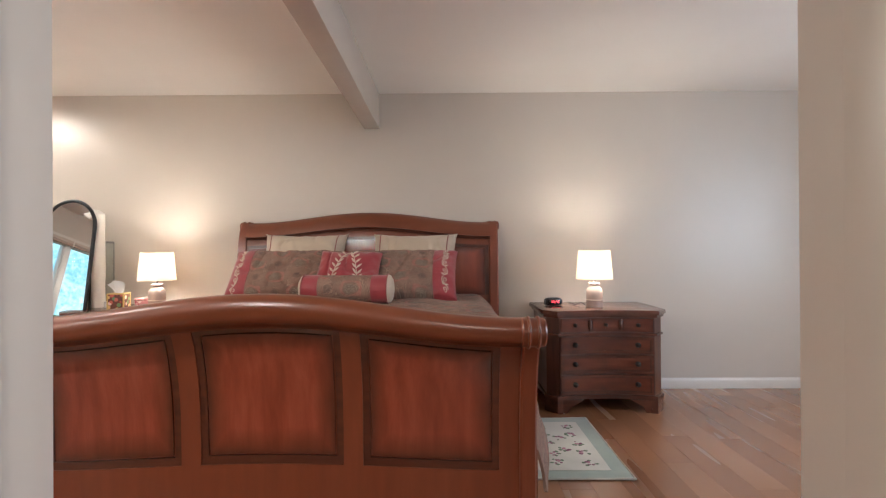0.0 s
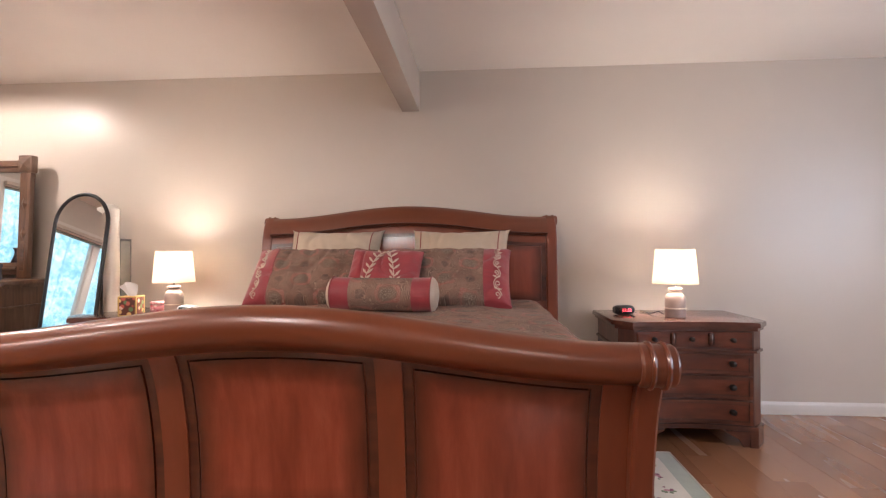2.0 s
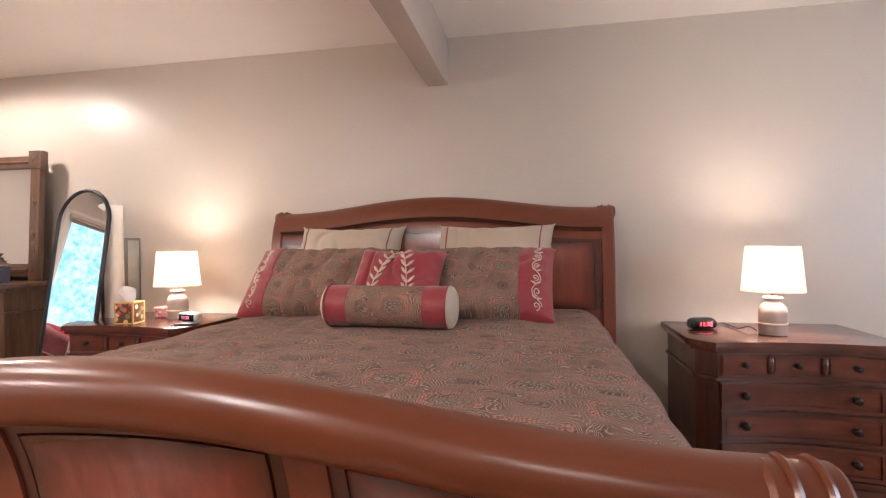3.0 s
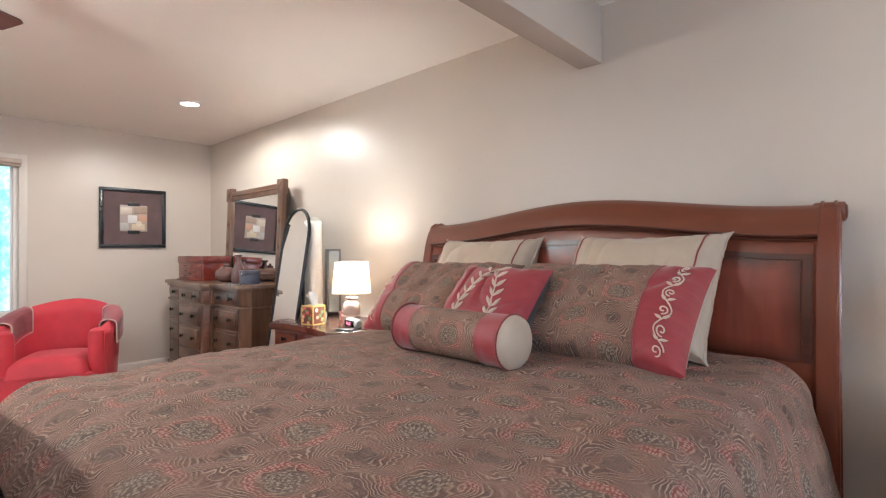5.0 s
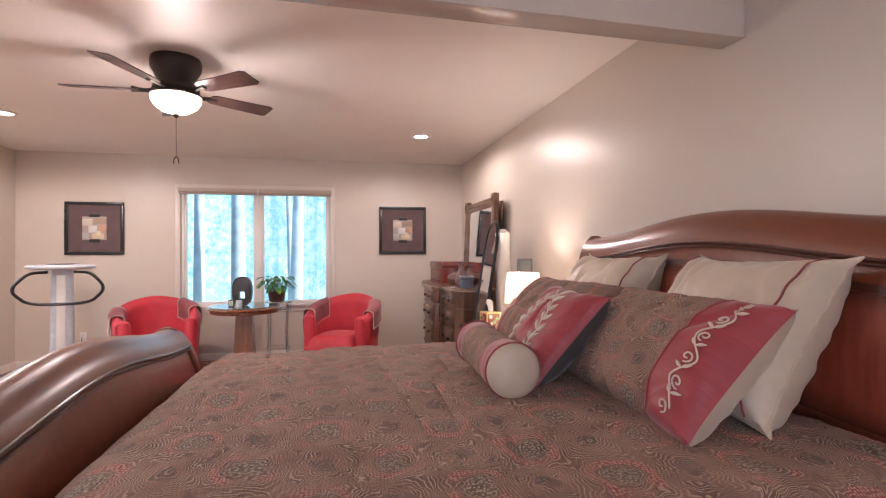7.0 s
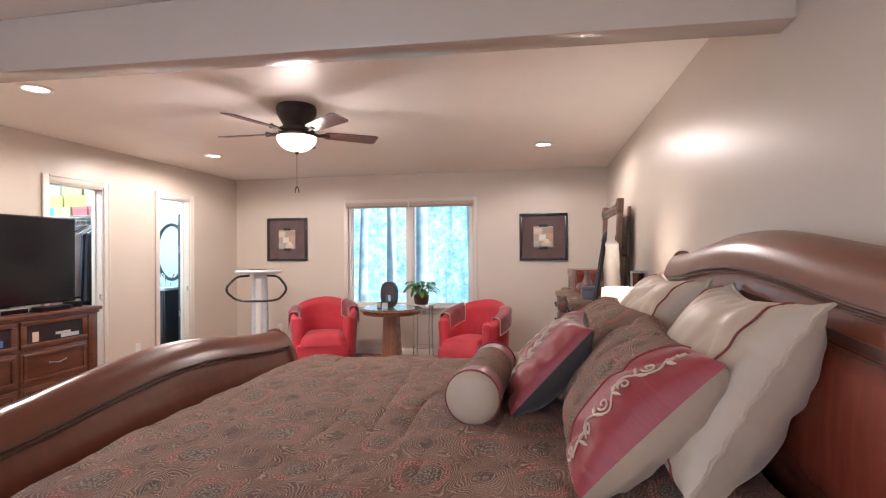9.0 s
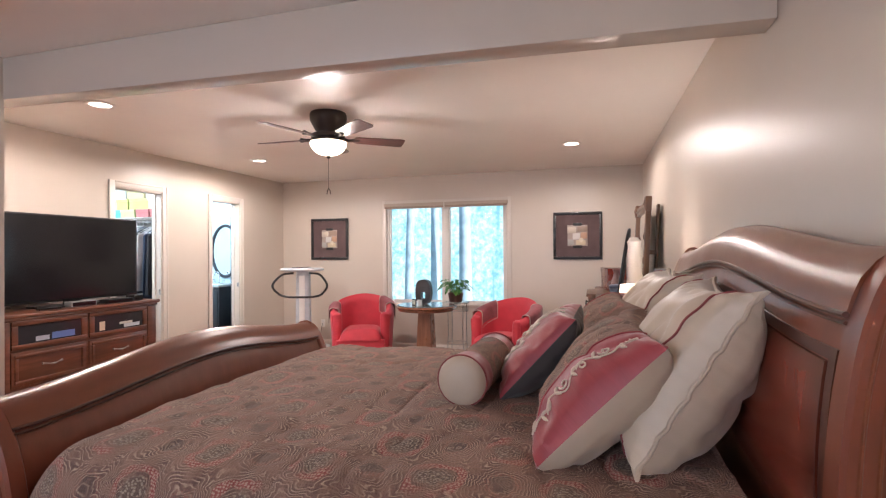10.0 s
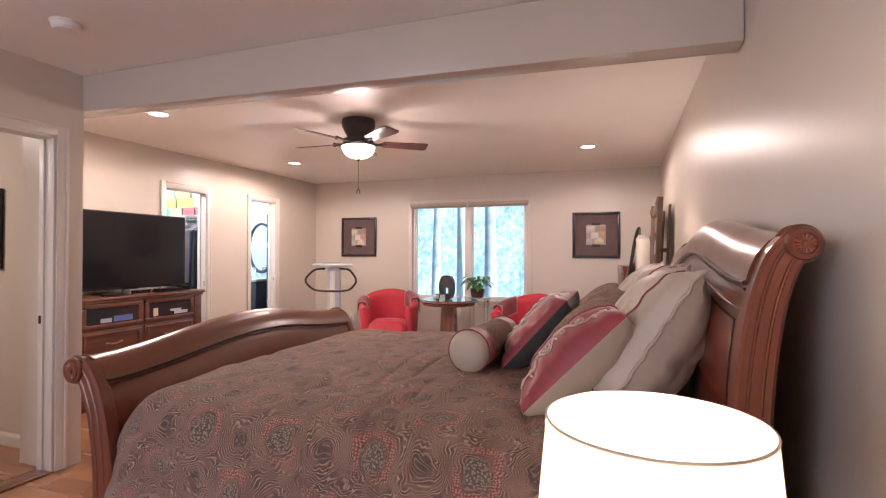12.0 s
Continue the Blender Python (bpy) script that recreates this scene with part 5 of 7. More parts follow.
part("knop", lathe([(0.02, 0.15), (0.022, 0.158), (0.01, 0.166), (0.014, 0.176), (0, 0.184)], 16), GLAZE, ves)
vs2 = thing("bottle_vase", "slender mottled brown bottle vase", "vase", pose(-3.73, 3.98, DT))
part("vase_body", lathe([(0, 0), (0.05, 0), (0.062, 0.03), (0.060, 0.07), (0.045, 0.13), (0.028, 0.18), (0.022, 0.215), (0.026, 0.235), (0.036, 0.252), (0.03, 0.25), (0.018, 0.23), (0, 0.2)], 32), plain("mottled_clay", (0.15, 0.085, 0.08), 0.3, 0, 0.4), vs2)
vs3 = thing("bottle_vase", "dark-necked clay bottle vase behind the round pot", "vase", pose(-3.92, 4.11, DT))
part("vase_body", lathe([(0, 0), (0.04, 0), (0.066, 0.03), (0.070, 0.08), (0.052, 0.125), (0.026, 0.155), (0.020, 0.175), (0.024, 0.19), (0.037, 0.205), (0.03, 0.203), (0.016, 0.185), (0, 0.16)], 32), GLAZE, vs3)
bb = thing("blue_trinket_box", "small blue-grey lidded trinket box", "box", pose(-3.52, 3.98, DT, 0, 0, -8))
part("box_body", box(-0.085, 0.085, -0.06, 0.06, 0.0, 0.085, 0.004), plain("blue_grey_paint", (0.10, 0.11, 0.15), 0.35), bb)
part("lid", box(-0.09, 0.09, -0.065, 0.065, 0.088, 0.115, 0.004), plain("blue_grey_paint", (0.10, 0.11, 0.15), 0.35), bb)
part("clasp", box(-0.010, 0.010, -0.070, -0.064, 0.066, 0.10, 0.002), STEEL, bb)
tray = thing("silver_tray", "small shiny metal tray on the dresser", "tray", pose(-3.56, 3.85, DT, 0, 0, 5))
part("tray_plate", box(-0.09, 0.09, -0.035, 0.035, 0.0, 0.008, 0.003), STEEL, tray)

# ---- leaning arched mirror, white roll, leaning frame ----
ch = thing("arched_floor_mirror", "arched floor mirror in thin black frame leaning on its easel leg", "mirror", pose(-2.835, 3.80, 0, 0, 0, -5) @ pose(0, 0, 0, -9))
AW, AH = 0.42, 1.565
R2 = AW / 2
path = [(-R2, 0, 0.015), (-R2, 0, AH - R2)] + [(-R2 * math.cos(a), 0, AH - R2 + R2 * math.sin(a)) for a in [math.pi * i / 20 for i in range(1, 20)]] + [(R2, 0, AH - R2), (R2, 0, 0.015)]
full = []
for p0, p1 in zip(path, path[1:]):
    k = 14 if abs(p0[2] - p1[2]) > 0.5 else 1
    full += [tuple(Vector(p0).lerp(Vector(p1), i / k)) for i in range(k)]
part("frame", tube(full + [path[-1]], 0.0135, 8, closed=True), BLACK, ch)
bm = bmesh.new()
face = [(x * 0.985, z) for x, _, z in path]
lo = [bm.verts.new((x, -0.003, z)) for x, z in face]
hi = [bm.verts.new((x, 0.008, z)) for x, z in face]
bm.faces.new(lo)
bm.faces.new(hi[::-1])
for i in range(len(face)):
    j = (i + 1) % len(face)
    bm.faces.new((lo[i], hi[i], hi[j], lo[j]))
part("glass", bm, MIRROR, ch, smooth=False)
leg = [(-0.20, 0.012, 1.02), (-0.205, 0.165, 0.040), (0.205, 0.165, 0.040), (0.20, 0.012, 1.02)]
part("easel_leg", tube(leg, 0.009, 8), BLACK, ch, "black easel leg")

roll = thing("white_fabric_roll", "tall cream quilted roll standing upright on the nightstand", "fabric roll", pose(-2.668, 4.075, NTOP, 1.0, 0.5, 0))
part("roll_body", sheet(lambda u, v: Vector(((0.076 + 0.005 * noise.noise(Vector((math.cos(u * 6.283) * 2, math.sin(u * 6.283) * 2, v * 6)))) * math.cos(u * 2 * math.pi) * (1 - 0.5 * max(0, v - 0.97) / 0.03),
        (0.058 + 0.006 * noise.noise(Vector((math.cos(u * 6.283) * 3, math.sin(u * 6.283) * 2, v * 8)))) * math.sin(u * 2 * math.pi) * (1 - 0.5 * max(0, v - 0.97) / 0.03), 0.75 * v)), 30, 60), cloth("cream_quilting", (0.80, 0.77, 0.71), 0.9, 0.05), roll)
part("roll_end", lathe([(0.040, 0.748), (0.03, 0.756), (0.0, 0.760)], 24), cloth("cream_quilting", (0.80, 0.77, 0.71), 0.9, 0.05), roll)
lf = thing("leaning_glass_panel", "narrow grey-framed glass panel standing on the nightstand", "picture frame", pose(-2.705, 4.27, NTOP, 0, 0, 84))
part("frame", box(-0.062, 0.062, -0.018, 0.018, 0.0, 0.516, 0.003), plain("grey_frame", (0.30, 0.29, 0.28), 0.35, 0.5), lf)
part("glass", box(-0.045, 0.045, -0.022, -0.0185, 0.02, 0.50), plain("mirrored_glass", (0.55, 0.6, 0.6), 0.03, 1.0), lf)


# ---- framed art ----
def framed_art(m):
    root = thing("framed_collage", "black-framed collage of metallic squares on brown mat", "picture", m, "framed collages beside the window")
    S = 0.305
    for a, b, c, d in ((-S, S, S - 0.035, S), (-S, S, -S, -S + 0.035), (-S, -S + 0.035, -S + 0.035, S - 0.035), (S - 0.035, S, -S + 0.035, S - 0.035)):
        part("frame_bar", box(a, b, -0.030, 0.0, c, d, 0.004), BLACK_PL, root)
    part("mat_board", box(-S + 0.034, S - 0.034, -0.012, -0.004, -S + 0.034, S - 0.034), cloth("brown_mat", (0.13, 0.085, 0.085), 0.9), root)
    cols = [(0.55, 0.48, 0.40), (0.35, 0.26, 0.20), (0.62, 0.60, 0.58), (0.50, 0.30, 0.20), (0.42, 0.40, 0.38), (0.60, 0.50, 0.35)]
    art = part("collage", box(-0.125, 0.125, -0.018, -0.010, -0.135, 0.135, 0.002), plain("taupe_collage", (0.40, 0.33, 0.29), 0.45, 0.0), root)
    for i, (a, b, c, d) in enumerate(((-0.125, -0.02, 0.03, 0.11), (0.0, 0.125, 0.05, 0.12), (-0.06, 0.03, -0.05, 0.03), (0.04, 0.12, -0.04, 0.04), (-0.125, -0.05, -0.12, -0.05), (-0.02, 0.10, -0.12, -0.06))):
        part("collage_square", box(a, b, -0.024, -0.017, c, d, 0.002), plain("collage_tone", cols[i], 0.4, 0.0, 0.05), art)
    part("collage_disc", lathe([(0, 0), (0.028, 0), (0.028, 0.004), (0, 0.005)], 20), plain("pale_disc", (0.66, 0.58, 0.46), 0.4), art, m=pose(0.045, -0.024, -0.055, 90))
    for z in (0.145, -0.145):
        part("dark_tab", box(-0.055, 0.055, -0.020, -0.010, z - 0.018, z + 0.018, 0.002), BLACK_PL, root)
    return root


fa = framed_art(pose(XW + 0.002, 3.577, 1.579, 0, 0, 90))
copy_thing(fa, pose(XW + 0.002, 0.003, 1.584, 0, 0, 90))


# ---- sitting corner ----
def tub_chair(m, throw, label):
    """Barrel armchair; faces -y locally."""
    root = thing("tub_chair", label, "armchair", m, "red tub chairs by the window")
    A = radians(118)

    def top(a):
        t = abs(a) / A
        return 0.83 - 0.20 * (t ** 1.6)

    def shell(u, v, k):
        a = -A + 2 * A * u
        r_in, r_out = 0.265, 0.375
        z = 0.08 + (top(a) - 0.08) * v
        lean_out = 0.035 * v
        # round the top edge
        w = 1.0
        if v > 0.90:
            w = math.cos((v - 0.90) / 0.10 * math.pi / 2) * 0.92 + 0.08
        mid = (r_in + r_out) / 2
        half = (r_out - r_in) / 2 * w
        r = mid + (half if k == 0 else -half) + lean_out
        return Vector((r * math.sin(a), r * math.cos(a), z))
    part("shell", sheet(shell, 44, 22, thick=1.0), CHAIR_RED, root, "curved red upholstered back and arms")
    for sx in (-1, 1):
        a = sx * A
        front = lathe([(0, 0.07), (0.058, 0.07), (0.062, 0.09), (0.060, 0.58), (0.050, 0.615), (0.025, 0.632), (0, 0.635)], 18)
        part("arm_front", front, CHAIR_RED, root, m=pose(0.335 * math.sin(a), 0.335 * math.cos(a), 0))
    seat = sheet(lambda u, v: Vector(((2 * u - 1) * 0.27 * (1 - 0.10 * (2 * v - 1) ** 4), -0.30 + 0.53 * v * (1 - 0.10 * (2 * u - 1) ** 2), 0.30 + 0.13 * min(1, 6 * min(u, 1 - u, v * 1.5, 1.001 - v)) ** 0.4 + 0.018 * math.cos((u - 0.5) * 3) * math.cos((v - 0.5) * 3))), 22, 22)
    part("seat_cushion", seat, CHAIR_RED, root)
    part("seat_box", box(-0.30, 0.30, -0.285, 0.20, 0.07, 0.31, 0.02), CHAIR_RED, root)
    part("skirt_band", box(-0.295, 0.295, -0.292, -0.270, 0.075, 0.14, 0.006), CHAIR_RED, root)
    for x, y in ((-0.25, -0.25), (0.25, -0.25), (-0.22, 0.24), (0.22, 0.24)):
        part("leg", lathe([(0, 0), (0.016, 0), (0.024, 0.075), (0, 0.078)], 12), BLACK_PL, root, m=pose(x, y, 0))
    for a0, a1, drop in throw:
        def cover(u, v, k):
            a = radians(a0 + (a1 - a0) * u)
            s = (v - 0.5) * 2
            r = 0.355 + k
            zt = top(a) + 0.012
            off = 0.064 * math.sin(max(-1, min(1, s * 2.2)) * math.pi / 2)
            fall = max(0, abs(s) - 0.42) / 0.58 * drop
            return Vector(((r + off) * math.sin(a), (r + off) * math.cos(a), zt - fall - 0.034 * min(1, abs(s) / 0.42) ** 2 + (0.004 if k else 0)))
        cv = part("arm_throw", sheet(cover, 14, 22, thick=0.006), MAUVE, root, "mauve patterned throw with pale trim")
        for v in (0.0, 1.0):
            part("throw_trim", tube([cover(i / 14, v, 0.004) for i in range(15)], 0.007, 6), FRINGE, cv)
        for u in (0.0, 1.0):
            part("throw_trim", tube([cover(u, j / 22, 0.004) for j in range(23)], 0.006, 6), FRINGE, cv)
    return root


tub_chair(pose(-4.28, 2.79, 0, 0, 0, 62), ((-102, -55, 0.17), (58, 103, 0.15)), "bright red tub chair with mauve throws over both arms")
tub_chair(pose(-4.42, 0.93, 0, 0, 0, 110), ((44, 84, 0.17), (-104, -74, 0.15)), "bright red tub chair with mauve throw over one arm")

TBL = (-4.48, 1.77)
tab = thing("round_table", "round wooden pedestal table with glass top", "table", pose(*TBL, 0))
part("tabletop", lathe([(0, 0.655), (0.335, 0.655), (0.345, 0.662), (0.345, 0.686), (0.360, 0.692), (0.375, 0.697), (0.382, 0.706), (0.375, 0.716), (0.360, 0.722), (0, 0.722)], 56), TABLEWOOD, tab)
part("glass_top", lathe([(0, 0.7235), (0.352, 0.7235), (0.355, 0.7265), (0.352, 0.7295), (0, 0.7295)], 56), plain("green_tinted_glass", (0.16, 0.20, 0.20), 0.06, 0.2), tab, "glass sheet on the tabletop")
bm = bmesh.new()
for (r0, z0), (r1, z1) in (((0.105, 0.09), (0.078, 0.69)),):
    lo = [bm.verts.new((r0 * sx, r0 * sy, z0)) for sx, sy in ((-1, -1), (1, -1), (1, 1), (-1, 1))]
    hi = [bm.verts.new((r1 * sx, r1 * sy, z1)) for sx, sy in ((-1, -1), (1, -1), (1, 1), (-1, 1))]
    bm.faces.new(lo[::-1])
    bm.faces.new(hi)
    for i in range(4):
        bm.faces.new((lo[i], lo[(i + 1) % 4], hi[(i + 1) % 4], hi[i]))
bmesh.ops.bevel(bm, geom=list(bm.edges), offset=0.01, segments=2, affect="EDGES")
part("pedestal", bm, wood("table_wood_upright", (0.12, 0.045, 0.022), (0.22, 0.09, 0.045), (0.30, 0.14, 0.075), 0.28), tab)
part("foot", lathe([(0, 0), (0.24, 0.0), (0.245, 0.02), (0.22, 0.045), (0.16, 0.075), (0.13, 0.092), (0, 0.094)], 40), TABLEWOOD, tab)
TT = 0.7295
vase = thing("sculptural_vase", "dark oval vase with square opening through it", "vase", pose(TBL[0] + 0.02, TBL[1] - 0.02, TT, 0, 0, 90))
VD = plain("dark_stoneware", (0.045, 0.038, 0.040), 0.4, 0, 0.25)
bm = bmesh.new()
outer, inner = [], []
for i in range(40):
    a = 2 * math.pi * i / 40
    ca, sa = math.cos(a), math.sin(a)
    rr = 1 / ((abs(ca) ** 3.2 + abs(sa) ** 3.2) ** (1 / 3.2))
    outer.append((0.098 * rr * ca * (1 - 0.16 * abs(sa) ** 2), 0.155 + 0.155 * rr * sa))
    rq = 1 / ((abs(ca) ** 6 + abs(sa) ** 6) ** (1 / 6))
    inner.append((0.030 * rq * ca, 0.115 + 0.040 * rq * sa))
rows = []
for y, f in ((-0.035, 0.93), (-0.045, 1.0), (0.045, 1.0), (0.035, 0.93)):
    rows.append([bm.verts.new((x * f, y, 0.155 + (z - 0.155) * f if f < 1 else z)) for x, z in outer])
ins = [[bm.verts.new((x, y, z)) for x, z in inner] for y in (-0.046, 0.046)]
for a, b in zip(rows, rows[1:]):
    for i in range(40):
        bm.faces.new((a[i], a[(i + 1) % 40], b[(i + 1) % 40], b[i]))
for a, b in ((rows[0], ins[0]), (ins[1], rows[3]), (ins[0], ins[1])):
    for i in range(40):
        bm.faces.new((a[i], a[(i + 1) % 40], b[(i + 1) % 40], b[i]))
part("vase_body", bm, VD, vase)
cg = thing("candle_glass", "small pale glass candle holder on the table", "candle", pose(TBL[0] + 0.16, TBL[1] - 0.03, TT))
part("holder", lathe([(0, 0), (0.028, 0), (0.032, 0.01), (0.032, 0.07), (0.029, 0.07), (0.029, 0.012), (0, 0.011)], 24), plain("pale_glass", (0.6, 0.66, 0.66), 0.1), cg)
part("candle", lathe([(0, 0.012), (0.027, 0.012), (0.027, 0.05), (0, 0.052)], 20), plain("wax", (0.75, 0.72, 0.66), 0.6), cg)
cg2 = thing("photo_cube", "small dark photo stand on the table", "picture frame", pose(TBL[0] + 0.13, TBL[1] - 0.11, TT, 0, 0, 70))
part("stand", box(-0.03, 0.03, -0.008, 0.008, 0.0, 0.075, 0.002), BLACK_PL, cg2)
part("print", box(-0.024, 0.024, -0.0095, -0.0078, 0.010, 0.066), plain("pale_print", (0.5, 0.5, 0.42), 0.4, 0, 0.5, scale=60), cg2)

LEAF = plain("green_leaf", (0.055, 0.17, 0.030), 0.42, 0, 0.4, scale=30)
LEAF_L = plain("pale_green_leaf", (0.16, 0.30, 0.06), 0.42, 0, 0.3, scale=30)
pl = thing("potted_plant", "leafy green houseplant in a brown pot", "plant", pose(-4.82, 2.06, 0.735))
part("pot", lathe([(0, 0), (0.075, 0), (0.085, 0.01), (0.098, 0.105), (0.100, 0.118), (0.092, 0.118), (0.086, 0.10), (0, 0.10)], 28), plain("brown_pot", (0.09, 0.035, 0.025), 0.4), pl)
part("soil", lathe([(0, 0.102), (0.0865, 0.102)], 20), plain("soil", (0.03, 0.02, 0.015), 0.95), pl)
rnd = random.Random(3)
for i in range(64):
    a, reach, up = rnd.uniform(0, 6.283), rnd.uniform(0.05, 0.17), rnd.uniform(0.04, 0.19)
    L = rnd.uniform(0.06, 0.10)
    wid = L * 0.30
    base = Vector((reach * math.cos(a), reach * math.sin(a), 0.105 + up))
    tip = Vector((math.cos(a), math.sin(a), rnd.uniform(-0.7, 0.3))).normalized()
    side = tip.cross(Vector((0, 0, 1))).normalized()
    nrm = side.cross(tip)
    bm = bmesh.new()
    rows = []
    for k in range(6):
        t = k / 5
        w = wid * math.sin(math.pi * min(1, t * 0.96 + 0.02)) ** 0.8
        c = base + tip * L * t - Vector((0, 0, 1)) * 0.03 * t * t
        rows.append([bm.verts.new(c - side * w + nrm * w * 0.25), bm.verts.new(c), bm.verts.new(c + side * w + nrm * w * 0.25)])
    for r0, r1 in zip(rows, rows[1:]):
        for j in range(2):
            bm.faces.new((r0[j], r0[j + 1], r1[j + 1], r1[j]))
    tube([(0.02 * math.cos(a), 0.02 * math.sin(a), 0.10), tuple(base * 0.6 + Vector((0, 0, 0.055))), tuple(base)], 0.002, 4, bm=bm)
    part("leaf", bm, LEAF_L if i % 3 == 0 else LEAF, pl)
ps = thing("wire_plant_stand", "thin metal plant stand with wire legs", "plant stand", pose(-4.86, 2.07, 0))
part("shelf", lathe([(0, 0.722), (0.155, 0.722), (0.158, 0.728), (0.155, 0.735), (0, 0.735)], 32), plain("pale_metal", (0.45, 0.45, 0.44), 0.3, 0.8), ps)
for k in range(4):
    a = math.pi / 4 + k * math.pi / 2
    part("leg", tube([(0.145 * math.cos(a), 0.145 * math.sin(a), 0.722), (0.135 * math.cos(a), 0.135 * math.sin(a), 0.4), (0.15 * math.cos(a), 0.15 * math.sin(a), 0.004)], 0.006, 8), plain("pale_metal", (0.45, 0.45, 0.44), 0.3, 0.8), ps)
for z in (0.62, 0.2):
    part("ring", tube([(0.138 * math.cos(a), 0.138 * math.sin(a), z) for a in [2 * math.pi * i / 32 for i in range(32)]], 0.004, 6, closed=True), plain("pale_metal", (0.45, 0.45, 0.44), 0.3, 0.8), ps)
for k in range(8):
    a = 2 * math.pi * k / 8
    part("scroll", tube([(0.14 * math.cos(a + 0.35 * t), 0.14 * math.sin(a + 0.35 * t), 0.62 + 0.10 * math.sin(math.pi * t)) for t in [i / 8 for i in range(9)]], 0.003, 5), plain("pale_metal", (0.45, 0.45, 0.44), 0.3, 0.8), ps)

# vibration exercise machine
GREYP = plain("pale_grey_plastic", (0.55, 0.57, 0.60), 0.3)
vm = thing("vibration_machine", "white and grey vibration exercise machine with black loop handle", "exercise machine", pose(-4.34, 0.085, 0, 0, 0, 106))
vm.scale = (1.06, 1.06, 1.0)
part("base_platform", box(-0.34, 0.34, -0.48, 0.20, 0.015, 0.16, 0.05, 3), GREYP, vm)
part("foot_plate", box(-0.30, 0.30, -0.42, 0.05, 0.162, 0.175, 0.004), BLACK_PL, vm)
part("column", sheet(lambda u, v: Vector(((0.098 - 0.014 * v) * math.copysign(abs(math.cos(u * 6.2832)) ** 0.5, math.cos(u * 6.2832)), 0.12 + (0.065 - 0.01 * v) * math.copysign(abs(math.sin(u * 6.2832)) ** 0.5, math.sin(u * 6.2832)), 0.15 + 1.0 * v)), 32, 6), GREYP, vm)
part("column_strip", box(-0.035, 0.035, 0.045, 0.058, 0.3, 1.08, 0.004), WHITE, vm)
part("console", lathe([(0, 1.135), (0.16, 1.135), (0.205, 1.148), (0.212, 1.165), (0.195, 1.182), (0, 1.190)], 40, (0, 0.06, 0), sx=1.3, sy=0.75), GREYP, vm, "white control console")
part("console_display", box(-0.10, 0.10, -0.02, 0.10, 1.1895, 1.194, 0.002), SCREEN, vm)
loop = [(-0.10, 0.05, 1.112), (-0.235, 0.01, 1.105), (-0.335, -0.04, 0.985), (-0.335, -0.04, 0.915), (-0.225, 0.0, 0.798), (0.225, 0.0, 0.798), (0.335, -0.04, 0.915), (0.335, -0.04, 0.985), (0.235, 0.01, 1.105), (0.10, 0.05, 1.112)]
loop = [Vector(c) for c in loop]
for _ in range(2):
    loop = [loop[0]] + [q for a, b in zip(loop, loop[1:]) for q in (a.lerp(b, 0.2), a.lerp(b, 0.8))] + [loop[-1]]
part("handle", tube(loop, 0.0145, 10), BLACK_PL, vm, "black rubber loop handle")
cable_m = plain("black_cable", (0.01, 0.01, 0.01), 0.5)
cab = tagged(part("power_cable", tube([(-5.245, -0.12, 0.33), (-5.20, -0.12, 0.20), (-5.12, -0.10, 0.06), (-5.0, -0.05, 0.008), (-4.88, 0.0, 0.008), (-4.70, 0.05, 0.03)], 0.004, 6), cable_m), "black power cable from outlet to exercise machine", "cable")


def outlet(m):
    root = thing("wall_outlet", "white wall outlet cover plate", "outlet", m, "wall outlets")
    part("plate", box(-0.035, 0.035, -0.006, 0.0, -0.057, 0.057, 0.002), WHITE, root)
    for z in (-0.022, 0.022):
        part("socket", box(-0.015, 0.015, -0.008, -0.005, z - 0.014, z + 0.014, 0.003), plain("white_plastic", (0.75, 0.75, 0.76), 0.3), root)
    return root


o1 = outlet(pose(XW + 0.001, -0.12, 0.33, 0, 0, 90))
copy_thing(o1, pose(-3.42, YT + 0.001, 0.36, 0, 0, 180))

# ---- television and console ----
CON = (-1.72, -0.525)
con = thing("media_console", "carved brown media console with glass doors and drawers", "media console", pose(*CON, 0, 0, 0, 180))
CW, CD, CH = 1.36, 0.46, 0.945
part("body", box(-CW / 2, CW / 2, -CD / 2, CD / 2, 0.10, CH - 0.05, 0.004), CONSOLE, con)
part("top", box(-CW / 2 - 0.035, CW / 2 + 0.035, -CD / 2 - 0.035, CD / 2, CH - 0.032, CH, 0.010), CONSOLE, con)
part("cornice", box(-CW / 2 - 0.018, CW / 2 + 0.018, -CD / 2 - 0.018, CD / 2, CH - 0.055, CH - 0.032, 0.006), CONSOLE, con)
part("plinth", box(-CW / 2 - 0.02, CW / 2 + 0.02, -CD / 2 - 0.02, CD / 2, 0.0, 0.11, 0.008), CONSOLE, con)
for x in (-CW / 2 + 0.045, CW / 2 - 0.045):
    part("pilaster", box(x - 0.045, x + 0.045, -CD / 2 - 0.014, -CD / 2 + 0.002, 0.112, CH - 0.057, 0.005), CONSOLE, con)
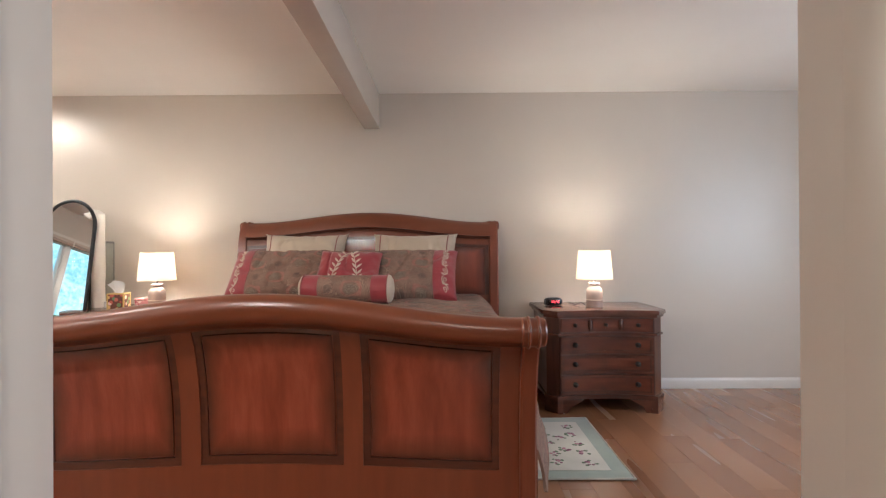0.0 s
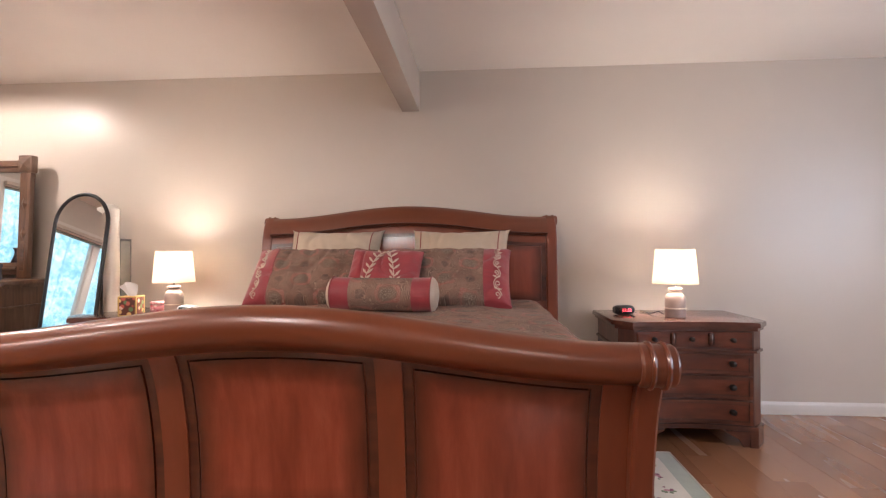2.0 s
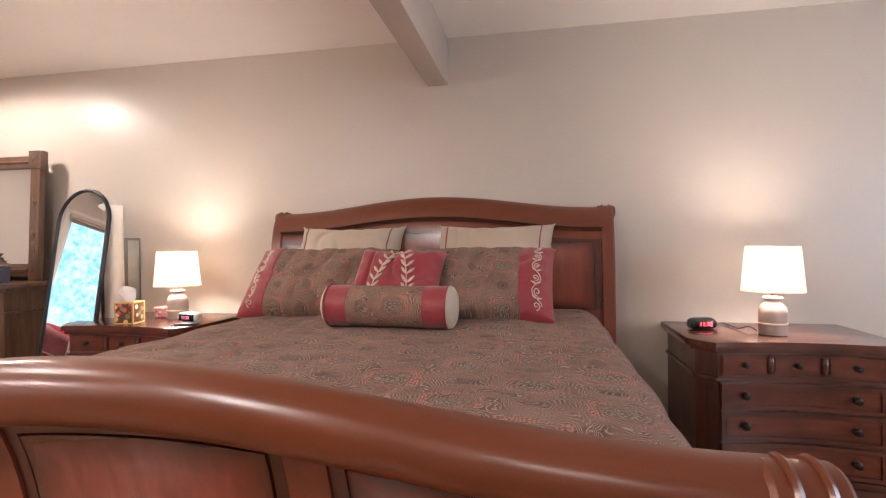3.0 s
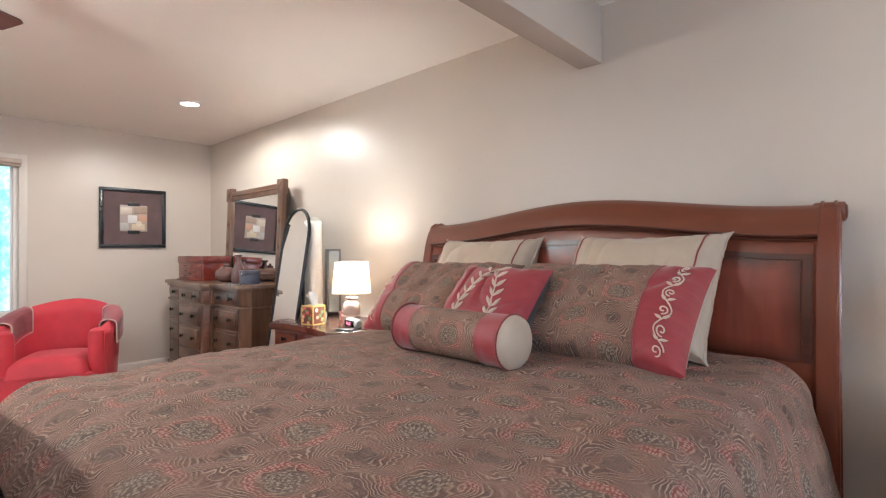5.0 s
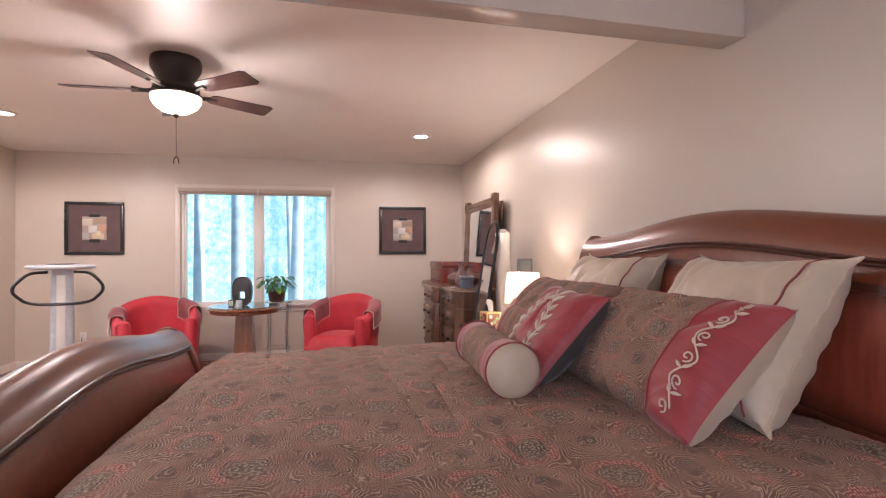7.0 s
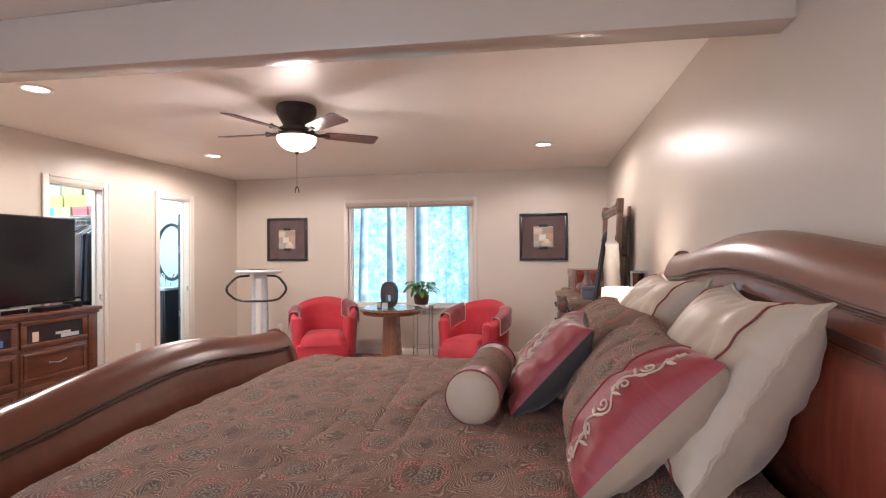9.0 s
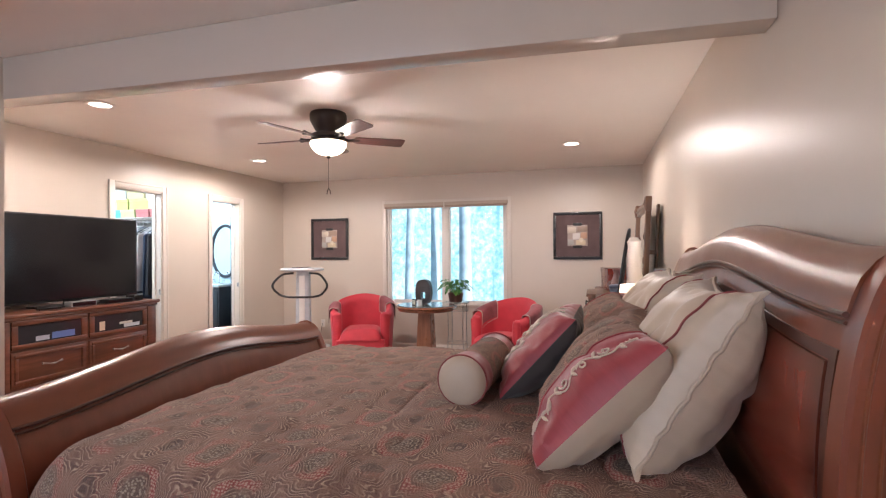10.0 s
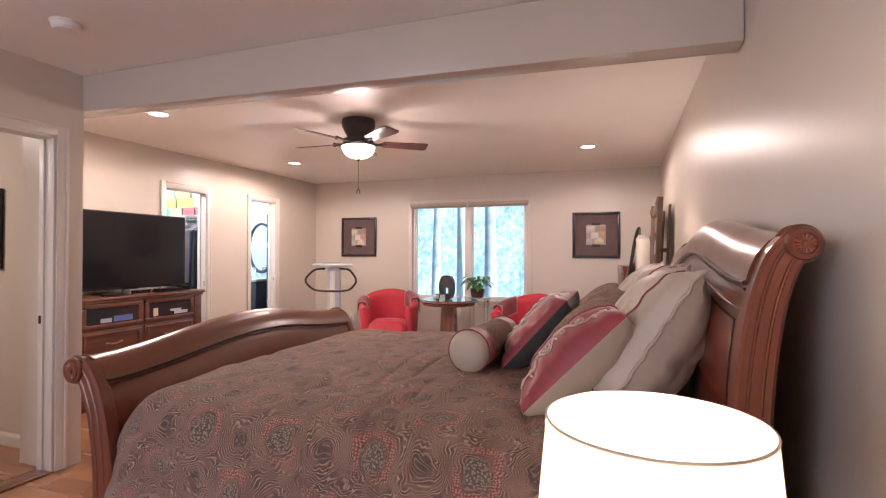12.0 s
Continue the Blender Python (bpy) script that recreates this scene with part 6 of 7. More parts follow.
for a, b in ((-CW / 2 + 0.10, -0.012), (0.012, CW / 2 - 0.10)):
    door = part("glass_door", box(a, b, -CD / 2 - 0.003, -CD / 2 + 0.001, 0.685, 0.885), BLACK_PL, con)
    for c0, c1, z0, z1 in ((a, b, 0.855, 0.890), (a, b, 0.680, 0.715), (a, a + 0.045, 0.715, 0.855), (b - 0.045, b, 0.715, 0.855)):
        part("door_rail", box(c0, c1, -CD / 2 - 0.016, -CD / 2 - 0.0035, z0, z1, 0.005), CONSOLE, door)
    part("pane", box(a + 0.044, b - 0.044, -CD / 2 - 0.007, -CD / 2 - 0.0035, 0.714, 0.856), plain("dark_glass_pane", (0.03, 0.03, 0.035), 0.06), door)
    for z0, z1 in ((0.405, 0.660), (0.13, 0.385)):
        dr = part("drawer", box(a, b, -CD / 2 - 0.010, -CD / 2 + 0.001, z0, z1, 0.004), CONSOLE, con)
        for c0, c1, e0, e1 in ((a + 0.02, b - 0.02, z1 - 0.045, z1 - 0.02), (a + 0.02, b - 0.02, z0 + 0.02, z0 + 0.045), (a + 0.02, a + 0.045, z0 + 0.045, z1 - 0.045), (b - 0.045, b - 0.02, z0 + 0.045, z1 - 0.045)):
            part("drawer_moulding", box(c0, c1, -CD / 2 - 0.020, -CD / 2 - 0.009, e0, e1, 0.005), CONSOLE, dr)
        xm, zm = (a + b) / 2, (z0 + z1) / 2 + 0.01
        pull = [(xm - 0.075 + 0.15 * i / 12, -CD / 2 - 0.022 - 0.012 * math.sin(math.pi * i / 12), zm + 0.006 * math.cos(math.pi * i / 6)) for i in range(13)]
        part("handle", tube(pull, [0.009, 0.006, 0.005, 0.004, 0.005, 0.007, 0.008, 0.007, 0.005, 0.004, 0.005, 0.006, 0.009], 8), plain("pewter", (0.35, 0.33, 0.31), 0.35, 0.9), dr, "ornate pewter pull")
# Thin plates on the panes' outer face, standing for cases behind the glass.
for k, (x, z, w, hgt, col) in enumerate(((0.42, 0.725, 0.16, 0.030, (0.5, 0.55, 0.6)), (0.36, 0.756, 0.13, 0.02, (0.55, 0.55, 0.5)), (0.13, 0.725, 0.05, 0.075, (0.6, 0.5, 0.38)), (-0.20, 0.725, 0.18, 0.05, (0.10, 0.16, 0.4)), (-0.36, 0.725, 0.10, 0.035, (0.4, 0.42, 0.5)))):
    b = thing("stored_case", "thin plate on the console's glass door, standing for a case inside", "box", pose(CON[0] - x, CON[1] + CD / 2 + 0.0075, z, 0, 0, 180))
    part("case", box(-w / 2, w / 2, -0.0015, 0.0, 0, hgt), plain("case_colour", col, 0.5), b)
TVX = -1.76
tv = thing("television", "large black flat-screen television on the console", "television", pose(TVX, -0.50, CH, 0, 0, 180))
part("bezel", box(-0.615, 0.615, -0.018, 0.022, 0.045, 0.765, 0.006), BLACK_PL, tv)
part("screen", box(-0.600, 0.600, -0.0205, -0.0165, 0.063, 0.753), plain("black_screen", (0.008, 0.008, 0.010), 0.13), tv, "switched-off glossy screen")
part("back_housing", box(-0.45, 0.45, 0.022, 0.06, 0.10, 0.57, 0.02), BLACK_PL, tv)
part("neck", box(-0.07, 0.07, -0.006, 0.03, 0.012, 0.12, 0.004), BLACK_PL, tv)
part("foot", box(-0.30, 0.30, -0.11, 0.12, 0.0, 0.014, 0.006), BLACK_PL, tv)
for nm, lb, ct, x, y, w, d, hh, mat in (("cable_box", "flat black cable box on the console", "media box", -2.05, -0.36, 0.26, 0.10, 0.035, BLACK_PL), ("disc_player", "slim silver and black disc player on the console", "media player", -1.72, -0.365, 0.22, 0.09, 0.045, plain("grey_plastic", (0.22, 0.22, 0.23), 0.3)),
        ("remote_control", "black remote control on the console", "remote", -1.45, -0.345, 0.17, 0.045, 0.02, BLACK_PL), ("game_box", "small black set-top box on the console", "media box", -2.27, -0.40, 0.10, 0.10, 0.05, BLACK_PL)):
    t = thing(nm, lb, ct, pose(x, y, CH, 0, 0, 180))
    part("case", box(-w / 2, w / 2, -d / 2, d / 2, 0.001, hh, 0.004), mat, t)
    part("front_panel", box(-w / 2 + 0.01, w / 2 - 0.01, -d / 2 - 0.002, -d / 2 + 0.001, 0.006, hh - 0.006), SCREEN, t)
wc = tagged(part("television_cable", tube([(-2.375, -0.60, CH + 0.02), (-2.43, -0.55, CH + 0.01), (-2.452, -0.52, 0.80), (-2.445, -0.55, 0.4), (-2.44, -0.60, 0.01)], 0.005, 6), plain("white_cable", (0.6, 0.6, 0.6), 0.5)), "white cable hanging down beside the console", "cable")

# ---- ceiling things ----
fan = thing("ceiling_fan", "dark bronze five-blade ceiling fan with lit glass bowl", "ceiling fan", pose(*FAN, 0))
BRONZE = plain("dark_bronze", (0.030, 0.020, 0.015), 0.45, 0.2)
part("canopy", lathe([(0, H), (0.135, H), (0.142, H - 0.02), (0.140, H - 0.06), (0.118, H - 0.10), (0.10, H - 0.135), (0.09, H - 0.16), (0, H - 0.16)], 40), BRONZE, fan)
part("motor_band", lathe([(0.09, H - 0.158), (0.125, H - 0.165), (0.130, H - 0.19), (0.118, H - 0.208), (0.085, H - 0.212), (0, H - 0.213)], 40), BRONZE, fan)
part("bowl_ring", lathe([(0.10, H - 0.212), (0.142, H - 0.216), (0.146, H - 0.228), (0.10, H - 0.230)], 40), BRONZE, fan)
part("bowl", lathe([(0.140, H - 0.229), (0.136, H - 0.255), (0.115, H - 0.288), (0.078, H - 0.314), (0.03, H - 0.328), (0, H - 0.330)], 40), BOWL, fan, "lit frosted glass bowl").visible_shadow = False
part("finial", lathe([(0, H - 0.328), (0.014, H - 0.330), (0.018, H - 0.338), (0.008, H - 0.350), (0, H - 0.353)], 16), BRONZE, fan)
bm = bmesh.new()
tube([(0.0, 0, H - 0.35), (0.0, 0, H - 0.585)], 0.0018, 6, bm=bm)
part("pull_chain", bm, BRONZE, fan)
bm = bmesh.new()
for k in (-1, 1):
    tube([(0, 0, H - 0.582), (0, k * 0.012, H - 0.600), (0, k * 0.015, H - 0.628)], 0.0035, 6, bm=bm)
part("chain_fob", bm, BRONZE, fan)
BLADE = wood("fan_blade_wood", (0.045, 0.022, 0.018), (0.085, 0.042, 0.034), (0.12, 0.062, 0.05), 0.35, stretch=(9, 1, 1))
for k in range(5):
    a = 54 + 72 * k
    arm = part("blade_arm", tube([(0.10, 0, H - 0.19), (0.16, 0.012, H - 0.20), (0.21, 0, H - 0.195), (0.24, 0, H - 0.193)], [0.016, 0.012, 0.014, 0.02], 8), BRONZE, fan, m=pose(0, 0, 0, 0, 0, a))
    bl = sheet(lambda u, v, t: Vector((0.20 + 0.40 * u, (v - 0.5) * (0.105 + 0.035 * u) * (1 if 0.06 < u < 0.94 else 0.80), t - 0.0)), 16, 6, thick=0.007)
    part("blade", bl, BLADE, arm, m=pose(0, 0, H - 0.198, -12, 0, 0))
for i, (x, y) in enumerate(DOWNLIGHTS):
    d = thing("recessed_downlight", "lit round recessed ceiling downlight with white trim", "downlight", pose(x, y, H), "recessed downlights")
    part("trim_ring", lathe([(0.070, -0.001), (0.098, -0.001), (0.100, -0.004), (0.095, -0.008), (0.072, -0.010), (0.070, -0.006)], 40), WHITE, d)
    part("lens", lathe([(0, -0.0065), (0.04, -0.006), (0.0705, -0.0035)], 32), BULB_W, d, "glowing lens").visible_shadow = False
sd = thing("smoke_detector", "round white smoke detector on the ceiling", "smoke detector", pose(0.064, 1.336, H))
part("base_plate", lathe([(0, 0), (0.068, 0), (0.070, -0.006), (0.066, -0.010), (0, -0.010)], 36), WHITE, sd)
part("cover", lathe([(0.062, -0.010), (0.061, -0.028), (0.050, -0.040), (0.025, -0.044), (0, -0.044)], 36), WHITE, sd)

# ---- rug ----
rug = thing("bedside_rug", "small cream and sage floral rug beside the bed", "rug", pose(0.66, 3.145, 0.004))
part("rug_border", box(-0.345, 0.345, -0.455, 0.455, 0.0, 0.009, 0.003), cloth("sage_wool", (0.36, 0.39, 0.33), 0.95, 0.10, 300), rug)
part("rug_edge", tube([(-0.345, -0.455, 0.006), (0.345, -0.455, 0.006), (0.345, 0.455, 0.006), (-0.345, 0.455, 0.006)], 0.007, 6, closed=True), cloth("cream_wool", (0.62, 0.58, 0.50), 0.95), rug)
part("rug_field", box(-0.255, 0.255, -0.365, 0.365, 0.0085, 0.0115, 0.001), cloth("cream_wool", (0.62, 0.58, 0.50), 0.95, 0.08, 300), rug)
FLO = [cloth("rug_plum", (0.22, 0.07, 0.11), 0.95), cloth("rug_green", (0.16, 0.20, 0.12), 0.95), cloth("rug_rose", (0.45, 0.20, 0.24), 0.95)]
sp = [(0, 0)] + [(dx * 0.085, dy * 0.085) for dx, dy in ((1, 1), (-1, 1), (1, -1), (-1, -1))] + [(sx * 0.17, sy) for sx in (-1, 1) for sy in (-0.28, -0.14, 0.0, 0.14, 0.28)] + [(0, -0.26), (0, 0.26), (0.0, 0.15), (0.0, -0.15)]
rnd = random.Random(12)
for x, y in sp:
    for col, cnt, rad in ((FLO[1], 4, 0.034), (FLO[0], 4, 0.022), (FLO[2], 2, 0.012)):
        for k in range(cnt):
            a = rnd.uniform(0, 6.283)
            petal = lathe([(0, 0.0135), (rnd.uniform(0.007, 0.011), 0.0128), (0.012, 0.0112)], 7, (x + rad * math.cos(a), y + rad * math.sin(a), 0), sx=rnd.uniform(0.6, 1.2), sy=rnd.uniform(0.6, 1.2))
            part("woven_petal", petal, col, rug)

# ---- closet ----
shelf = thing("closet_shelf", "white wire closet shelf with hanging rod", "shelf", pose(-3.45, -1.0, 1.80))
bm = bmesh.new()
for i in range(15):
    tube([(0.005 + 0.36 * i / 14, 0.06, 0), (0.005 + 0.36 * i / 14, -1.22, 0)], 0.0025, 5, bm=bm)
for j in range(20):
    tube([(0.005, 0.05 - 1.26 * j / 19, -0.003), (0.365, 0.05 - 1.26 * j / 19, -0.003)], 0.0018, 5, bm=bm)
part("wire_grid", bm, WHITE, shelf)
part("rod", tube([(0.27, 0.06, -0.045), (0.27, -1.22, -0.045)], 0.013, 10), STEEL, shelf)
part("front_rail", tube([(0.366, 0.06, -0.022), (0.366, -1.22, -0.022)], 0.004, 6), WHITE, shelf)
for y in (0.03, -0.6, -1.2):
    part("bracket", tube([(0.004, y, -0.25), (0.30, y, -0.01)], 0.006, 6), WHITE, shelf)
rnd = random.Random(21)
tones = [(0.62, 0.66, 0.22), (0.74, 0.76, 0.74), (0.10, 0.50, 0.62), (0.70, 0.62, 0.36), (0.76, 0.80, 0.80), (0.64, 0.70, 0.28), (0.16, 0.55, 0.60), (0.72, 0.66, 0.46)]
z_row = 1.806
for row in range(4):
    y = -0.985
    hh = (0.10, 0.125, 0.12, 0.11)[row]
    while y > -2.1:
        w = rnd.uniform(0.16, 0.30)
        col = tones[rnd.randrange(len(tones))]
        if row == 0 and y > -1.6:
            col = ((0.55, 0.20, 0.20), (0.60, 0.64, 0.30))[int(y < -1.25)]
        b = thing("shoe_box", "cardboard shoe box stacked on the closet shelf", "box", pose(-3.30 + rnd.uniform(-0.01, 0.02), y - w / 2, z_row, 0, 0, 90 + rnd.uniform(-3, 3)), "closet boxes")
        mt = plain("box_card", col, 0.6)
        part("carton", box(-w / 2 + 0.006, w / 2 - 0.006, -0.125, 0.125, 0.0, hh - 0.03), mt, b)
        part("lid", box(-w / 2 + 0.003, w / 2 - 0.003, -0.13, 0.13, hh - 0.034, hh - 0.003, 0.002), plain("box_lid", tuple(min(0.8, c * 1.15 + 0.02) for c in col), 0.6), b)
        y -= w + 0.004
    z_row += hh
shirts = [(0.02, 0.022, 0.03), (0.03, 0.05, 0.10), (0.5, 0.5, 0.5), (0.02, 0.02, 0.025), (0.06, 0.09, 0.16), (0.25, 0.27, 0.30), (0.02, 0.02, 0.02), (0.55, 0.48, 0.25), (0.04, 0.05, 0.08), (0.5, 0.52, 0.55)]
y = -1.0
i = 0
while y > -2.05:
    col = shirts[i % len(shirts)]
    length = rnd.uniform(0.62, 0.85)
    g = thing("hanging_shirt", "shirt hanging on a white hanger in the closet", "shirt", pose(-3.18, y, 1.742, 0, 0, rnd.uniform(-6, 6)), "hanging clothes")
    part("hanger", tube([(-0.004, 0, 0.02), (0.012, 0, 0.028), (0.014, 0, 0.010), (0.0, 0, -0.03), (-0.20, 0, -0.13), (0.20, 0, -0.13), (0.0, 0, -0.03)], 0.004, 6), plain("white_plastic", (0.75, 0.75, 0.76), 0.3), g)
    ph0 = rnd.uniform(0, 6)
    part("garment", sheet(lambda u, v, t: Vector(((u - 0.5) * (0.42 + 0.05 * v), (0.022 - 0.012 * abs(2 * u - 1) + 0.010 * math.sin(u * 14 + ph0) * v) * (1 if t == 0 else -1), -0.045 - 0.11 * abs(2 * u - 1) * (1 - v) - length * v)), 16, 10, thick=1.0), cloth("shirt_cloth", col, 0.9), g)
    y -= rnd.uniform(0.045, 0.075)
    i += 1

# ---- bathroom ----
van = thing("bathroom_vanity", "dark bathroom vanity with pale stone top", "vanity", pose(-5.48, -2.30, 0, 0, 0, 90))
VAN = plain("espresso_cabinet", (0.03, 0.032, 0.04), 0.35)
part("cabinet", box(-0.55, 0.55, -0.50, 0.0, 0.08, 0.86, 0.003), VAN, van)
for a, b in ((-0.53, -0.01), (0.01, 0.53)):
    d = part("cabinet_door", box(a, b, -0.515, -0.499, 0.12, 0.82, 0.004), VAN, van)
    part("handle", tube([(b - 0.05 if a < 0 else a + 0.05, -0.53, 0.55), (b - 0.05 if a < 0 else a + 0.05, -0.53, 0.68)], 0.006, 8), STEEL, d)
part("worktop", box(-0.57, 0.57, -0.53, 0.0, 0.862, 0.90, 0.004), plain("pale_stone", (0.5, 0.52, 0.52), 0.2), van)
part("basin", lathe([(0.20, 0.9015), (0.215, 0.905), (0.205, 0.907), (0.16, 0.903), (0, 0.9025)], 32, (0, -0.27, 0), sy=0.75), WHITE, van)
part("toe_kick", box(-0.54, 0.54, -0.44, 0.0, 0.0, 0.08), BLACK_PL, van)
fc = thing("basin_faucet", "chrome gooseneck faucet on the vanity", "faucet", pose(-5.40, -2.10, 0.90))
part("spout", tube([(0, 0, 0), (0, 0, 0.13), (0.02, 0, 0.17), (0.06, 0, 0.185), (0.10, 0, 0.17), (0.115, 0, 0.12)], 0.011, 10), plain("chrome", (0.8, 0.8, 0.82), 0.08, 1.0), fc)
for s in (-1, 1):
    part("lever", tube([(0, s * 0.09, 0), (0, s * 0.09, 0.045), (0.03, s * 0.10, 0.055)], 0.010, 8), plain("chrome", (0.8, 0.8, 0.82), 0.08, 1.0), fc)
om = thing("oval_mirror", "oval mirror in dark frame above the vanity", "mirror", pose(-5.497, -2.05, 1.42, 0, 90, 0))
part("frame", tube([(0.42 * math.cos(a), 0.26 * math.sin(a), 0.012) for a in [2 * math.pi * k / 48 for k in range(48)]], 0.026, 8, closed=True), VAN, om)
part("glass", lathe([(0, 0.012), (1.0, 0.012)], 48, sx=0.415, sy=0.255), MIRROR, om)
tower = thing("linen_tower", "tall dark bathroom linen cabinet", "cabinet", pose(-5.48, -1.37, 0, 0, 0, 90))
part("carcass", box(-0.23, 0.23, -0.42, 0.0, 0.0, 1.98, 0.003), VAN, tower)
for z0, z1 in ((0.08, 0.98), (1.0, 1.92)):
    d = part("cabinet_door", box(-0.215, 0.215, -0.436, -0.4205, z0, z1, 0.004), VAN, tower)
    part("inset_panel", box(-0.155, 0.155, -0.440, -0.4365, z0 + 0.06, z1 - 0.06, 0.003), VAN, d)
    part("handle", tube([(-0.185, -0.455, (z0 + z1) / 2 - 0.05), (-0.185, -0.455, (z0 + z1) / 2 + 0.05)], 0.006, 8), STEEL, d)
# Glowing bar added here to brighten the upper part of the bathroom.
vl = thing("vanity_light", "glowing white bar added above the bathroom mirror", "wall lamp", pose(-5.498, -2.12, 2.06, 0, 0, 90))
part("back_plate", box(-0.30, 0.30, -0.02, 0.0, -0.04, 0.04, 0.004), STEEL, vl)
part("light_bar", box(-0.32, 0.32, -0.11, -0.02, -0.06, 0.06, 0.02), glow("glowing_bath_bar", (0.85, 0.95, 1.0), 5.0), vl)

# ---- hall ----
hp = thing("hall_picture", "dark framed picture on the hall wall", "picture", pose(BX0 + 0.117, -0.345, 1.495, 0, 0, 90))
for a, b, c, d in ((-0.20, 0.20, 0.25, 0.28), (-0.20, 0.20, -0.28, -0.25), (-0.20, -0.17, -0.25, 0.25), (0.17, 0.20, -0.25, 0.25)):
    part("frame_bar", box(a, b, -0.024, 0.0, c, d, 0.003), BLACK_PL, hp)
part("print", box(-0.171, 0.171, -0.012, -0.004, -0.251, 0.251), plain("dim_print", (0.12, 0.10, 0.09), 0.5, 0, 0.5, scale=8), hp)

# ---- outside the window ----
# Emissive backdrop: daylight glare is painted in and also lights the room.
FOREST = Mat("glowing_wood_backdrop", (0.5, 0.7, 0.75), 1.0)
v = FOREST.coords("Object", (1, 1, 1))
cl = FOREST.noise(v, 0.55, 8, 0.72)
fine = FOREST.noise(v, 2.6, 7, 0.75)
trunks = FOREST.noise(FOREST.coords("Object", (1, 1.0, 0.03), (0.10, 0, 0)), 1.1, 3, 0.55)
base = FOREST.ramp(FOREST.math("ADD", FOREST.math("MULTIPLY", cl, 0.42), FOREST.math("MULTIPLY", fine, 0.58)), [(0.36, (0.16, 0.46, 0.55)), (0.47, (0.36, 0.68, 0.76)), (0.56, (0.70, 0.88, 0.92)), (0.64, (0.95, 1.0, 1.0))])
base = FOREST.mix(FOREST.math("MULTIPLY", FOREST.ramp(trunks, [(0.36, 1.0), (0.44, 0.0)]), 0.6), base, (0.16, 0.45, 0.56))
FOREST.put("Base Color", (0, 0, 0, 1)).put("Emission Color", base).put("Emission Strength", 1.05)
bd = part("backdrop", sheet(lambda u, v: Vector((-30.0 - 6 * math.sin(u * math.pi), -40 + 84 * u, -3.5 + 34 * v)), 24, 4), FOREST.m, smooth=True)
structure(bd, "glowing backdrop painted as pale woodland in daylight glare", "backdrop")
GRASS = plain("lawn", (0.06, 0.11, 0.035), 0.95, 0, 0.3, scale=3)
bm = box(-90, XW - OUT_T - 0.02, -90, 90, -3.3, -3.0)
structure(part("ground", bm, GRASS, smooth=False), "shaded woodland ground outside", "ground")
# Bluish outdoor haze is put into the bark's base colour.
HAZED_BARK = plain("haze_tinted_bark", (0.58, 0.74, 0.80), 0.9, 0, 0.2, scale=3)
CROWN = Mat("spring_foliage", (0.10, 0.20, 0.06), 0.6)
CROWN.put("Base Color", CROWN.ramp(CROWN.node("ShaderNodeNewGeometry", 8), [(0.0, (0.10, 0.20, 0.10)), (1.0, (0.20, 0.32, 0.17))])).put("Transmission Weight", 0.0)
rnd = random.Random(33)
for (x, y, r, hgt) in ((-13.0, 0.15, 0.20, 15), (-13.4, 1.75, 0.19, 16), (-15.5, 1.2, 0.10, 14), (-13.6, -0.95, 0.16, 15), (-16.0, 3.3, 0.14, 16), (-18.0, -3.4, 0.2, 16)):
    t = thing("tree", "tall slender woodland tree with light spring leaves", "tree", pose(x, y, -3.02), "trees outside the window")
    bend = rnd.uniform(-0.5, 0.5)
    pts = [(bend * math.sin(k / 10 * 2.5), 0.35 * bend * math.sin(k / 10 * 4 + 1), hgt * k / 10) for k in range(11)]
    part("trunk", tube(pts, [r * (1.15 - 0.9 * k / 10) for k in range(11)], 10), HAZED_BARK, t)
    limbs = bmesh.new()
    crown = bmesh.new()
    for k in range(16):
        z = rnd.uniform(8.2, hgt * 0.95)
        f = z / hgt * 10
        c = Vector(pts[int(f)]).lerp(Vector(pts[min(10, int(f) + 1)]), f - int(f))
        a = rnd.uniform(0, 6.283)
        L = rnd.uniform(1.0, 2.4)
        q = [c + Vector((math.cos(a) * L * s, math.sin(a) * L * s, 0.5 * L * s ** 1.4)) for s in (0, 0.35, 0.7, 1.0)]
        tube(q, [r * 0.32, r * 0.2, r * 0.12, r * 0.04], 6, bm=limbs)
        for n in range(30):
            s = rnd.uniform(0.3, 1.1)
            pc = c + Vector((math.cos(a) * L * s, math.sin(a) * L * s, 0.5 * L * s ** 1.4)) + Vector([rnd.gauss(0, 0.32) for _ in range(3)])
            e1 = Vector([rnd.uniform(-1, 1) for _ in range(3)]).normalized() * rnd.uniform(0.05, 0.10)
            e2 = e1.orthogonal().normalized() * rnd.uniform(0.03, 0.06)
            vs_ = [crown.verts.new(pc - e1), crown.verts.new(pc + e2), crown.verts.new(pc + e1), crown.verts.new(pc - e2)]
            crown.faces.new(vs_)
    part("limbs", limbs, HAZED_BARK, t)
    part("crown", crown, CROWN.m, t, smooth=False)

# ---- floor planks ----
SUB = plain("floor_joint", (0.24, 0.10, 0.05), 0.7)
floor = structure(part("floor", box(XW, XE, -3.1, YN, -0.10, -0.004), SUB, smooth=False), "orange-brown hardwood plank floor", "floor")
PLANK = Mat("hardwood_plank", (0.3, 0.13, 0.06), 0.26)
rndm = PLANK.n.new("ShaderNodeObjectInfo").outputs["Random"]
isl = PLANK.n.new("ShaderNodeNewGeometry").outputs["Random Per Island"]
mixr = PLANK.math("FRACT", PLANK.math("ADD", PLANK.math("MULTIPLY", rndm, 7.3), isl))
tc = PLANK.coords("Object", (5, 0.45, 5))
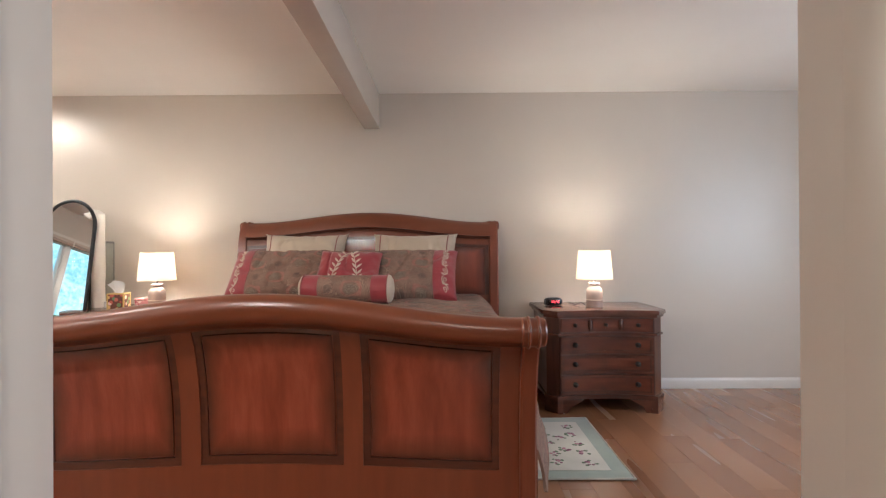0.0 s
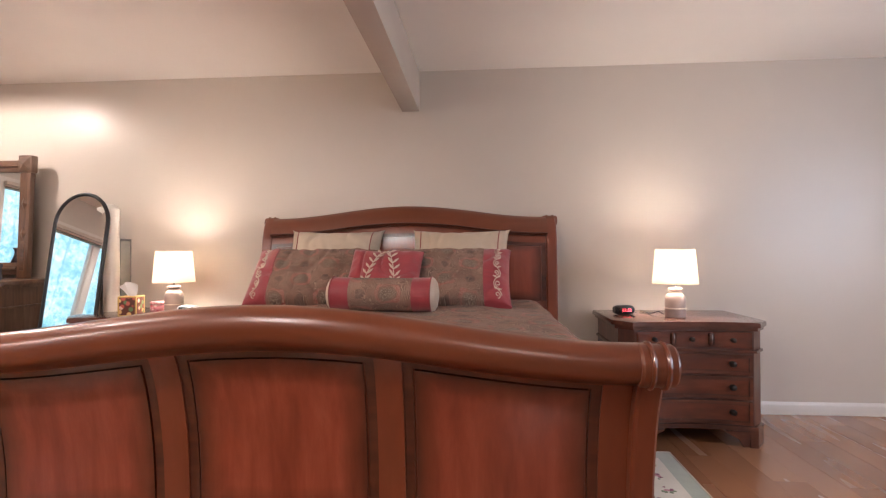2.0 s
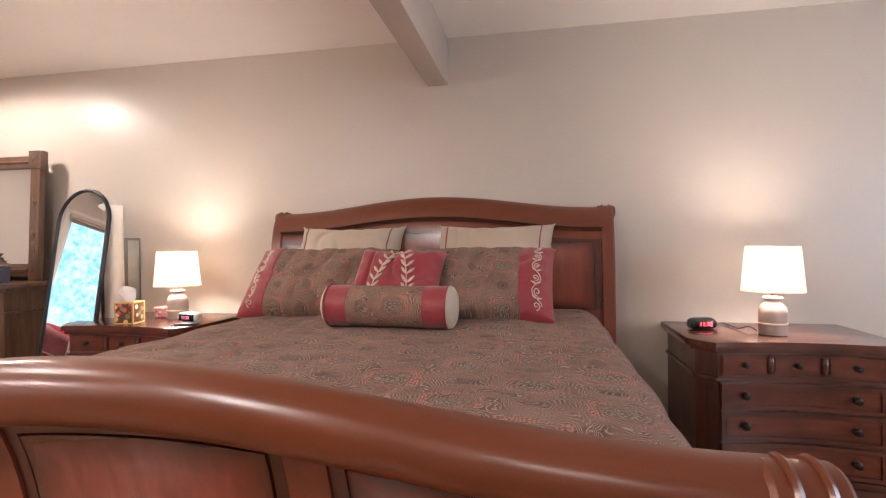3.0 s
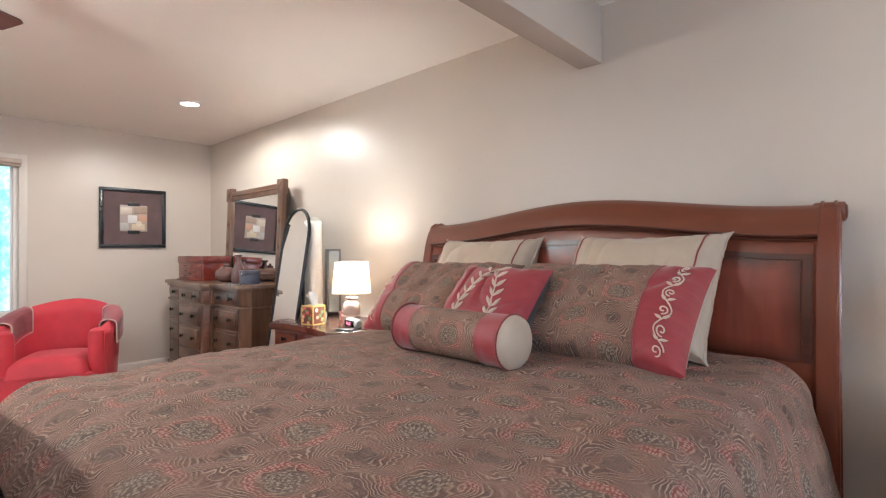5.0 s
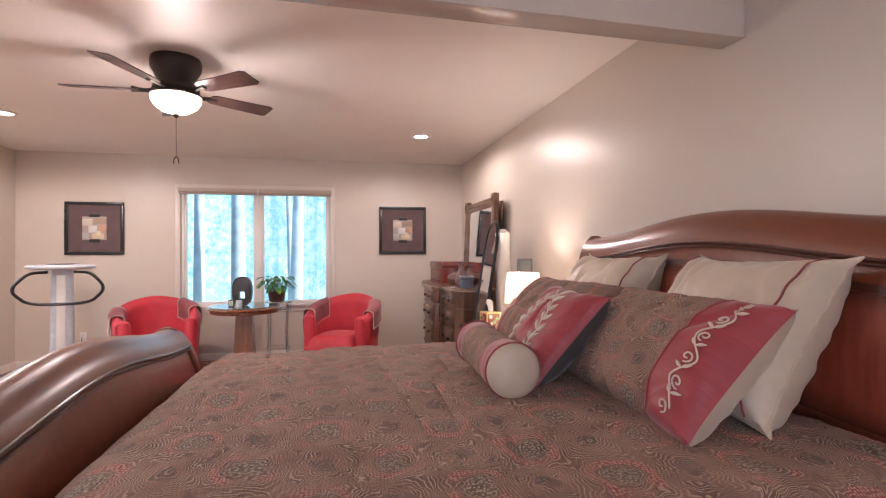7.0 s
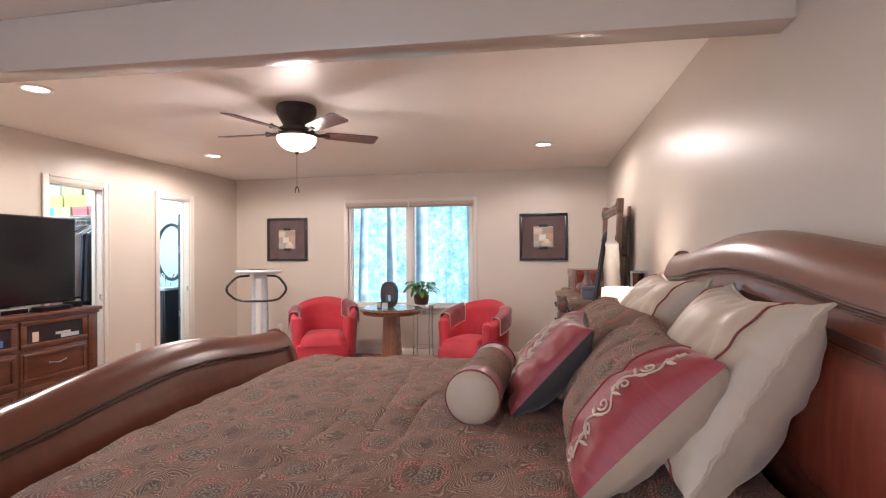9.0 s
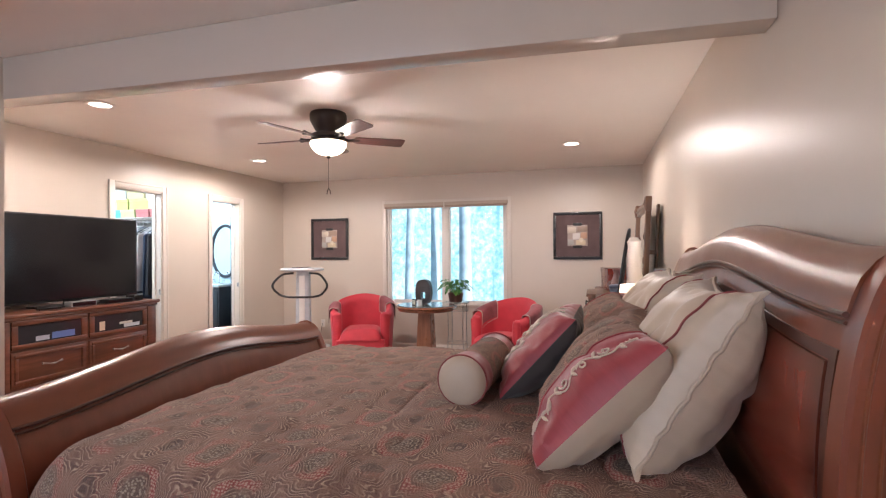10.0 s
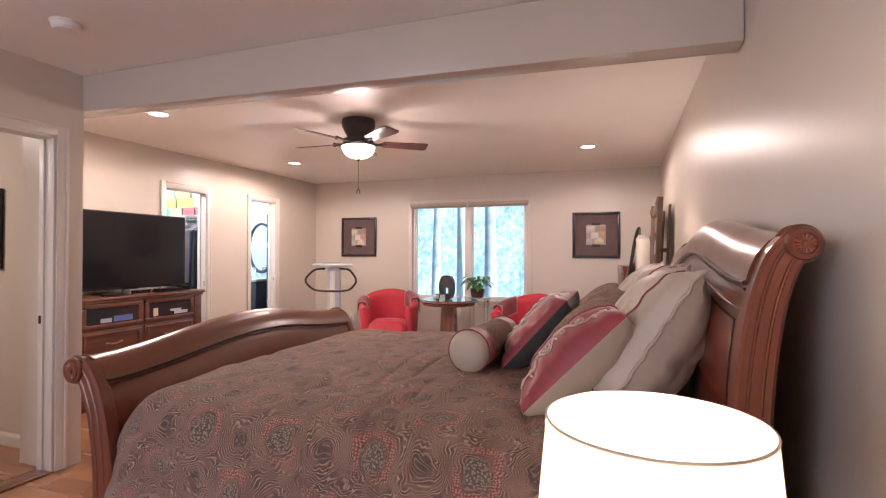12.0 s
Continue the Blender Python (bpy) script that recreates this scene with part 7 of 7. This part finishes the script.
shift = PLANK.node("ShaderNodeVectorMath", 0, {"operation": "ADD"}, i0=tc, i1=PLANK.node("ShaderNodeCombineXYZ", i0=PLANK.math("MULTIPLY", mixr, 40.0), i1=mixr, i2=mixr))
g = PLANK.noise(shift, 1.0, 2, 0.4, 0.4)
col = PLANK.ramp(g, [(0.28, (0.360, 0.165, 0.081)), (0.5, (0.375, 0.174, 0.086)), (0.75, (0.392, 0.184, 0.092))])
col = PLANK.mix(PLANK.ramp(mixr, [(0.0, 0.0), (1.0, 0.9)]), col, (0.24, 0.10, 0.046))
PLANK.put("Base Color", col).put("Coat Weight", 0.35).put("Coat Roughness", 0.15)
PLANK.put("Roughness", PLANK.ramp(PLANK.noise(shift, 1.2, 2), [(0.3, 0.25), (0.7, 0.28)]))
PWID = 0.155


def plank_bm(L, bm=None, x=0.0, y=0.0):
    own = bmesh.new()
    w = PWID / 2 - 0.0004
    b = 0.0003
    lo = [own.verts.new((x + sx * w, y + sy * (L / 2 - 0.0006), -0.004)) for sx, sy in ((-1, -1), (1, -1), (1, 1), (-1, 1))]
    md = [own.verts.new((x + sx * w, y + sy * (L / 2 - 0.0006), -b)) for sx, sy in ((-1, -1), (1, -1), (1, 1), (-1, 1))]
    hi = [own.verts.new((x + sx * (w - b), y + sy * (L / 2 - 0.0006 - b), 0.0)) for sx, sy in ((-1, -1), (1, -1), (1, 1), (-1, 1))]
    for a, c in ((lo, md), (md, hi)):
        for i in range(4):
            own.faces.new((a[i], a[(i + 1) % 4], c[(i + 1) % 4], c[i]))
    own.faces.new(hi)
    return join(bm, own) if bm is not None else own


LENS = (0.9, 1.2, 1.5)
plank_mesh = {L: mesh_of("plank", plank_bm(L), PLANK.m, False) for L in LENS}
rest_v, rest_f = [], []
rnd = random.Random(77)
x = XW + PWID / 2
while x < XE - PWID / 2:
    y = -3.1
    first = True
    while y < YN - 0.05:
        L = LENS[rnd.randrange(3)]
        if first:
            L = (0.4, 0.65, 0.9)[rnd.randrange(3)]
            first = False
        L2 = min(L, YN - 0.004 - y)
        yc = y + L2 / 2
        near = 0.30 < x < 2.9 and 0.7 < yc < 4.4 and L2 == L and L in plank_mesh
        if near:
            ob = new("plank", plank_mesh[L])
            ob.parent, ob.matrix_basis = floor, pose(x, yc, 0)
        else:
            w, h2, b = PWID / 2 - 0.0004, L2 / 2 - 0.0004, 0.0003
            k = len(rest_v)
            rest_v += [(x + sx * w, yc + sy * h2, -0.004) for sx, sy in ((-1, -1), (1, -1), (1, 1), (-1, 1))] + [(x + sx * (w - b), yc + sy * (h2 - b), 0.0) for sx, sy in ((-1, -1), (1, -1), (1, 1), (-1, 1))]
            rest_f += [(k + i, k + (i + 1) % 4, k + 4 + (i + 1) % 4, k + 4 + i) for i in range(4)] + [(k + 4, k + 5, k + 6, k + 7)]
        y += L2
    x += PWID
me = bpy.data.meshes.new("planks")
me.from_pydata(rest_v, [], rest_f)
me.materials.append(PLANK.m)
rest = new("far_planks", me)
rest.parent = floor
rest["kind"] = "stuff"
